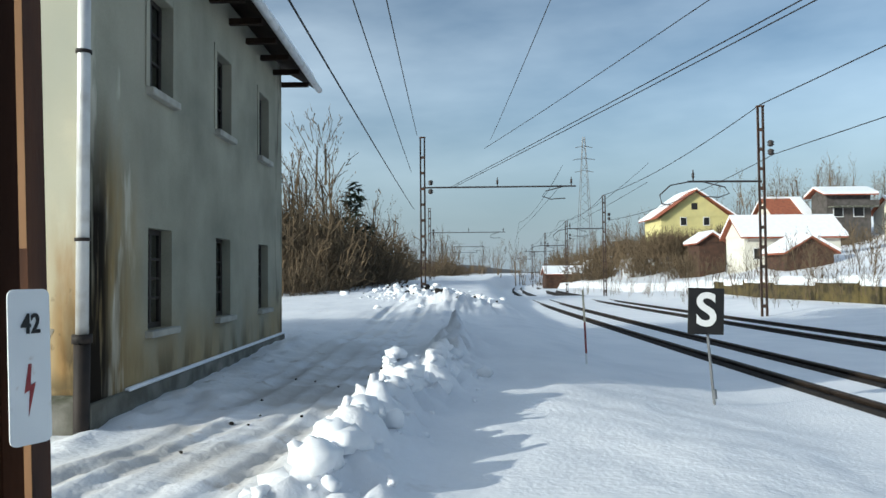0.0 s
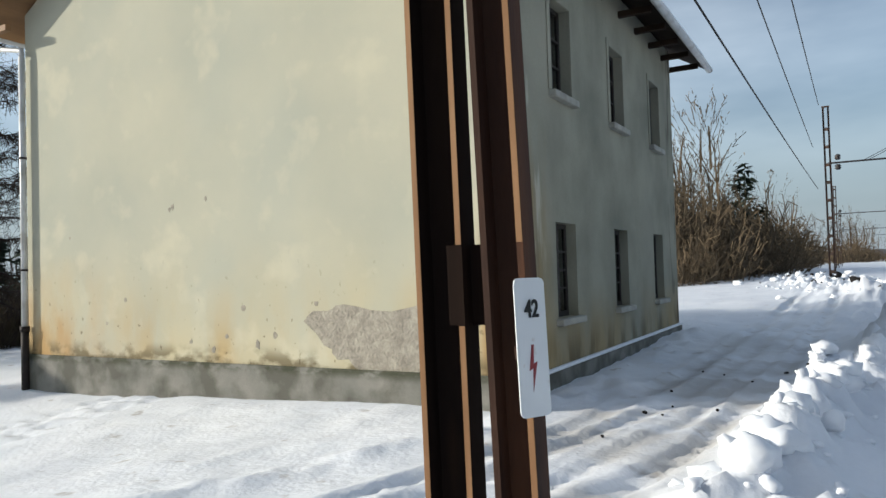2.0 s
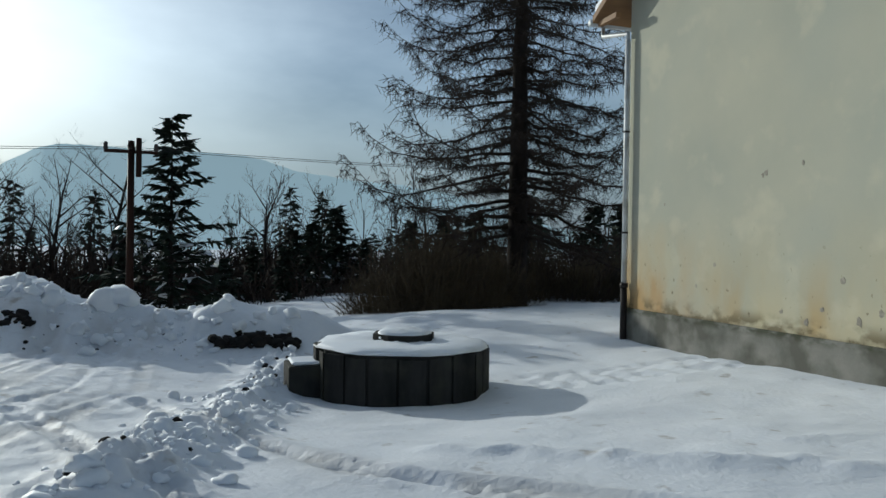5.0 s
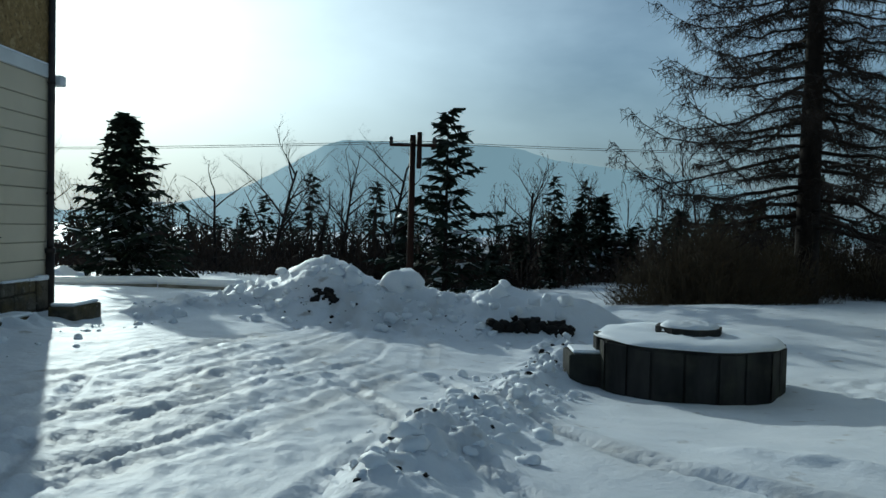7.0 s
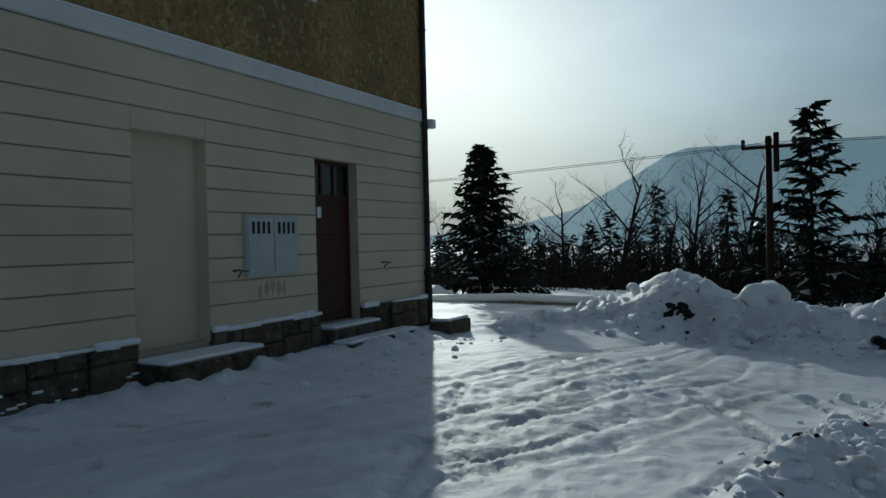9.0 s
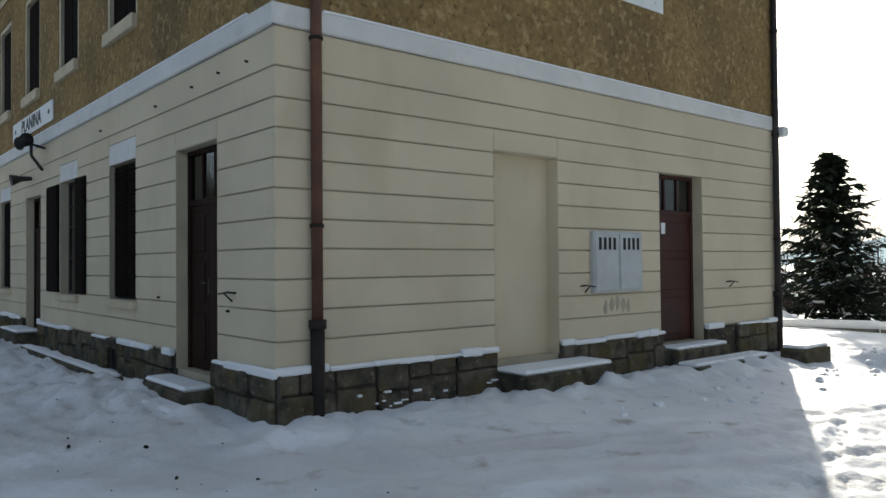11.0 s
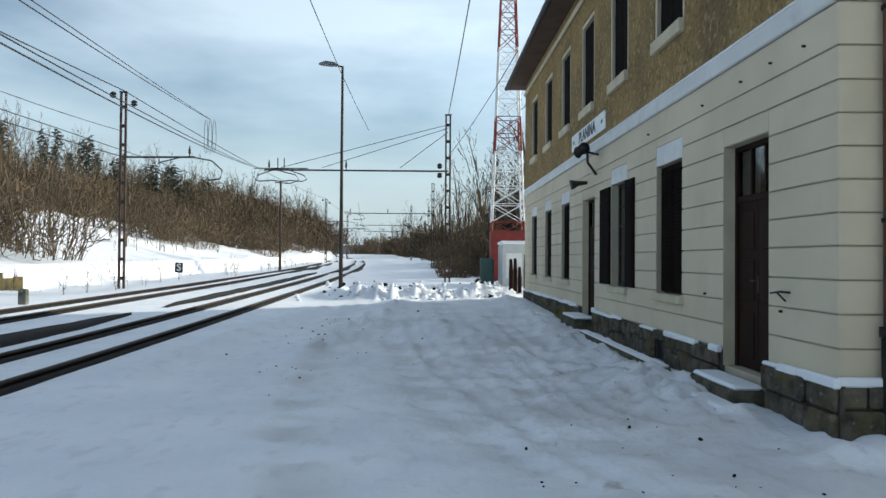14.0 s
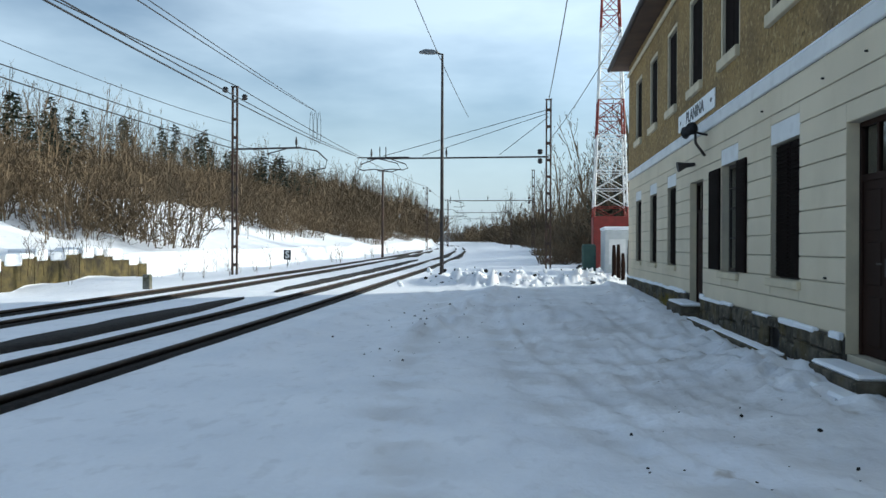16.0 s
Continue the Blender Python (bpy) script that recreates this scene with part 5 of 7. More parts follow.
def bare_tree_segs(seed, height, r0, spread=0.55, depth=4, drop=0.0, low=0.35, kids=5):
    rg = np.random.RandomState(seed)
    segs = []

    def grow(p, d, ln, r, lev):
        n = 3 if lev else 7
        q = np.array(p, float)
        dd = np.array(d, float)
        pts = [q.copy()]
        for i in range(n):
            dd = dd + rg.randn(3) * (0.05 if lev == 0 else 0.14) + np.array([0, 0, 0.03 if lev == 0 else 0.05 - drop])
            dd /= np.linalg.norm(dd)
            q2 = q + dd * ln / n
            ra, rb = r * (1 - 0.75 * i / n), r * (1 - 0.75 * (i + 1) / n)
            segs.append([*q, *q2, ra, rb])
            q = q2
            pts.append(q.copy())
        if lev < depth:
            m = kids + (5 if lev == 0 else 0)
            for k in range(m):
                f = low + (1 - low) * (k + rg.rand()) / m if lev == 0 else 0.25 + 0.75 * (k + rg.rand()) / m
                i = min(int(f * n), n - 1)
                b = pts[i] + (pts[i + 1] - pts[i]) * (f * n - i)
                a = rg.rand() * math.tau
                side = np.array([math.cos(a), math.sin(a), 0.0])
                nd = dd * (1 - spread) + side * spread + np.array([0, 0, 0.25 - drop])
                nd /= np.linalg.norm(nd)
                grow(b, nd, ln * (0.42 if lev == 0 else 0.5) * (1.15 - 0.5 * f) * (0.7 + 0.6 * rg.rand()), r * 0.42 * (1.1 - 0.5 * f), lev + 1)

    grow((0, 0, -0.3), (0, 0, 1), height, r0, 0)
    return np.array(segs)


def conifer_parts(seed, height, width, droop=0.35, tiers=26, bare=0.06, dense=1.0, spray=1.0):
    """Trunk and bough sticks, and needle sprays as small quads."""
    rg = np.random.RandomState(seed)
    boughs, quads = [[0, 0, -0.3, 0, 0, height, 0.016 * height, 0.01]], []
    total = tiers * 6
    dr0 = droop
    for t in range(total):
        droop = dr0 * (-0.25 + 1.5 * rg.rand())
        f = (t + rg.rand()) / total
        z = height * (bare + (1 - bare) * f)
        ln = (width * (1 - f) ** 0.9 + 0.12) * (0.35 + 0.8 * rg.rand() ** 0.8)
        a = t * 2.4 + rg.rand()
        c, s = math.cos(a), math.sin(a)
        p = np.array([0, 0, z])
        for j in range(4):
            g = (j + 1) / 4
            q = np.array([c * ln * g, s * ln * g, z + ln * (0.10 * g - droop * 1.3 * g * g + 0.55 * droop * g**3) + 0.25 * f * ln * g])
            boughs.append([*p, *q, 0.03 * (1.2 - g), 0.03 * (1.0 - g) + 0.004])
            for _ in range(max(2, int(11 * dense * (0.4 + 0.6 * ln / width)))):
                b = p + (q - p) * rg.rand()
                w = spray * (0.14 + 0.30 * rg.rand()) * (0.6 + 0.06 * height)
                aa = a + rg.choice([-1, 1]) * (0.35 + 0.7 * rg.rand())
                tip = b + np.array([math.cos(aa) * w, math.sin(aa) * w, w * (0.30 - 1.0 * rg.rand())])
                sd = np.array([-math.sin(aa), math.cos(aa), 0.6 * rg.randn()]) * w * 0.20
                quads.append([b - sd, b + sd, tip + sd * 0.3, tip - sd * 0.3])
            p = q
    return np.array(boughs), np.array(quads).reshape(-1, 3)


def bush_segs(seed, radius, height, count):
    """A dense leafless bush: many thin arching twigs from a spread of feet."""
    rg = np.random.RandomState(seed)
    out = []
    for _ in range(count):
        a, r = rg.rand() * math.tau, radius * math.sqrt(rg.rand())
        x, y = r * math.cos(a), r * math.sin(a)
        top = height * math.sqrt(max(0.05, 1 - (r / radius) ** 2)) * (0.75 + 0.35 * rg.rand())
        p = np.array([x * 0.75, y * 0.75, -0.2])
        lean = np.array([x * 0.35, y * 0.35, 0]) + 0.25 * rg.randn(3) * (1, 1, 0)
        for j in range(3):
            g = (j + 1) / 3
            q = np.array([x * 0.75, y * 0.75, 0]) + lean * g + (0, 0, top * g) + 0.06 * rg.randn(3)
            out.append([*p, *q, 0.016 * (1.2 - 0.7 * g), 0.012 * (1.2 - 0.7 * g)])
            for _ in range(3):
                b = p + (q - p) * rg.rand()
                out.append([*b, *(b + rg.randn(3) * (0.22, 0.22, 0.12) + (0, 0, 0.22)), 0.009, 0.004])
            p = q
    return np.array(out)


def quad_faces(n):
    return np.arange(4 * n).reshape(-1, 4)


def blades(segs, seed=0):
    """Thin flat twigs, one quad each, for what stands far off."""
    s = np.asarray(segs, float)
    d = s[:, 3:6] - s[:, :3]
    d /= np.maximum(np.linalg.norm(d, axis=1), 1e-6)[:, None]
    a = np.cross(d, np.random.RandomState(seed).randn(len(s), 3))
    a /= np.maximum(np.linalg.norm(a, axis=1), 1e-6)[:, None]
    v = np.stack([s[:, :3] - a * s[:, 6:7], s[:, :3] + a * s[:, 6:7], s[:, 3:6] + a * s[:, 7:8], s[:, 3:6] - a * s[:, 7:8]], 1).reshape(-1, 3)
    return v, np.arange(len(v)).reshape(-1, 4)


def tree_meshes(kind, seed, height, r0, **kw):
    if kind == "bare":
        s = bare_tree_segs(seed, height, r0, **kw)
        v, f = sticks(s, 3)
        trunk = s[:, 6] > 0.25 * r0
        v1, f1 = sticks(s[trunk], 6)
        v2, f2 = sticks(s[~trunk], 3)
        return quick_mesh("trunk", v1, f1, BARK, True), quick_mesh("crown", v2, f2, kw.get("m") or TWIG)
    b, q = conifer_parts(seed, height, r0, **kw)
    v, f = sticks(b[:1], 7)
    v2, f2 = sticks(b[1:], 3)
    n = len(v2)
    rs = np.random.RandomState(seed + 500)
    dust = q.reshape(-1, 4, 3)
    dust = dust[(rs.rand(len(dust)) < 0.10) & (dust[:, 0, 2] < 0.62 * height)]
    dust = dust + np.array([0, 0, 0.03])
    snow = quick_mesh("snow_dusting", dust.reshape(-1, 3), quad_faces(len(dust)), SNOW_CAP)
    return quick_mesh("trunk", v, f, BARK, True), quick_mesh("crown", np.concatenate([v2, q]), np.concatenate([f2, quad_faces(len(q) // 4) + n]), NEEDLE), snow


def tree(kind, x, y, meshes, label, turn=0.0, size=1.0, group="", z=None):
    ob = thing("tree", (x, y, gz(x, y) if z is None else z), label, "tree", group)
    ob.matrix_basis = Matrix.Translation((x, y, gz(x, y) if z is None else z)) @ Matrix.Rotation(turn, 4, "Z") @ Matrix.Scale(size, 4)
    for nm, me in zip(("trunk", "crown", "snow_dusting"), meshes):
        p = new(nm, me)
        p.parent = ob
        if nm == "snow_dusting":
            p["kind"] = "stuff"
    return ob


def larch_meshes(seed, height):
    """A bare larch: sagging limbs with upturned tips, side twigs, and fine hanging twiglets."""
    rg = np.random.RandomState(seed)
    trunk = [[0, 0, -0.4, 0, 0, height * 0.3, 0.37, 0.31], [0, 0, height * 0.3, 0.05, 0, height * 0.6, 0.31, 0.2], [0.05, 0, height * 0.6, 0, 0, height, 0.2, 0.02]]
    limbs, fine = [], []
    for t in range(132):
        f = (t + rg.rand()) / 132
        z = height * (0.15 + 0.85 * f)
        a = t * 2.4 + 0.9 * rg.rand()
        ln = (5.7 * (1 - f) ** 0.55 + 0.35) * (0.7 + 0.42 * rg.rand())
        rise, sag, tip = 0.10 * rg.rand() - 0.05, 0.55 + 0.35 * rg.rand(), 0.6 + 0.4 * rg.rand()
        bend = 0.5 * rg.randn()
        p, r = np.array([0, 0, z]), 0.072 * (1.15 - f)
        n = 9
        for j in range(n):
            g = (j + 1) / n
            aa = a + 0.18 * bend * g
            c, s = math.cos(aa), math.sin(aa)
            q = np.array([c * ln * g, s * ln * g, z + ln * (rise * g - sag * g * g + tip * g**3.2)]) + 0.05 * rg.randn(3)
            limbs.append([*p, *q, r * (1.12 - g), r * (1.0 - 0.95 * g) + 0.005])
            for _ in range(6 if g > 0.15 else 2):
                b = p + (q - p) * rg.rand()
                side = rg.choice([-1, 1])
                w = (0.35 + 0.75 * rg.rand() ** 1.5) * (0.45 + 0.55 * math.sin(math.pi * min(1, g * 0.85 + 0.1)))
                k = 0.35 + 0.5 * rg.rand()
                m = b + np.array([-s * side * w * 0.5 + c * w * k * 0.5, c * side * w * 0.5 + s * w * k * 0.5, -w * 0.22 * rg.rand()])
                e = m + np.array([-s * side * w * 0.4 + c * w * k * 0.6, c * side * w * 0.4 + s * w * k * 0.6, w * (0.25 - 0.5 * rg.rand())])
                limbs += [[*b, *m, 0.013, 0.009], [*m, *e, 0.009, 0.005]]
                for _ in range(8):
                    u = rg.rand()
                    b2 = b + (m - b) * 2 * u if u < 0.5 else m + (e - m) * (2 * u - 1)
                    h = 0.10 + 0.34 * rg.rand() ** 1.6
                    fine.append([*b2, *(b2 + np.array([0.16 * rg.randn(), 0.16 * rg.randn(), -h * (0.9 if rg.rand() < 0.8 else -0.6)])), 0.009, 0.005])
            p = q
    v, f = sticks(trunk, 10)
    v2, f2 = sticks(limbs, 3)
    v3, f3 = blades(fine, seed)
    return quick_mesh("trunk", v, f, BARK, True), quick_mesh("crown", np.concatenate([v2, v3]), np.concatenate([f2, f3 + len(v2)]), LARCH_TWIG)


tree("larch", -23.1, 9.9, larch_meshes(4, 17.5), "tall bare larch with drooping dark branches", z=-0.9)
SPRUCE = [tree_meshes("conifer", s, 9, 2.9, droop=d, tiers=15, dense=1.25, spray=1.25) for s, d in ((1, 0.45), (2, 0.3), (3, 0.38))]
BIG_SPRUCE = tree_meshes("conifer", 8, 8.8, 3.3, droop=0.16, tiers=12, dense=1.7, spray=1.0)
tree("spruce", -28.16, -1.08, BIG_SPRUCE, "dark spruce with drooping snow-dusted boughs", z=-2.9)
tree("spruce", -26, -12.1, tree_meshes("conifer", 12, 6.7, 2.6, droop=0.2, tiers=24, dense=1.5), "dense dark spruce beside the yard", z=-1.5)
for x, y, s, k in ((-36, 6.2, 0.72, 0), (-38, 4.4, 0.6, 1), (-36, 7.6, 0.55, 2), (-34, 2.2, 0.5, 1), (-38, -3.4, 0.55, 0), (-34, 15, 0.8, 2), (-33, 18.5, 0.75, 1), (-36, 22, 0.8, 0), (-40, 13, 0.7, 2), (-38, 10.5, 0.66, 0), (-31, 3.2, 0.5, 2), (-33, 4.6, 0.62, 0), (-32, 0.9, 0.45, 1), (-30, -3.2, 0.42, 2), (-33, 12.2, 0.7, 1), (-31, 13.6, 0.6, 0)):
    tree("spruce", x, y, SPRUCE[k], "dark snow-dusted spruce at the edge of the wood", x * 1.7, s, "spruces", z=-3.2)
BARE = [tree_meshes("bare", 30 + s, 7.4, 0.16, depth=4, kids=5, spread=0.55 + 0.05 * s) for s in range(4)]
for x, y, s, k in ((-33, -9.2, 1.0, 0), (-36, -6.4, 0.95, 1), (-35, -3.9, 1.05, 2), (-34, -11.8, 0.85, 3), (-37, 3.1, 0.9, 1), (-36, -1.6, 0.8, 3), (-39, 5.3, 0.9, 0), (-34, -15, 0.9, 2), (-38, -8.0, 0.8, 2), (-30, -18, 0.9, 1)):
    tree("bare", x, y, BARE[k], "bare leafless tree at the edge of the wood", x * 2.3, s, "bare trees", z=-3.0)


def wood(name, spots, templates, material, label, seed):
    """Many far trees joined into one."""
    rg = np.random.RandomState(seed)
    vs, fs, n = [], [], 0
    for x, y, z, s in spots:
        v, f = templates[rg.randint(len(templates))]
        a = rg.rand() * math.tau
        c, sn = math.cos(a), math.sin(a)
        w = np.stack([v[:, 0] * c - v[:, 1] * sn, v[:, 0] * sn + v[:, 1] * c, v[:, 2]], 1) * s * np.array([1, 1, 0.85 + 0.35 * rg.rand()])
        vs.append(w + (x, y, z))
        fs.append(f + n)
        n += len(v)
    return tagged(part(name, quick_mesh(name, np.concatenate(vs), np.concatenate(fs), material)), label, "trees", kind="stuff")


def thick(segs, k):
    segs = np.array(segs)
    segs[:, 6:8] = np.maximum(segs[:, 6:8] * 1.2, k)
    return segs


def thinned(segs, keep, seed):
    """Drops some of the finest twigs."""
    segs = np.array(segs)
    return segs[(segs[:, 6] > 0.02) | (np.random.RandomState(seed).rand(len(segs)) < keep)]


FAR_BARE = [blades(thick(thinned(bare_tree_segs(60 + s, 9, 0.13, depth=3, kids=3, spread=0.45, low=0.15), 0.62, s), 0.02), s) for s in range(4)]
SCRUB = [blades(np.concatenate([thick(bare_tree_segs(80 + 7 * s + k, 3.2, 0.035, depth=2, kids=3, spread=0.45, low=0.1), 0.012) + np.array([*(np.random.RandomState(k + s).randn(2) * 0.5), 0] * 2 + [0, 0]) for k in range(2)])) for s in range(3)]
FAR_FIR = []
for s in range(2):
    b, q = conifer_parts(90 + s, 9, 2.8, tiers=8, dense=0.3, spray=1.7)
    v2, f2 = sticks(b[:1], 4)
    FAR_FIR.append((np.concatenate([v2, q]), np.concatenate([f2, quad_faces(len(q) // 4) + len(v2)])))
rg = np.random.RandomState(77)


def spread(n, x0, x1, y0, y1, s0, s1, sink=0.0):
    out = []
    for _ in range(n):
        x, y = x0 + (x1 - x0) * rg.rand(), y0 + (y1 - y0) * rg.rand()
        out.append((x, y, float(base_height(x, y)) - sink, s0 + (s1 - s0) * rg.rand()))
    return out


wood("wood", spread(130, -75, -40, -50, 45, 0.5, 0.78, 0.6), FAR_BARE, TWIG, "bare leafless wood beyond the yard", 1)
wood("wood", spread(230, -95, -42, -60, 60, 0.45, 0.72, 0.5), FAR_FIR, NEEDLE, "dark fir wood beyond the yard", 2)
wood("wood", spread(300, 27, 80, -210, -22, 0.5, 0.95), FAR_BARE, BROWN_TWIG, "bare brown wood on the snowy hillside", 3)
wood("wood", spread(80, 48, 88, -190, -30, 0.6, 0.95), FAR_FIR, NEEDLE, "dark firs on the snowy hillside", 4)
wood("scrub", spread(90, 25, 34, -130, -20, 0.6, 1.2), SCRUB, BROWN_TWIG, "bare brown scrub along the hillside", 5)
wood("wood", spread(80, -28, -8, 45, 140, 0.7, 1.15) , FAR_BARE, BROWN_TWIG, "bare brown trees beyond the house", 6)
wood("wood", [(-11.4, 64, 0.6, 1.65), (-13.0, 60, 0.6, 1.3), (-12.2, 66, 0.6, 1.35), (-10.4, 61, 0.6, 1.2), (-9.0, 66, 0.6, 1.0)], FAR_BARE, BROWN_TWIG, "tall bare trees beyond the house", 43)
wood("wood", [(-7.9, 63, 0.6, 1.02), (-8.7, 66, 0.6, 0.8), (-7.0, 66, 0.6, 0.7)], FAR_FIR, NEEDLE, "dark firs beyond the house", 7)
wood("scrub", spread(60, -18, -6, 40, 90, 0.6, 1.1), SCRUB, BROWN_TWIG, "brown scrub beyond the house", 8)
wood("wood", spread(150, -70, 100, 170, 330, 0.7, 1.2), FAR_BARE, BROWN_TWIG, "far bare wood along the line", 9)
wood("wood", spread(60, 22, 60, 75, 200, 0.4, 0.8), FAR_BARE, BROWN_TWIG, "bare trees between the houses", 10)
wood("scrub", spread(120, 19, 40, 45, 120, 0.5, 1.0), SCRUB, BROWN_TWIG, "brown scrub below the houses", 11)
wood("wood", spread(150, -45, -5, -210, -56, 0.6, 1.05), FAR_BARE, BROWN_TWIG, "bare wood beside the line", 12)
wood("wood", spread(110, -70, 90, -330, -190, 0.7, 1.2), FAR_BARE, BROWN_TWIG, "far bare wood along the line", 13)
wood("wood", spread(16, -12, -5, -100, -55, 0.6, 0.9), FAR_FIR, NEEDLE, "dark firs beside the line", 14)
BUSH = [blades(bush_segs(s, 2.2, 3.0, 420)) for s in range(2)]
wood("hedge", [(-21.5, 6.0, -1.0, 0.95), (-21.9, 7.2, -1.0, 1.05), (-21.6, 5.0, -1.0, 0.6), (-26, 13.2, -1.1, 0.9), (-26.5, 15, -1.1, 0.9), (-27, 9.5, -1.2, 1.1), (-29, 13, -1.3, 1.1), (-27, 16, -1.2, 1.0), (-20.9, 6.6, -0.9, 0.8), (-22.6, 8.4, -1.0, 0.9)], BUSH, HEDGE_TWIG, "dense dark leafless hedge", 15)
HILL_BUSH = [blades(thick(bush_segs(40 + s, 2.4, 2.6, 84), 0.015), s) for s in range(3)]
FAR_BUSH = [blades(thick(bush_segs(9 + s, 2.4, 2.6, 58), 0.028), s) for s in range(3)]
wood("thicket", [(-30.5 - 7 * rg.rand(), -26 + 40 * rg.rand(), -2.9, 0.8 + 0.45 * rg.rand()) for _ in range(90)], FAR_BUSH, TWIG, "dense dark thicket below the yard", 18)
wood("thicket", [p for p in spread(260, 25, 60, -150, -22, 0.9, 1.8) if not (p[0] < 36 and -95 < p[1] < -52 and rg.rand() < 0.8)], HILL_BUSH, BROWN_TWIG, "dense brown thicket on the hillside", 19)
wood("thicket", spread(60, -22, -7, 42, 100, 1.0, 1.9) + spread(30, -15, -7.5, 50, 72, 1.6, 2.4), HILL_BUSH, BROWN_TWIG, "dense brown thicket beyond the house", 20)
wood("thicket", spread(70, 24, 50, 80, 200, 0.6, 1.2), FAR_BUSH, BROWN_TWIG, "brown thicket between the houses", 21)
wood("thicket", spread(70, -30, -4, -170, -48, 0.7, 1.3), FAR_BUSH, BROWN_TWIG, "brown thicket beside the line", 22)


def lineside(n, o0, o1, y0, y1, s0, s1):
    out = []
    for _ in range(n):
        y = y0 + (y1 - y0) * rg.rand()
        x = float(rail_x(y)) * 0.8 + o0 + (o1 - o0) * rg.rand()
        out.append((x, y, float(base_height(x, y)), s0 + (s1 - s0) * rg.rand()))
    return out


wood("wood", lineside(90, -24, -6, -125, -50, 0.9, 1.45), FAR_BARE, BROWN_TWIG, "tall bare trees beside the line", 23)
wood("wood", lineside(70, -30, -7, -280, -120, 0.9, 1.4), FAR_BARE, BROWN_TWIG, "far bare trees beside the line", 24)
wood("wood", lineside(80, 18, 50, -300, -120, 0.8, 1.3), FAR_BARE, BROWN_TWIG, "far bare trees across the line", 25)
wood("thicket", lineside(70, -16, -4, -150, -48, 0.6, 1.5), HILL_BUSH, BROWN_TWIG, "low brown bushes beside the line", 26)
wood("thicket", lineside(80, 16, 60, -340, -150, 1.6, 3.4) + lineside(90, -50, -4, -340, -120, 1.8, 3.6), FAR_BUSH, BROWN_TWIG, "far brown woods closing in on the line", 44)
wood("thicket", lineside(60, 18, 60, 120, 330, 1.0, 2.0) + lineside(60, -60, -8, 110, 330, 1.2, 2.2), FAR_BUSH, BROWN_TWIG, "far brown woods along the line to the north", 45)
wood("wood", lineside(60, -40, -9, 95, 260, 0.8, 1.3), FAR_BARE, BROWN_TWIG, "bare trees beside the line to the north", 27)
wood("wood", lineside(50, 18, 60, 110, 280, 0.5, 0.9), FAR_BARE, BROWN_TWIG, "bare trees across the line to the north", 28)
wood("thicket", [(27 + 17 * rg.rand(), 98 + 8 * rg.rand(), 2.6 + 2.2 * rg.rand(), 1.0 + 0.5 * rg.rand()) for _ in range(34)], HILL_BUSH, BROWN_TWIG, "brown thicket below the yellow house", 29)
wood("wood", [(74 + 50 * rg.rand(), 150 + 45 * rg.rand(), 13.0 + 3 * rg.rand(), 0.7 + 0.4 * rg.rand()) for _ in range(90)], FAR_BARE, BROWN_TWIG, "bare hillside wood behind the houses", 30)
wood("thicket", [(-34 - 10 * rg.rand(), -30 + 50 * rg.rand(), -3.4, 1.3 + 0.5 * rg.rand()) for _ in range(80)], FAR_BUSH, TWIG, "dark undergrowth at the edge of the wood", 31)
wood("thicket", [(-5 + 6 * rg.rand(), -80 + 34 * rg.rand(), 0.4, 0.3 + 0.35 * rg.rand()) for _ in range(22)], FAR_BUSH, BROWN_TWIG, "low bushes beyond the snow heaps", 32)
wood("scrub", [(-24 - 8 * rg.rand(), 7 + 12 * rg.rand(), -1.4, 0.6 + 0.4 * rg.rand()) for _ in range(60)], SCRUB, TWIG, "dark leafless scrub under the larch", 16)
wood("scrub", [(-30 - 6 * rg.rand(), -22 + 32 * rg.rand(), -2.6, 0.7 + 0.5 * rg.rand()) for _ in range(45)], SCRUB, TWIG, "dark scrub at the edge of the wood", 17)

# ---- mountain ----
# the ridge emits pale blue: distance haze put in as glow
HAZE_GLOW = emitter("haze_glow_mountain", (0.42, 0.55, 0.61), 0.97)
pts = []
for k in range(241):
    deg = 130 + 0.5 * k
    az = radians(deg)
    h = 5.9 * math.exp(-(((deg - 181) / 15) ** 2)) + 2.5 * math.exp(-(((deg - 162) / 9) ** 2)) + 1.65 * math.exp(-(((deg - 189.8) / 4.6) ** 2)) + 0.35 * math.exp(-(((deg - 176.5) / 3) ** 2)) + 0.3 + 0.05 * math.sin(deg * 1.3) + 0.03 * math.sin(deg * 4.1)
    pts.append((1900 * math.cos(az), 1900 * math.sin(az), 1.6 + 1900 * math.tan(radians(h))))
v, f = [], []
for i, (x, y, z) in enumerate(pts):
    v += [(x, y, z), (x * 0.8, y * 0.8, -120), (x * 1.2, y * 1.2, -120)]
    if i:
        a = 3 * (i - 1)
        f += [(a, a + 3, a + 4, a + 1), (a, a + 2, a + 5, a + 3)]
tagged(part("backdrop", quick_mesh("backdrop", v, f, HAZE_GLOW, True)), "pale blue hazy mountain ridge", "mountain", kind="structure")

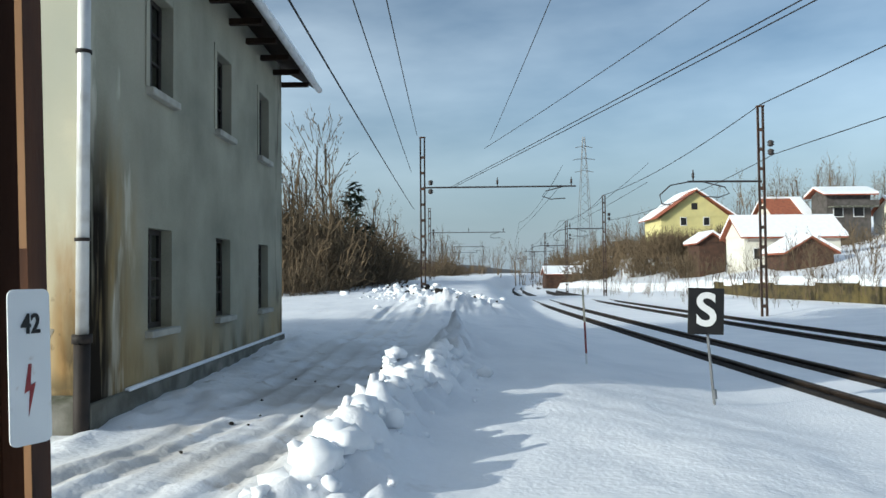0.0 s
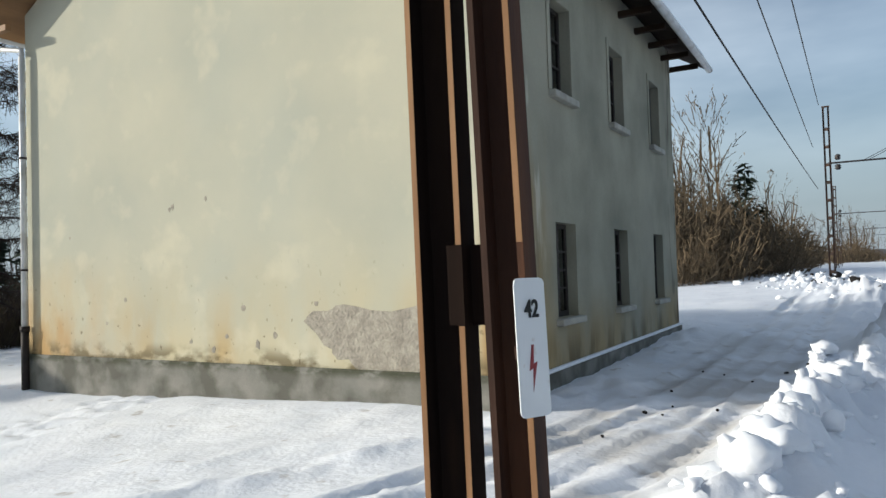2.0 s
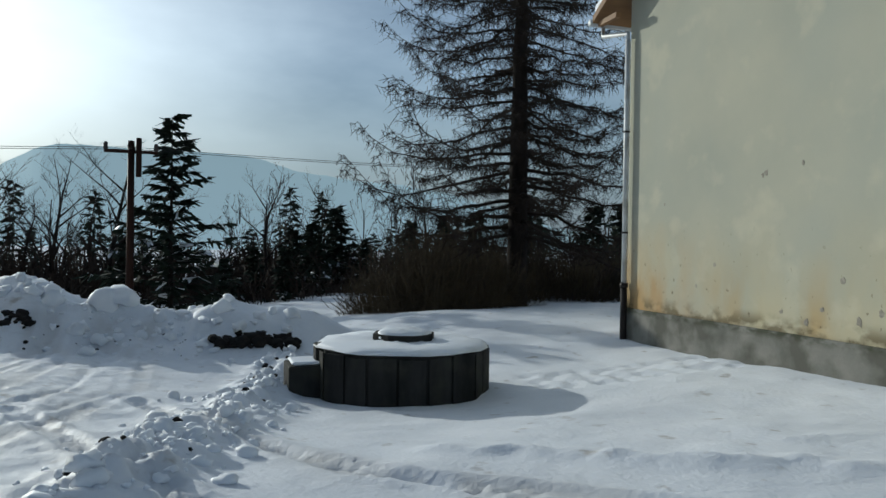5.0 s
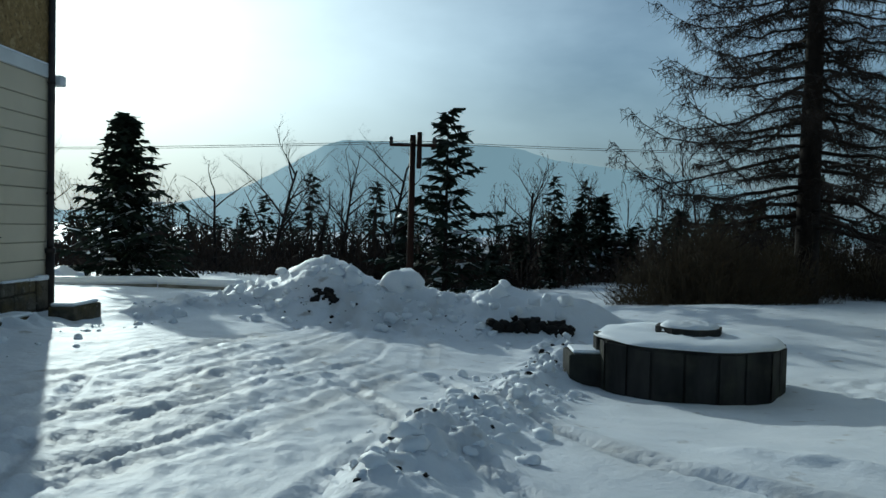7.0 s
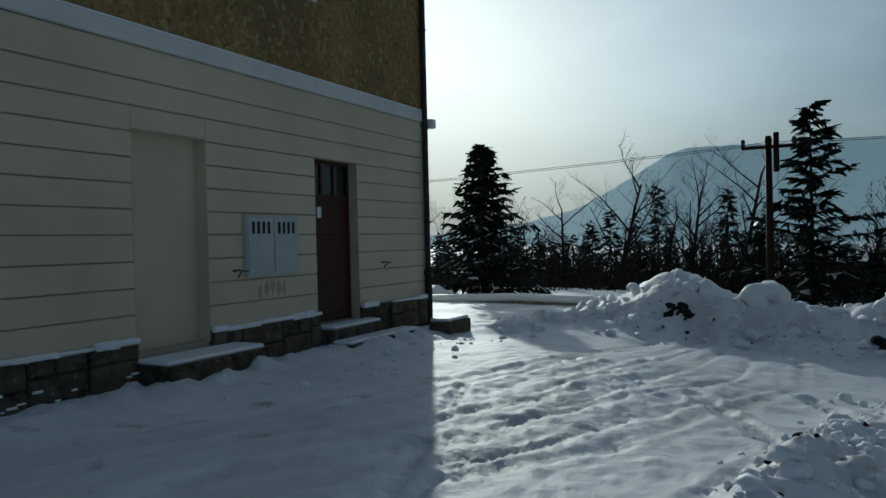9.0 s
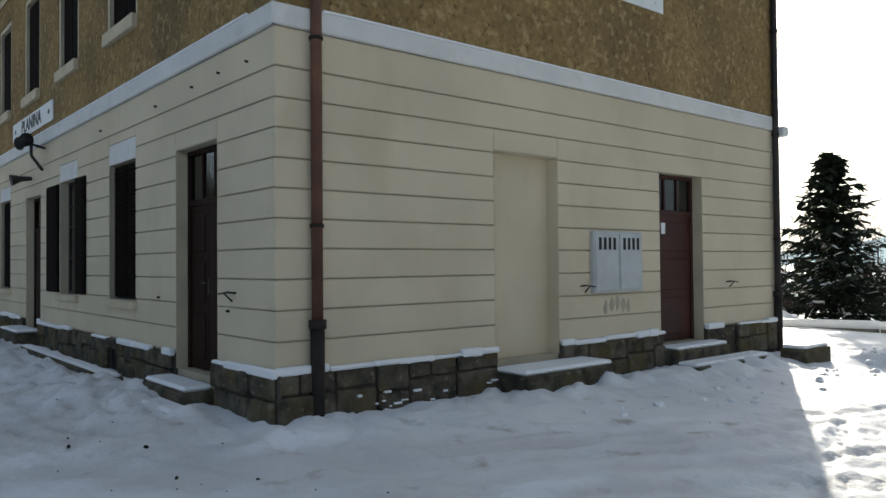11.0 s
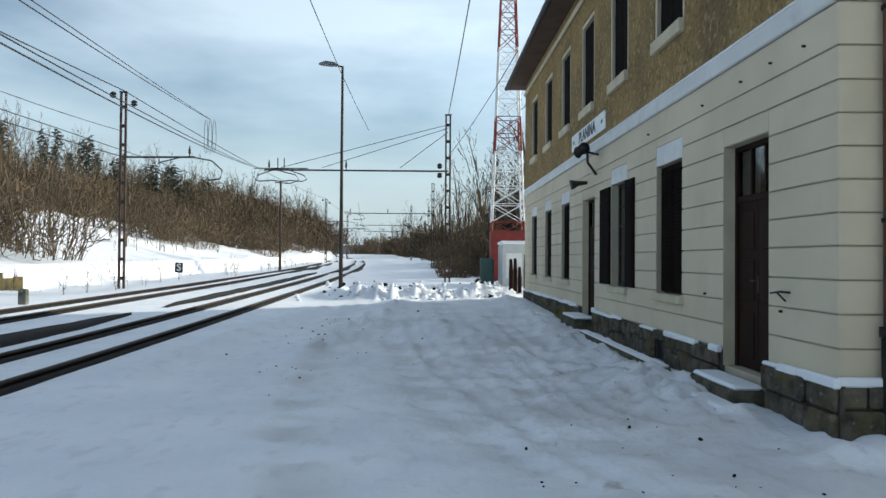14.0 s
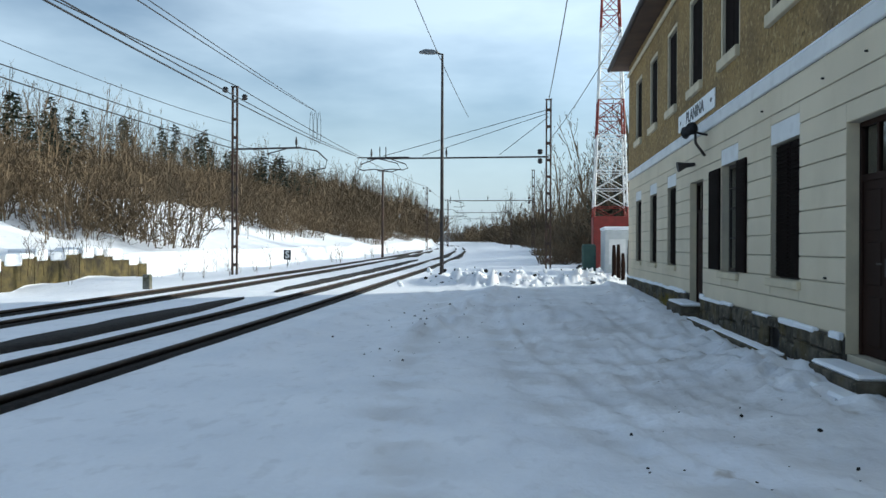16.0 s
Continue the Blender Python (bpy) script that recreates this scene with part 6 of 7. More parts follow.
RIDGE = mat("far_wooded_ridge", (0.10, 0.10, 0.105), (0.06, 0.062, 0.068), 0.02, 0.95, 0.0, 0.4, fine=0.5)
for nm, a0, a1, dist, top in (("north", 40, 140, 520, 8), ("south", 225, 330, 560, 15), ("east", -30, 40, 460, 38)):
    v, f = [], []
    for i in range(81):
        az = radians(a0 + (a1 - a0) * i / 80)
        hh = top * (0.75 + 0.35 * math.sin(i * 0.31) + 0.25 * math.sin(i * 0.83 + 1)) + 1.2 * rg.rand()
        for k, (dd, zz) in enumerate(((0.86, -6), (0.95, hh * 0.55), (1.0, hh), (1.15, -8))):
            v.append((dist * dd * math.cos(az), dist * dd * math.sin(az), zz))
        if i:
            b = 4 * (i - 1)
            f += [(b + k, b + 4 + k, b + 5 + k, b + 1 + k) for k in range(3)]
    tagged(part("backdrop", quick_mesh("backdrop", v, f, RIDGE, True)), "low dark wooded ridge on the horizon", "hill", kind="structure")
# ---- trackside things ----
stake = thing("marker_stake", (2.2, 12.4, gz(2.2, 12.4)), "thin leaning red and white marker stake in snow", "stake")
z = gz(2.2, 12.4) - 0.1
part("lower_part", tube([(2.20, 12.4, z), (2.195, 12.4, z + 0.28)], 0.018, 6), WHITE_PAINT, stake)
part("red_part", tube([(2.195, 12.4, z + 0.28), (2.175, 12.4, z + 0.80)], 0.018, 6), RED_PAINT, stake, "red painted middle")
part("upper_part", tube([(2.175, 12.4, z + 0.80), (2.15, 12.4, z + 1.34)], 0.018, 6), CREAM_TRIM, stake)


def s_sign(x, y, face, size=1.0, lean=0.0, post=0.95):
    z = gz(x, y)
    s = thing("s_sign", (x, y, z), "black square board with white letter S on post", "sign", "S signs")
    top = Vector((x - lean, y, z + post * size))
    part("post", tube([(x, y, z - 0.2), top + Vector((0, 0, 0.5 * size))], 0.02 * size, 8), GALV, s)
    part("post_clamp", tube([(x - 0.05 * lean, y, z + 0.08), (x - 0.15 * lean, y, z + 0.2)], 0.034 * size, 8), GALV, s)
    m = frame_of(top.x - 0.24 * size * face, y - 0.03 * face, face, 0, 0, -face, top.z)
    m = m @ Matrix.Rotation(radians(2.0), 4, "Y")
    board = part("board", box(0, 0.48 * size, 0, 0.02, 0, 0.62 * size, m, 0.004), SIGN_BLACK, s)
    text("letter", "S", m @ Matrix.Translation((0.24 * size, 0.024, 0.31 * size)), 0.62 * size, WHITE_PAINT, board)
    return s


s_sign(3.47, 10.0, 1, 1.0, 0.13)
s_sign(16.6, -47, -1, 1.0, 0.0, 0.5)

lamp = thing("street_lamp", (4.5, -32.3, gz(4.5, -32.3)), "tall slim platform lamp with one bracket head", "lamp")
lz = gz(4.5, -32.3) - 0.1
part("pole", tube([(4.5, -32.3, lz), (4.5, -32.3, lz + 5), (4.5, -32.3, 9.78)], [0.09, 0.07, 0.05], 10), DARK_STEEL, lamp, "", True)
part("bracket", tube([(4.5, -32.3, 9.76), (4.8, -32.3, 9.83)], 0.035, 8), DARK_STEEL, lamp)
part("head", tube([(4.65, -32.3, 9.83), (4.9, -32.3, 9.87), (5.25, -32.3, 9.90), (5.5, -32.3, 9.88)], [0.05, 0.11, 0.12, 0.05], 8), GALV, lamp, "", True)

# lattice radio tower behind the station
tower = thing("radio_tower", (-3.9, -46, 0.6), "tall red and white lattice radio tower", "tower")
TX, TY, TZ = -3.63, -46.0, 1.0
LEVELS = [(TZ + 1.9 + k * 1.05) for k in range(25)]
half = lambda z: max(0.3, 0.95 - 0.036 * (z - 3.58))
bands = lambda z: RED_PAINT if (z < 3.6 or 7.8 < z < 10.7 or 14.2 < z < 17.6 or 21 < z < 24) else WHITE_PAINT
part("base_frame", box(TX - 1.0, TX + 1.0, TY - 1.0, TY + 1.0, 0.2, 3.4, ID, 0.03), RED_PAINT, tower, "solid red base of the tower")
for z0, z1 in zip(LEVELS, LEVELS[1:]):
    h0, h1 = half(z0), half(z1)
    c0 = [(TX + a * h0, TY + b * h0, z0) for a, b in ((-1, -1), (1, -1), (1, 1), (-1, 1))]
    c1 = [(TX + a * h1, TY + b * h1, z1) for a, b in ((-1, -1), (1, -1), (1, 1), (-1, 1))]
    segs = []
    for i in range(4):
        j = (i + 1) % 4
        segs += [[*c0[i], *c1[i], 0.05, 0.05], [*c0[i], *c1[j], 0.024, 0.024], [*c0[j], *c1[i], 0.024, 0.024], [*c1[i], *c1[j], 0.026, 0.026]]
    v, f = sticks(segs, 4)
    part("lattice_section", quick_mesh("lattice_section", v, f, bands((z0 + z1) / 2)), None, tower)

hut = thing("equipment_hut", (-4.2, -39.5, 0.5), "white metal equipment hut with snow on top", "hut")
part("body", box(-5.6, -2.75, -41.0, -38.3, 0.3, 2.45, ID, 0.06), TIN, hut)
part("roof_snow", box(-5.65, -2.7, -41.05, -38.25, 2.44, 2.62, ID, 0.07), SNOW_CAP, hut)
part("hatch", box(-3.75, -2.95, -38.3, -38.27, 0.75, 2.0, ID, 0.01), WHITE_PAINT, hut, "white panel door with frame")
tank = thing("green_tank", (-2.0, -40.2, 0.5), "dark green metal tank beside the hut", "tank")
part("body", box(-2.45, -1.75, -40.6, -39.9, 0.3, 1.75, ID, 0.08), GREEN_BOX, tank)
for k, (x, y, h) in enumerate(((-2.55, -31.0, 1.25), (-2.75, -31.3, 1.35), (-2.95, -31.5, 1.1), (-3.1, -30.6, 1.5))):
    p = thing("fence_post", (x, y, gz(x, y)), "dark weathered wooden fence post in snow", "post", "fence posts")
    zz = gz(x, y)
    part("post", tube([(x, y, zz - 0.2), (x, y, zz + h * 0.6), (x + 0.01, y, zz + h)], [0.09, 0.09, 0.06], 7), DARK_WOOD, p)

clods("snow_rubble", strew([(4.0, -30.2), (2, -28.6), (-0.5, -29.6), (-2, -31)], 210, 0.9, 0.02, 0.12, 31) + strew([(0.5, 27), (-1.2, 38), (-3, 45)], 190, 1.4, 0.04, 0.2, 32), SNOW_CAP, "rough heaps of broken snow beside the line")
clods("dark_rubble", strew([(4.0, -30.2), (2, -28.6), (-0.5, -29.6), (-2, -31)], 70, 0.7, 0.03, 0.11, 33) + strew([(0.5, 27), (-1.2, 38), (-3, 45)], 60, 1.2, 0.04, 0.16, 34)
      + strew([(2.6, -11), (2.2, -16), (1.5, -22)], 60, 1.1, 0.008, 0.03, 35), BALLAST, "dark soil and stones showing through snow", "dirt")
stump = thing("concrete_marker", (13.7, -25.0, gz(13.7, -25.0)), "short grey concrete marker post in snow", "post")
part("post", box(13.58, 13.84, -25.1, -24.9, gz(13.7, -25) - 0.2, gz(13.7, -25) + 0.5, ID, 0.02), CONCRETE, stump)

# retaining wall at the foot of the hill
wallr = thing("retaining_wall", (22.5, 5, 0), "long mossy stone retaining wall topped with snow", "wall", kind="structure")
rr = np.random.RandomState(40)
y = -39.8
while y < 62:
    ln = (0.9 if y < -8 else 2.4) * (0.7 + 0.6 * rr.rand())
    z0 = float(base_height(21.4, y + ln / 2))
    top = z0 + 1.15 * min(1.0, 0.75 + (y + 40) / 16)
    part("wall_length", box(22.15 + 0.03 * rr.rand(), 22.75, y, y + ln - 0.003, z0 - 0.5, top + 0.10 * rr.rand(), ID, 0.015), RETAIN, wallr)
    part("wall_snow", box(22.0 + 0.12 * rr.rand(), 23.6, y + 0.01, y + ln * (0.85 + 0.2 * rr.rand()), top - 0.06 - 0.34 * rr.rand() ** 2, top + 0.16 + 0.26 * rr.rand(), ID, 0.07), SNOW_CAP, wallr)
    y += ln
wood("scrub", [(21.6 - 0.5 * rg.rand(), -36 + 98 * rg.rand(), float(base_height(21, 0)) + 0.25, 0.35 + 0.25 * rg.rand()) for _ in range(60)], SCRUB, BROWN_TWIG, "dry brown weeds along the retaining wall", 41)
wood("scrub", [(14.5 + 6.5 * rg.rand(), y0, float(base_height(17, y0)), 0.16 + 0.2 * rg.rand()) for y0 in np.concatenate([np.linspace(36, 90, 50), np.linspace(-100, -30, 50)])], SCRUB, BROWN_TWIG, "dry brown weeds in trackside snow", 42)

# ---- houses on the far side ----


def far_house(x0, x1, y0, y1, zb, zw, zr, wall_mat, label, ridge="x", windows=(), bare_roof=0.0, over=0.5):
    """A house with gable roof, snow on it, and windows in its south face."""
    h = thing("house", ((x0 + x1) / 2, (y0 + y1) / 2, zb), label, "house", "houses across the line")
    part("wall", box(x0, x1, y0, y1, zb - 4, zw), wall_mat, h)
    cx, cy = (x0 + x1) / 2, (y0 + y1) / 2
    if ridge == "x":
        g = [((x0, y0, zw), (x0, y1, zw), (x0, cy, zr)), ((x1, y0, zw), (x1, y1, zw), (x1, cy, zr))]
        sl = [[(x0 - over, y0 - over, zw - 0.2), (x1 + over, y0 - over, zw - 0.2), (x1 + over, cy, zr + 0.1), (x0 - over, cy, zr + 0.1)], [(x0 - over, y1 + over, zw - 0.2), (x1 + over, y1 + over, zw - 0.2), (x1 + over, cy, zr + 0.1), (x0 - over, cy, zr + 0.1)]]
    else:
        g = [((x0, y0, zw), (x1, y0, zw), (cx, y0, zr)), ((x0, y1, zw), (x1, y1, zw), (cx, y1, zr))]
        sl = [[(x0 - over, y0 - over, zw - 0.2), (x0 - over, y1 + over, zw - 0.2), (cx, y1 + over, zr + 0.1), (cx, y0 - over, zr + 0.1)], [(x1 + over, y0 - over, zw - 0.2), (x1 + over, y1 + over, zw - 0.2), (cx, y1 + over, zr + 0.1), (cx, y0 - over, zr + 0.1)]]
    for tri in g:
        a = Vector((0.15, 0, 0)) if ridge == "x" else Vector((0, 0.15, 0))
        bm = bmesh.new()
        p = [bm.verts.new(Vector(q) + s * a) for s in (-0.5, 0.5) for q in tri]
        for f in ((0, 1, 2), (3, 5, 4), (0, 3, 4, 1), (1, 4, 5, 2), (2, 5, 3, 0)):
            bm.faces.new([p[i] for i in f])
        part("gable", bm, wall_mat, h)
    for k, s in enumerate(sl):
        for nm, d0, d1, mt, cut in (("roof", 0, 0.16, RED_ROOF, 0.0), ("roof_snow", 0.164, 0.42, SNOW_CAP, bare_roof if k == 0 else 0.0)):
            q = [Vector(c) for c in s]
            if cut:
                q[0], q[3] = q[0].lerp(q[1], cut), q[3].lerp(q[2], cut)
            bm = bmesh.new()
            p = [bm.verts.new(c + Vector((0, 0, d))) for d in (d0, d1) for c in q]
            for f in ((0, 1, 2, 3), (7, 6, 5, 4), (0, 4, 5, 1), (1, 5, 6, 2), (2, 6, 7, 3), (3, 7, 4, 0)):
                bm.faces.new([p[i] for i in f])
            part(nm, bm, mt, h)
    for wx, wz, ww, wh in windows:
        win = part("window", box(wx, wx + ww, y0 - 0.06, y0 + 0.05, wz, wz + wh, ID, 0.01), WHITE_PAINT, h)
        part("pane", box(wx + 0.1, wx + ww - 0.1, y0 - 0.08, y0 - 0.061, wz + 0.1, wz + wh - 0.1), SIGN_BLACK, win)
    return h


far_house(31.8, 42.0, 110, 119, 8.0, 9.6, 13.4, YELLOW_WALL, "yellow house with steep red and snowy roof", "y", ((34.6, 8.3, 1.0, 1.3), (38.0, 8.3, 1.0, 1.3), (36.2, 10.6, 1.1, 1.2)), 0.35, 0.8)
far_house(28.4, 37.6, 71, 75.6, 1.9, 4.85, 6.6, WHITE_WALL, "long white house with thick snow on its roof", "x", ((29.2, 2.6, 0.8, 1.2),), 0.0, 0.5)
far_house(28.8, 32.75, 63, 67, 1.5, 3.15, 4.25, BROWN_WALL, "brown timber shed with snowy roof", "y", (), 0.0, 0.4)
far_house(28.5, 31.4, 84, 88, 3.6, 4.8, 5.7, BROWN_WALL, "small dark hut with snow on its roof", "y", (), 0.0, 0.4)
villa = far_house(49.2, 54.9, 96, 100, 7.0, 11.4, 12.1, DARK_FACADE, "dark unfinished villa with a flat snowy roof", "x", ((50, 8.4, 1.3, 1.3), (52.6, 8.4, 1.4, 1.3)), 0.0, 0.7)
part("balcony", box(49.4, 55.2, 94.6, 96.0, 9.6, 9.8), CONCRETE, villa)
part("balcony_rail", box(49.4, 55.2, 94.55, 94.62, 9.8, 10.5), DARK_FACADE, villa)
far_house(44.6, 49.0, 101, 107, 7.0, 9.2, 11.4, WHITE_WALL, "white house with a bare red clay roof", "x", (), 0.75, 0.6)
far_house(57.5, 64, 94, 100, 7.0, 9.0, 10.8, WHITE_WALL, "pale house behind the villa with snowy roof", "x", (), 0.0, 0.5)
far_house(20, 28.5, 150, 156, -0.8, 1.2, 2.4, BROWN_WALL, "low far building with snow on its roof", "x", (), 0.0, 0.4)
far_house(36, 42, -196, -190, 5, 7.5, 9.5, WHITE_WALL, "small far white house among bare trees", "x", (), 0.0, 0.4)

pylon = thing("power_pylon", (56, 300, 5), "distant grey lattice power pylon", "pylon")
segs = []
for k in range(14):
    z0, z1 = 6 + 3.6 * k, 6 + 3.6 * (k + 1)
    h0, h1 = 3.2 - 0.2 * k, 3.2 - 0.2 * (k + 1)
    for a, b in ((-1, -1), (1, -1), (1, 1), (-1, 1)):
        segs.append([56 + a * h0, 300 + b * h0, z0, 56 + a * h1, 300 + b * h1, z1, 0.12, 0.12])
    segs += [[56 - h0, 300 - h0, z0, 56 + h1, 300 - h1, z1, 0.07, 0.07], [56 + h0, 300 - h0, z0, 56 - h1, 300 - h1, z1, 0.07, 0.07]]
v, f = sticks(segs, 4)
part("frame", quick_mesh("frame", v, f, GALV), None, pylon)
for k, (z, w) in enumerate(((52, 3.6), (47, 4.6), (42, 3.8))):
    part("cross_arm", tube([(56 - w, 300, z), (56, 300, z + 0.7), (56 + w, 300, z)], 0.14, 4), GALV, pylon)

# ---- yard things ----
pole = thing("utility_pole", (-26.26, -2.26, -2.6), "dark wooden utility pole with cross-arm and insulators", "pole")
part("pole", tube([(-26.26, -2.26, -3.0), (-26.26, -2.26, 4.75)], [0.14, 0.10], 8), DARK_WOOD, pole, "", True)
part("pole", tube([(-26.26, -2.03, 3.6), (-26.26, -2.03, 4.85)], 0.09, 8), DARK_WOOD, pole, "", True)
part("cross_arm", tube([(-27.06, -2.26, 4.5), (-25.46, -2.26, 4.5)], 0.06, 6), DARK_WOOD, pole)
part("cross_arm", tube([(-26.26, -3.06, 4.4), (-26.26, -1.46, 4.4)], 0.06, 6), DARK_WOOD, pole)
for y in (-3.01, -1.51):
    insulator(-26.26, y, 4.55, pole, 0.08)
par = thing("parapet_wall", (-18, -8, -0.4), "low concrete parapet with a cap of snow", "wall")
for (ax, ay), (bx, by) in (((-17.6, -11.5), (-18.9, -8.1)), ((-18.9, -8.0), (-18.4, -5.9))):
    d = Vector((bx - ax, by - ay, 0)).normalized()
    m = frame_of(ax, ay, d.x, d.y, -d.y, d.x)
    ln = math.hypot(bx - ax, by - ay)
    part("wall", box(0, ln, -0.15, 0.15, -1.2, 0.02, m, 0.02), CONCRETE, par)
    part("snow_cap", box(-0.05, ln + 0.05, -0.2, 0.2, 0.015, 0.19, m, 0.06), SNOW_CAP, par)
clods("snow_lump", [(-19.5, -11.4, 0.55), (-19.9, -11.0, 0.45), (-16.2, -1.6, 0.32), (-16.0, -1.9, 0.28)], SNOW_CAP, "rounded lumps of snow beside the parapet")

# ---- station fittings ----


def slab(name, m, u0, u1, w0, w1, z0, z1, label, snow=0.06):
    c = m @ Vector(((u0 + u1) / 2, (w0 + w1) / 2, z0))
    s = thing(name, c, label, "step", "station steps")
    part("stone", box(u0, u1, w0, w1, z0, z1, m, 0.02), STONE, s)
    if snow:
        part("snow", box(u0 + 0.02, u1 - 0.02, w0 + 0.02, w1 - 0.03, z1 - 0.004, z1 + snow, m, 0.03), SNOW_CAP, s)
    return s


slab("door_step", SE, 2.85, 4.5, 0.03, 0.62, -0.15, 0.30, "thick stone step under the blocked doorway, snowy")
slab("door_step", SE, 6.30, 7.70, 0.03, 0.40, -0.15, 0.30, "stone door step covered with snow")
slab("door_step", SE, 6.15, 8.3, 0.40, 0.78, -0.15, 0.10, "wide lower stone step under snow")
slab("stone_block", SE, 9.0, 9.9, 0.55, 1.0, -0.2, 0.15, "loose stone block with snow on it")
slab("door_step", SF, 1.36, 2.62, 0.03, 0.42, -0.15, 0.24, "stone step before the dark front door, snowy")
slab("door_step", SF, 0.95, 1.9, 0.42, 0.72, -0.2, 0.09, "lower stone slab half covered with snow")
slab("door_step", SF, 9.45, 11.0, 0.03, 0.5, -0.1, 0.36, "stone step at the second front door, snowy")
slab("kerb", SF, 3.4, 8.6, 0.38, 0.58, -0.2, 0.20, "long low stone kerb edged with snow", 0.03)
slab("kerb", SF, 11.3, 15.5, 0.45, 0.65, -0.2, 0.16, "long low stone kerb edged with snow", 0.03)


def plinth(m, length, gaps, seed, start):
    rr = np.random.RandomState(seed)
    edges = [start] + [e for g in gaps for e in g] + [length]
    for a, b in zip(edges[::2], edges[1::2]):
        part("plinth_core", box(a + 0.004, b - 0.004, 0.002, 0.05, -0.4, 0.545, m), MORTAR, station)
        u = a
        while u < b - 0.01:
            w = min(0.30 + 0.65 * rr.rand() ** 1.5, b - u)
            if b - u - w < 0.2:
                w = b - u
            zs = [-0.35, -0.05 + 0.1 * rr.rand()] + ([0.24 + 0.14 * rr.rand()] if rr.rand() < 0.8 else []) + [0.55]
            for z0, z1 in zip(zs, zs[1:]):
                cut = u + w * (0.35 + 0.3 * rr.rand()) if z1 - z0 < 0.26 and w > 0.55 else None
                for p, q in ((u, cut), (cut, u + w)) if cut else ((u, u + w),):
                    part("plinth_stone", box(p + 0.010, q - 0.010, 0.045, 0.078 + 0.05 * rr.rand(), z0 + 0.010, z1 - 0.008, m, 0.022), STONE, station)
            u += w
        u = a
        while u < b - 0.05:
            w = min(0.22 + 0.5 * rr.rand(), b - u)
            if rr.rand() < 0.9:
                part("plinth_snow", box(u, u + w + 0.006, 0.028, 0.095 + 0.035 * rr.rand(), 0.54 - 0.03 * rr.rand(), 0.575 + 0.05 * rr.rand(), m, 0.018), SNOW_CAP, station)
            u += w


plinth(SF, SL, [FD[0], (4.65, 5.1), FD[1]], 50, -0.10)
plinth(SE, SW, [(ED[0][0], ED[0][1]), (ED[1][0], ED[1][1])], 51, -0.05)
rr = np.random.RandomState(81)
for k in range(16):
    u, z, w = 0.5 + 2.3 * rr.rand(), 0.02 + 0.26 * rr.rand(), 0.03 + 0.08 * rr.rand()
    part("clinging_snow", box(u, u + w, 0.06, 0.122 + 0.02 * rr.rand(), z, z + 0.014 + 0.012 * rr.rand(), SE, 0.006), SNOW_CAP, station)
# black sheet paints the darkness of the open vent
part("cellar_vent", box(4.65, 5.1, 0.004, 0.02, -0.3, 0.42, SF), SIGN_BLACK, station, "flat black panel for the dark of the cellar vent")
part("vent_lintel", box(4.6, 5.15, 0.03, 0.1, 0.42, 0.56, SF, 0.01), STONE, station)

rr = np.random.RandomState(71)
tuft = []
for k in range(260):
    a = SF @ Vector((11.35 + 1.3 * rr.rand(), 0.10 + 0.22 * rr.rand(), 0.10))
    tuft.append([*a, a.x + 0.12 * rr.randn(), a.y + 0.12 * rr.randn(), a.z + 0.12 + 0.28 * rr.rand(), 0.007, 0.003])
tv, tf = blades(tuft, 3)
MOSS = mat("yellowed_grass", (0.20, 0.16, 0.04), (0.12, 0.10, 0.03), 3, 0.95)
tagged(part("dry_grass", quick_mesh("dry_grass", tv, tf, MOSS)), "tuft of yellowed grass at the foot of the wall", "grass", kind="stuff")
for k in range(5):
    u, z = 5.05 + 0.13 * k, 0.96 + 0.12 * rr.rand()
    o = [(u + 0.05 * (0.6 + 0.7 * rr.rand()) * math.cos(math.tau * q / 8), z + 0.10 * (0.6 + 0.7 * rr.rand()) * math.sin(math.tau * q / 8)) for q in range(8)]
    part("render_chip", prism(o, SE, 0.01, 0.029), GROOVE, station, "small patch where the paint has flaked off")

board = thing("station_sign", SF @ Vector((10.4, 0.1, 4.4)), "white station name board with black letters", "sign", "name boards")
b1 = part("board", box(8.50, 11.95, 0.032, 0.06, 4.36, 4.75, SF, 0.006), SIGN_WHITE, board)
# seen from outside, letters run against u on the front
FLIP = SF @ Matrix.Translation((10.22, 0.064, 4.555)) @ Matrix.Diagonal((-1, 1, 1, 1))
text("letters", "PLANINA", FLIP, 0.36, SIGN_BLACK, b1, squash=1.15)
for u in (8.77, 11.67):
    part("mark", prism([(u - 0.08, 4.555), (u, 4.50), (u + 0.08, 4.555), (u, 4.61)], SF, 0.0605, 0.064), SIGN_BLACK, b1)
board = thing("station_sign", SE @ Vector((5.2, 0.1, 5.5)), "large white name board with black letters", "sign", "name boards")
b1 = part("board", box(3.9, 6.50, 0.035, 0.06, 5.44, 6.10, SE, 0.006), SIGN_WHITE, board)
text("letters", "PLANINA", SE @ Matrix.Translation((5.15, 0.064, 5.76)) , 0.50, SIGN_BLACK, b1, squash=1.0)

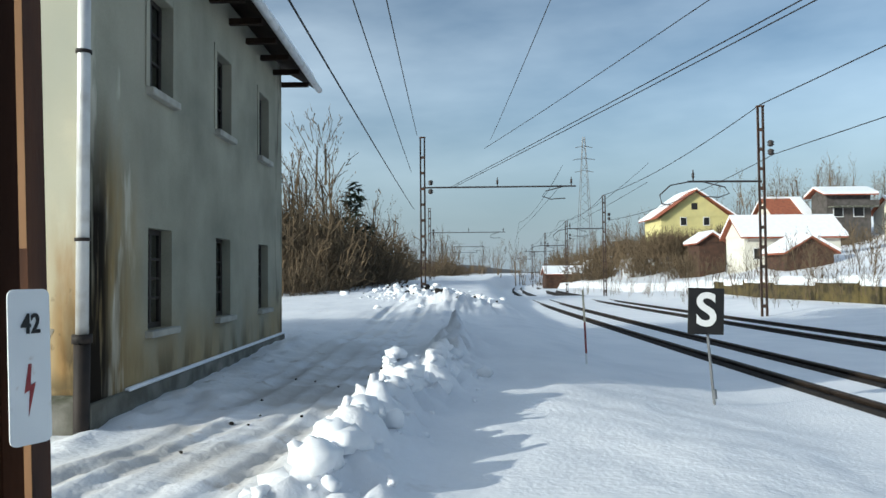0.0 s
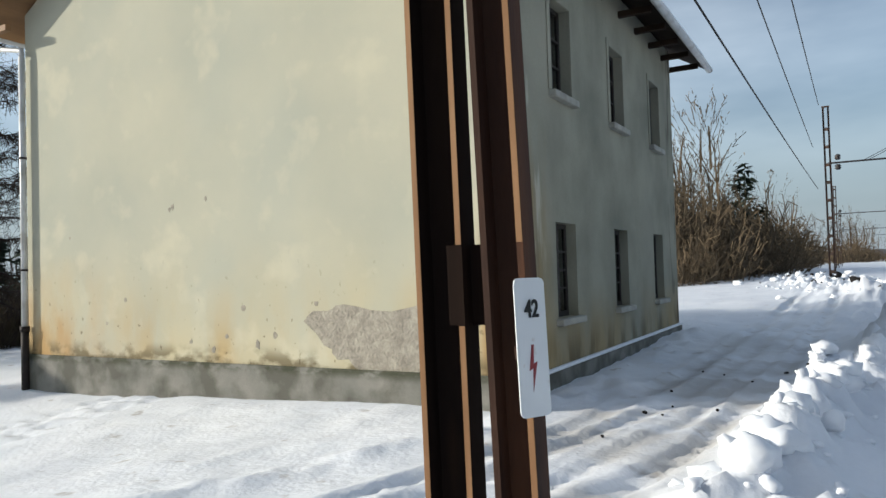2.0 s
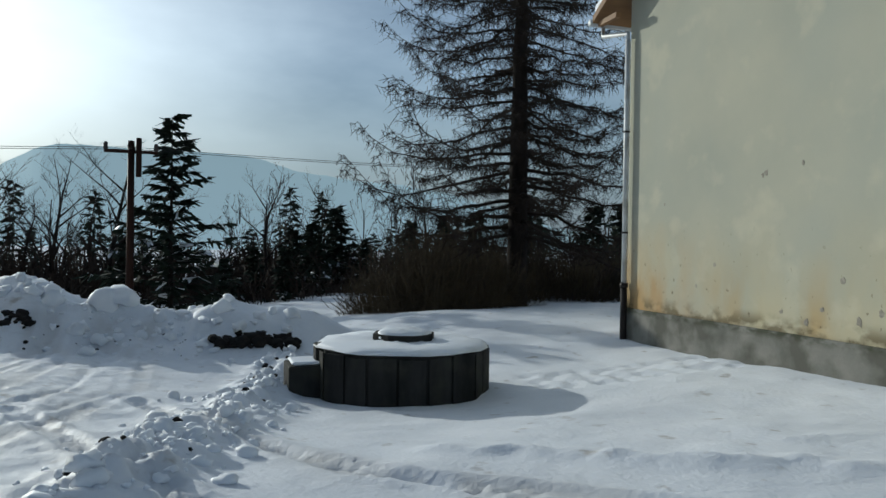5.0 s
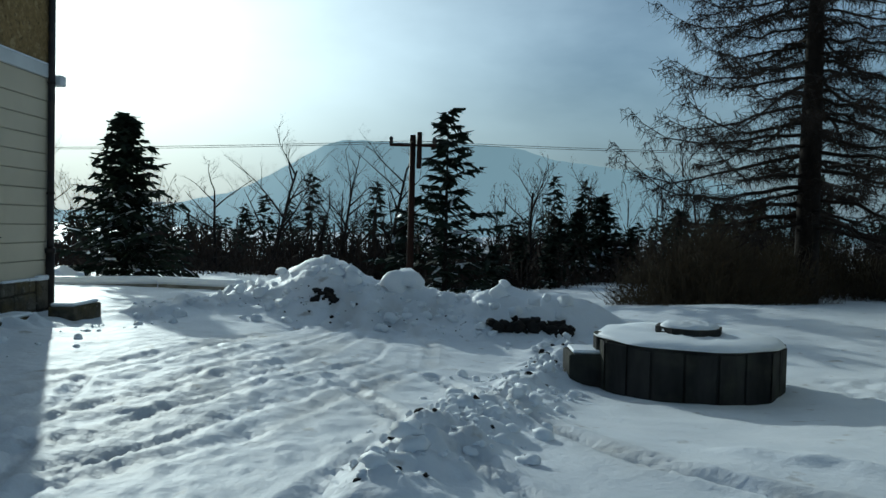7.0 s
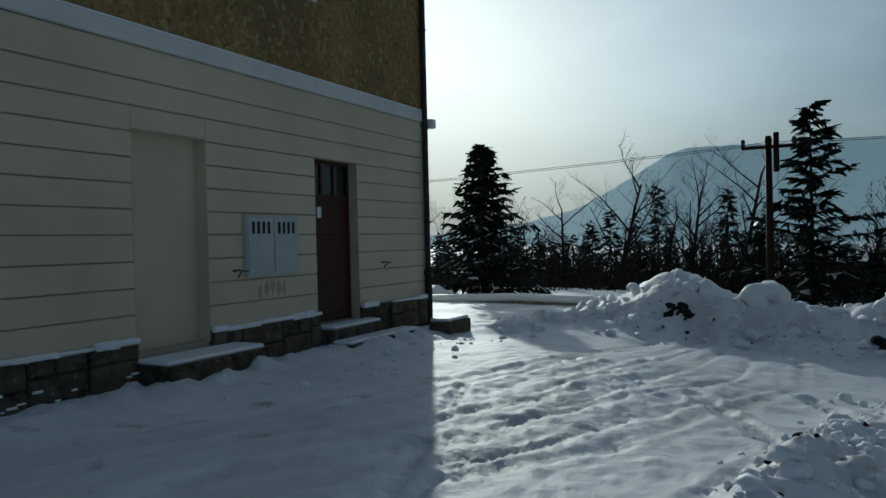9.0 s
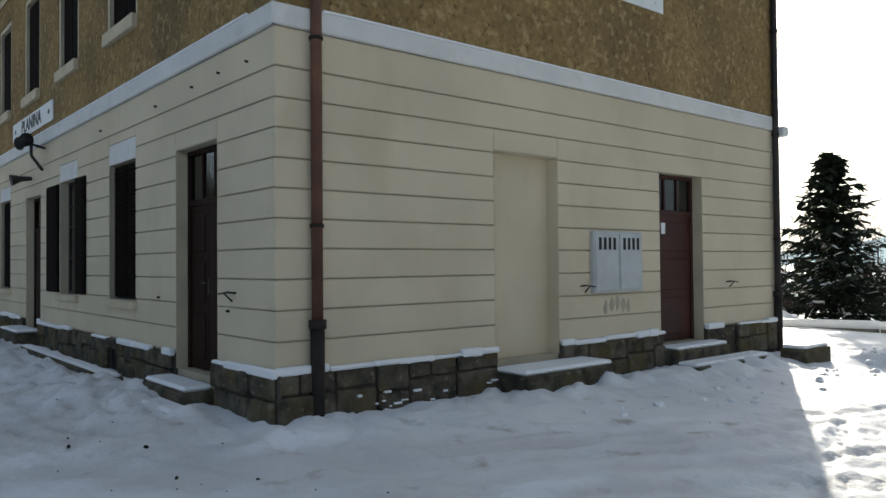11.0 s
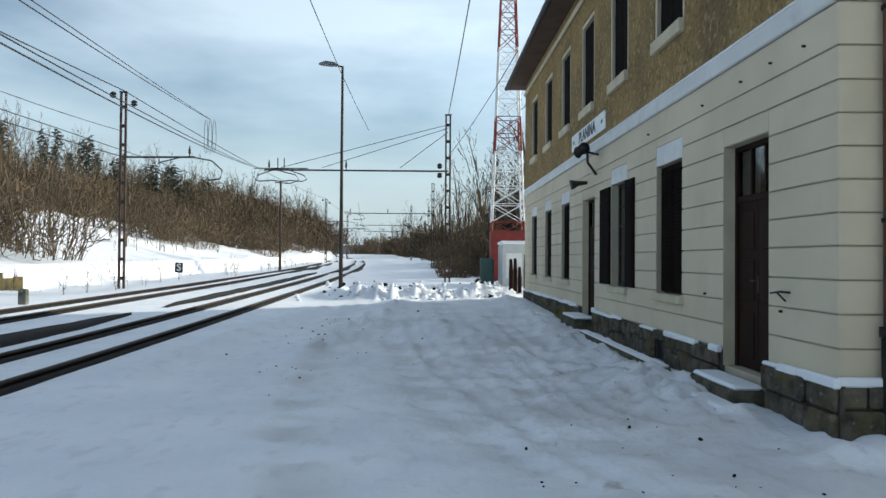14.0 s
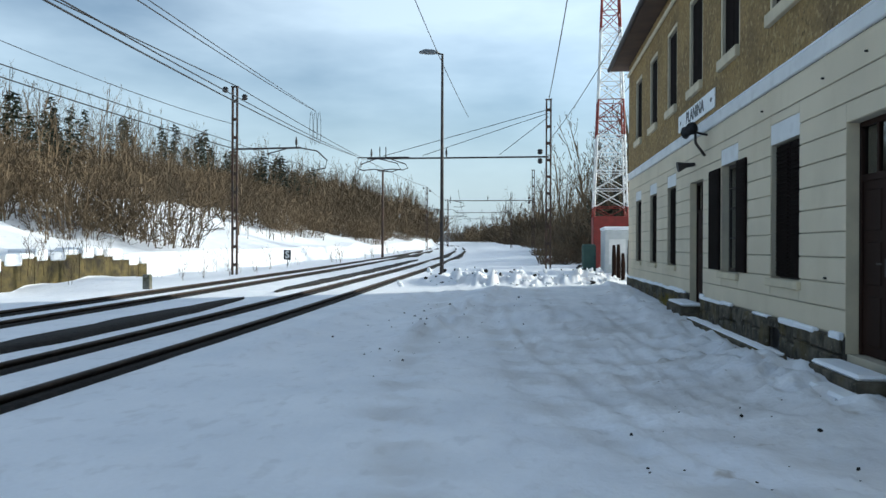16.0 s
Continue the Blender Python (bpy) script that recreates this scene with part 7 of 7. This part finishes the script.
spk = thing("loudspeaker", SF @ Vector((9.1, 0.3, 4.0)), "pair of dark horn loudspeakers on a wall bracket", "loudspeaker")
for du, tu in ((-0.28, -0.5), (0.18, 0.45)):
    a, b = SF @ Vector((9.05 + du * 0.3, 0.30, 3.98)), SF @ Vector((9.05 + tu * 0.6, 0.44, 3.98))
    part("horn", tube([a, a.lerp(b, 0.4), a.lerp(b, 0.8), b], [0.04, 0.055, 0.09, 0.13], 14), SIGN_BLACK, spk, "", True)
part("bracket", tube([SF @ Vector((9.3, 0.05, 3.5)), SF @ Vector((9.2, 0.26, 3.75)), SF @ Vector((9.05, 0.30, 3.98))], 0.03, 6), DARK_STEEL, spk)
part("bracket", tube([SF @ Vector((9.1, 0.05, 3.9)), SF @ Vector((9.05, 0.30, 3.95))], 0.025, 6), DARK_STEEL, spk)
wl1 = thing("wall_lamp", SF @ Vector((10.2, 0.2, 3.4)), "small dark wall lamp above the door", "lamp")
part("shade", tube([SF @ Vector((10.2, 0.05, 3.42)), SF @ Vector((10.2, 0.25, 3.4)), SF @ Vector((10.2, 0.42, 3.36))], [0.04, 0.06, 0.12], 10), DARK_STEEL, wl1)

meter = thing("meter_cabinet", SE @ Vector((5.26, 0.05, 1.2)), "pale grey double electricity meter cabinet on wall", "cabinet")
part("body", box(4.72, 5.81, 0.027, 0.10, 1.20, 2.06, SE, 0.008), TIN, meter)
for u in (4.74, 5.28):
    d = part("door", box(u, u + 0.51, 0.10, 0.115, 1.23, 2.03, SE, 0.005), TIN, meter)
    for k in range(4):
        part("slot", box(u + 0.07 + 0.105 * k, u + 0.125 + 0.105 * k, 0.116, 0.119, 1.80, 1.97, SE), SIGN_BLACK, d)
    part("bottom_door", box(u + 0.01, u + 0.5, 0.1155, 0.12, 1.24, 1.62, SE, 0.002), TIN, d)
for m, u, z in ((SF, 0.85, 1.33), (SE, 4.52, 1.30), (SE, 8.25, 1.28)):
    h = thing("shutter_hook", m @ Vector((u, 0.1, z)), "small rusty iron shutter hook on the wall", "hook", "shutter hooks")
    part("bar", tube([m @ Vector((u, 0.02, z)), m @ Vector((u, 0.14, z + 0.01)), m @ Vector((u - 0.10, 0.16, z + 0.015))], 0.012, 5), DARK_STEEL, h)
    part("bar", tube([m @ Vector((u, 0.14, z + 0.01)), m @ Vector((u + 0.16, 0.15, z - 0.01))], 0.010, 5), DARK_STEEL, h)
    part("stay", tube([m @ Vector((u + 0.05, 0.14, z)), m @ Vector((u + 0.09, 0.03, z - 0.09))], 0.010, 5), DARK_STEEL, h)
for u, z in ((0.55, 3.75), (1.25, 3.77), (2.0, 3.75), (3.2, 3.72), (5.6, 3.74), (3.1, 1.22), (1.02, 1.13)):
    part("wall_peg", tube([SF @ Vector((u, 0.02, z)), SF @ Vector((u, 0.06, z))], 0.014, 8), SIGN_BLACK, station, "small dark peg in the wall")
sg = thing("door_notice", SE @ Vector((6.5, 0.03, 2.1)), "small white notice beside the door", "notice")
part("sheet", box(6.40, 6.50, 0.027, 0.034, 2.05, 2.22, SE), SIGN_WHITE, sg)
gx0 = SE @ Vector((10.05, 0.1, 4.0))
lmp = thing("corner_lamp", gx0, "small pale box lamp at the building corner", "lamp")
part("body", box(10.002, 10.18, 0.0, 0.2, 3.9, 4.08, SE, 0.02), WHITE_PAINT, lmp)
# chips and dents in the sunlit gable
rr = np.random.RandomState(61)
for u, z, s in ((5.38, 2.71, 0.06), (5.45, 2.67, 0.05), (4.70, 2.78, 0.045), (4.02, 1.22, 0.07), (6.46, 1.34, 0.05), (2.74, 1.27, 0.05), (3.45, 0.85, 0.06), (4.34, 0.82, 0.05), (5.05, 0.73, 0.05), (2.20, 0.67, 0.05), (6.91, 0.98, 0.04), (7.80, 2.36, 0.04), (3.76, 0.72, 0.08), (4.60, 0.63, 0.07)):
    s *= 0.65
    o = [(u + s * (0.6 + 0.6 * rr.rand()) * math.cos(math.tau * k / 9), z + 1.3 * s * (0.6 + 0.6 * rr.rand()) * math.sin(math.tau * k / 9)) for k in range(9)]
    part("chip", prism(o, HE, -0.01, 0.0035), BARE_PATCH, house)
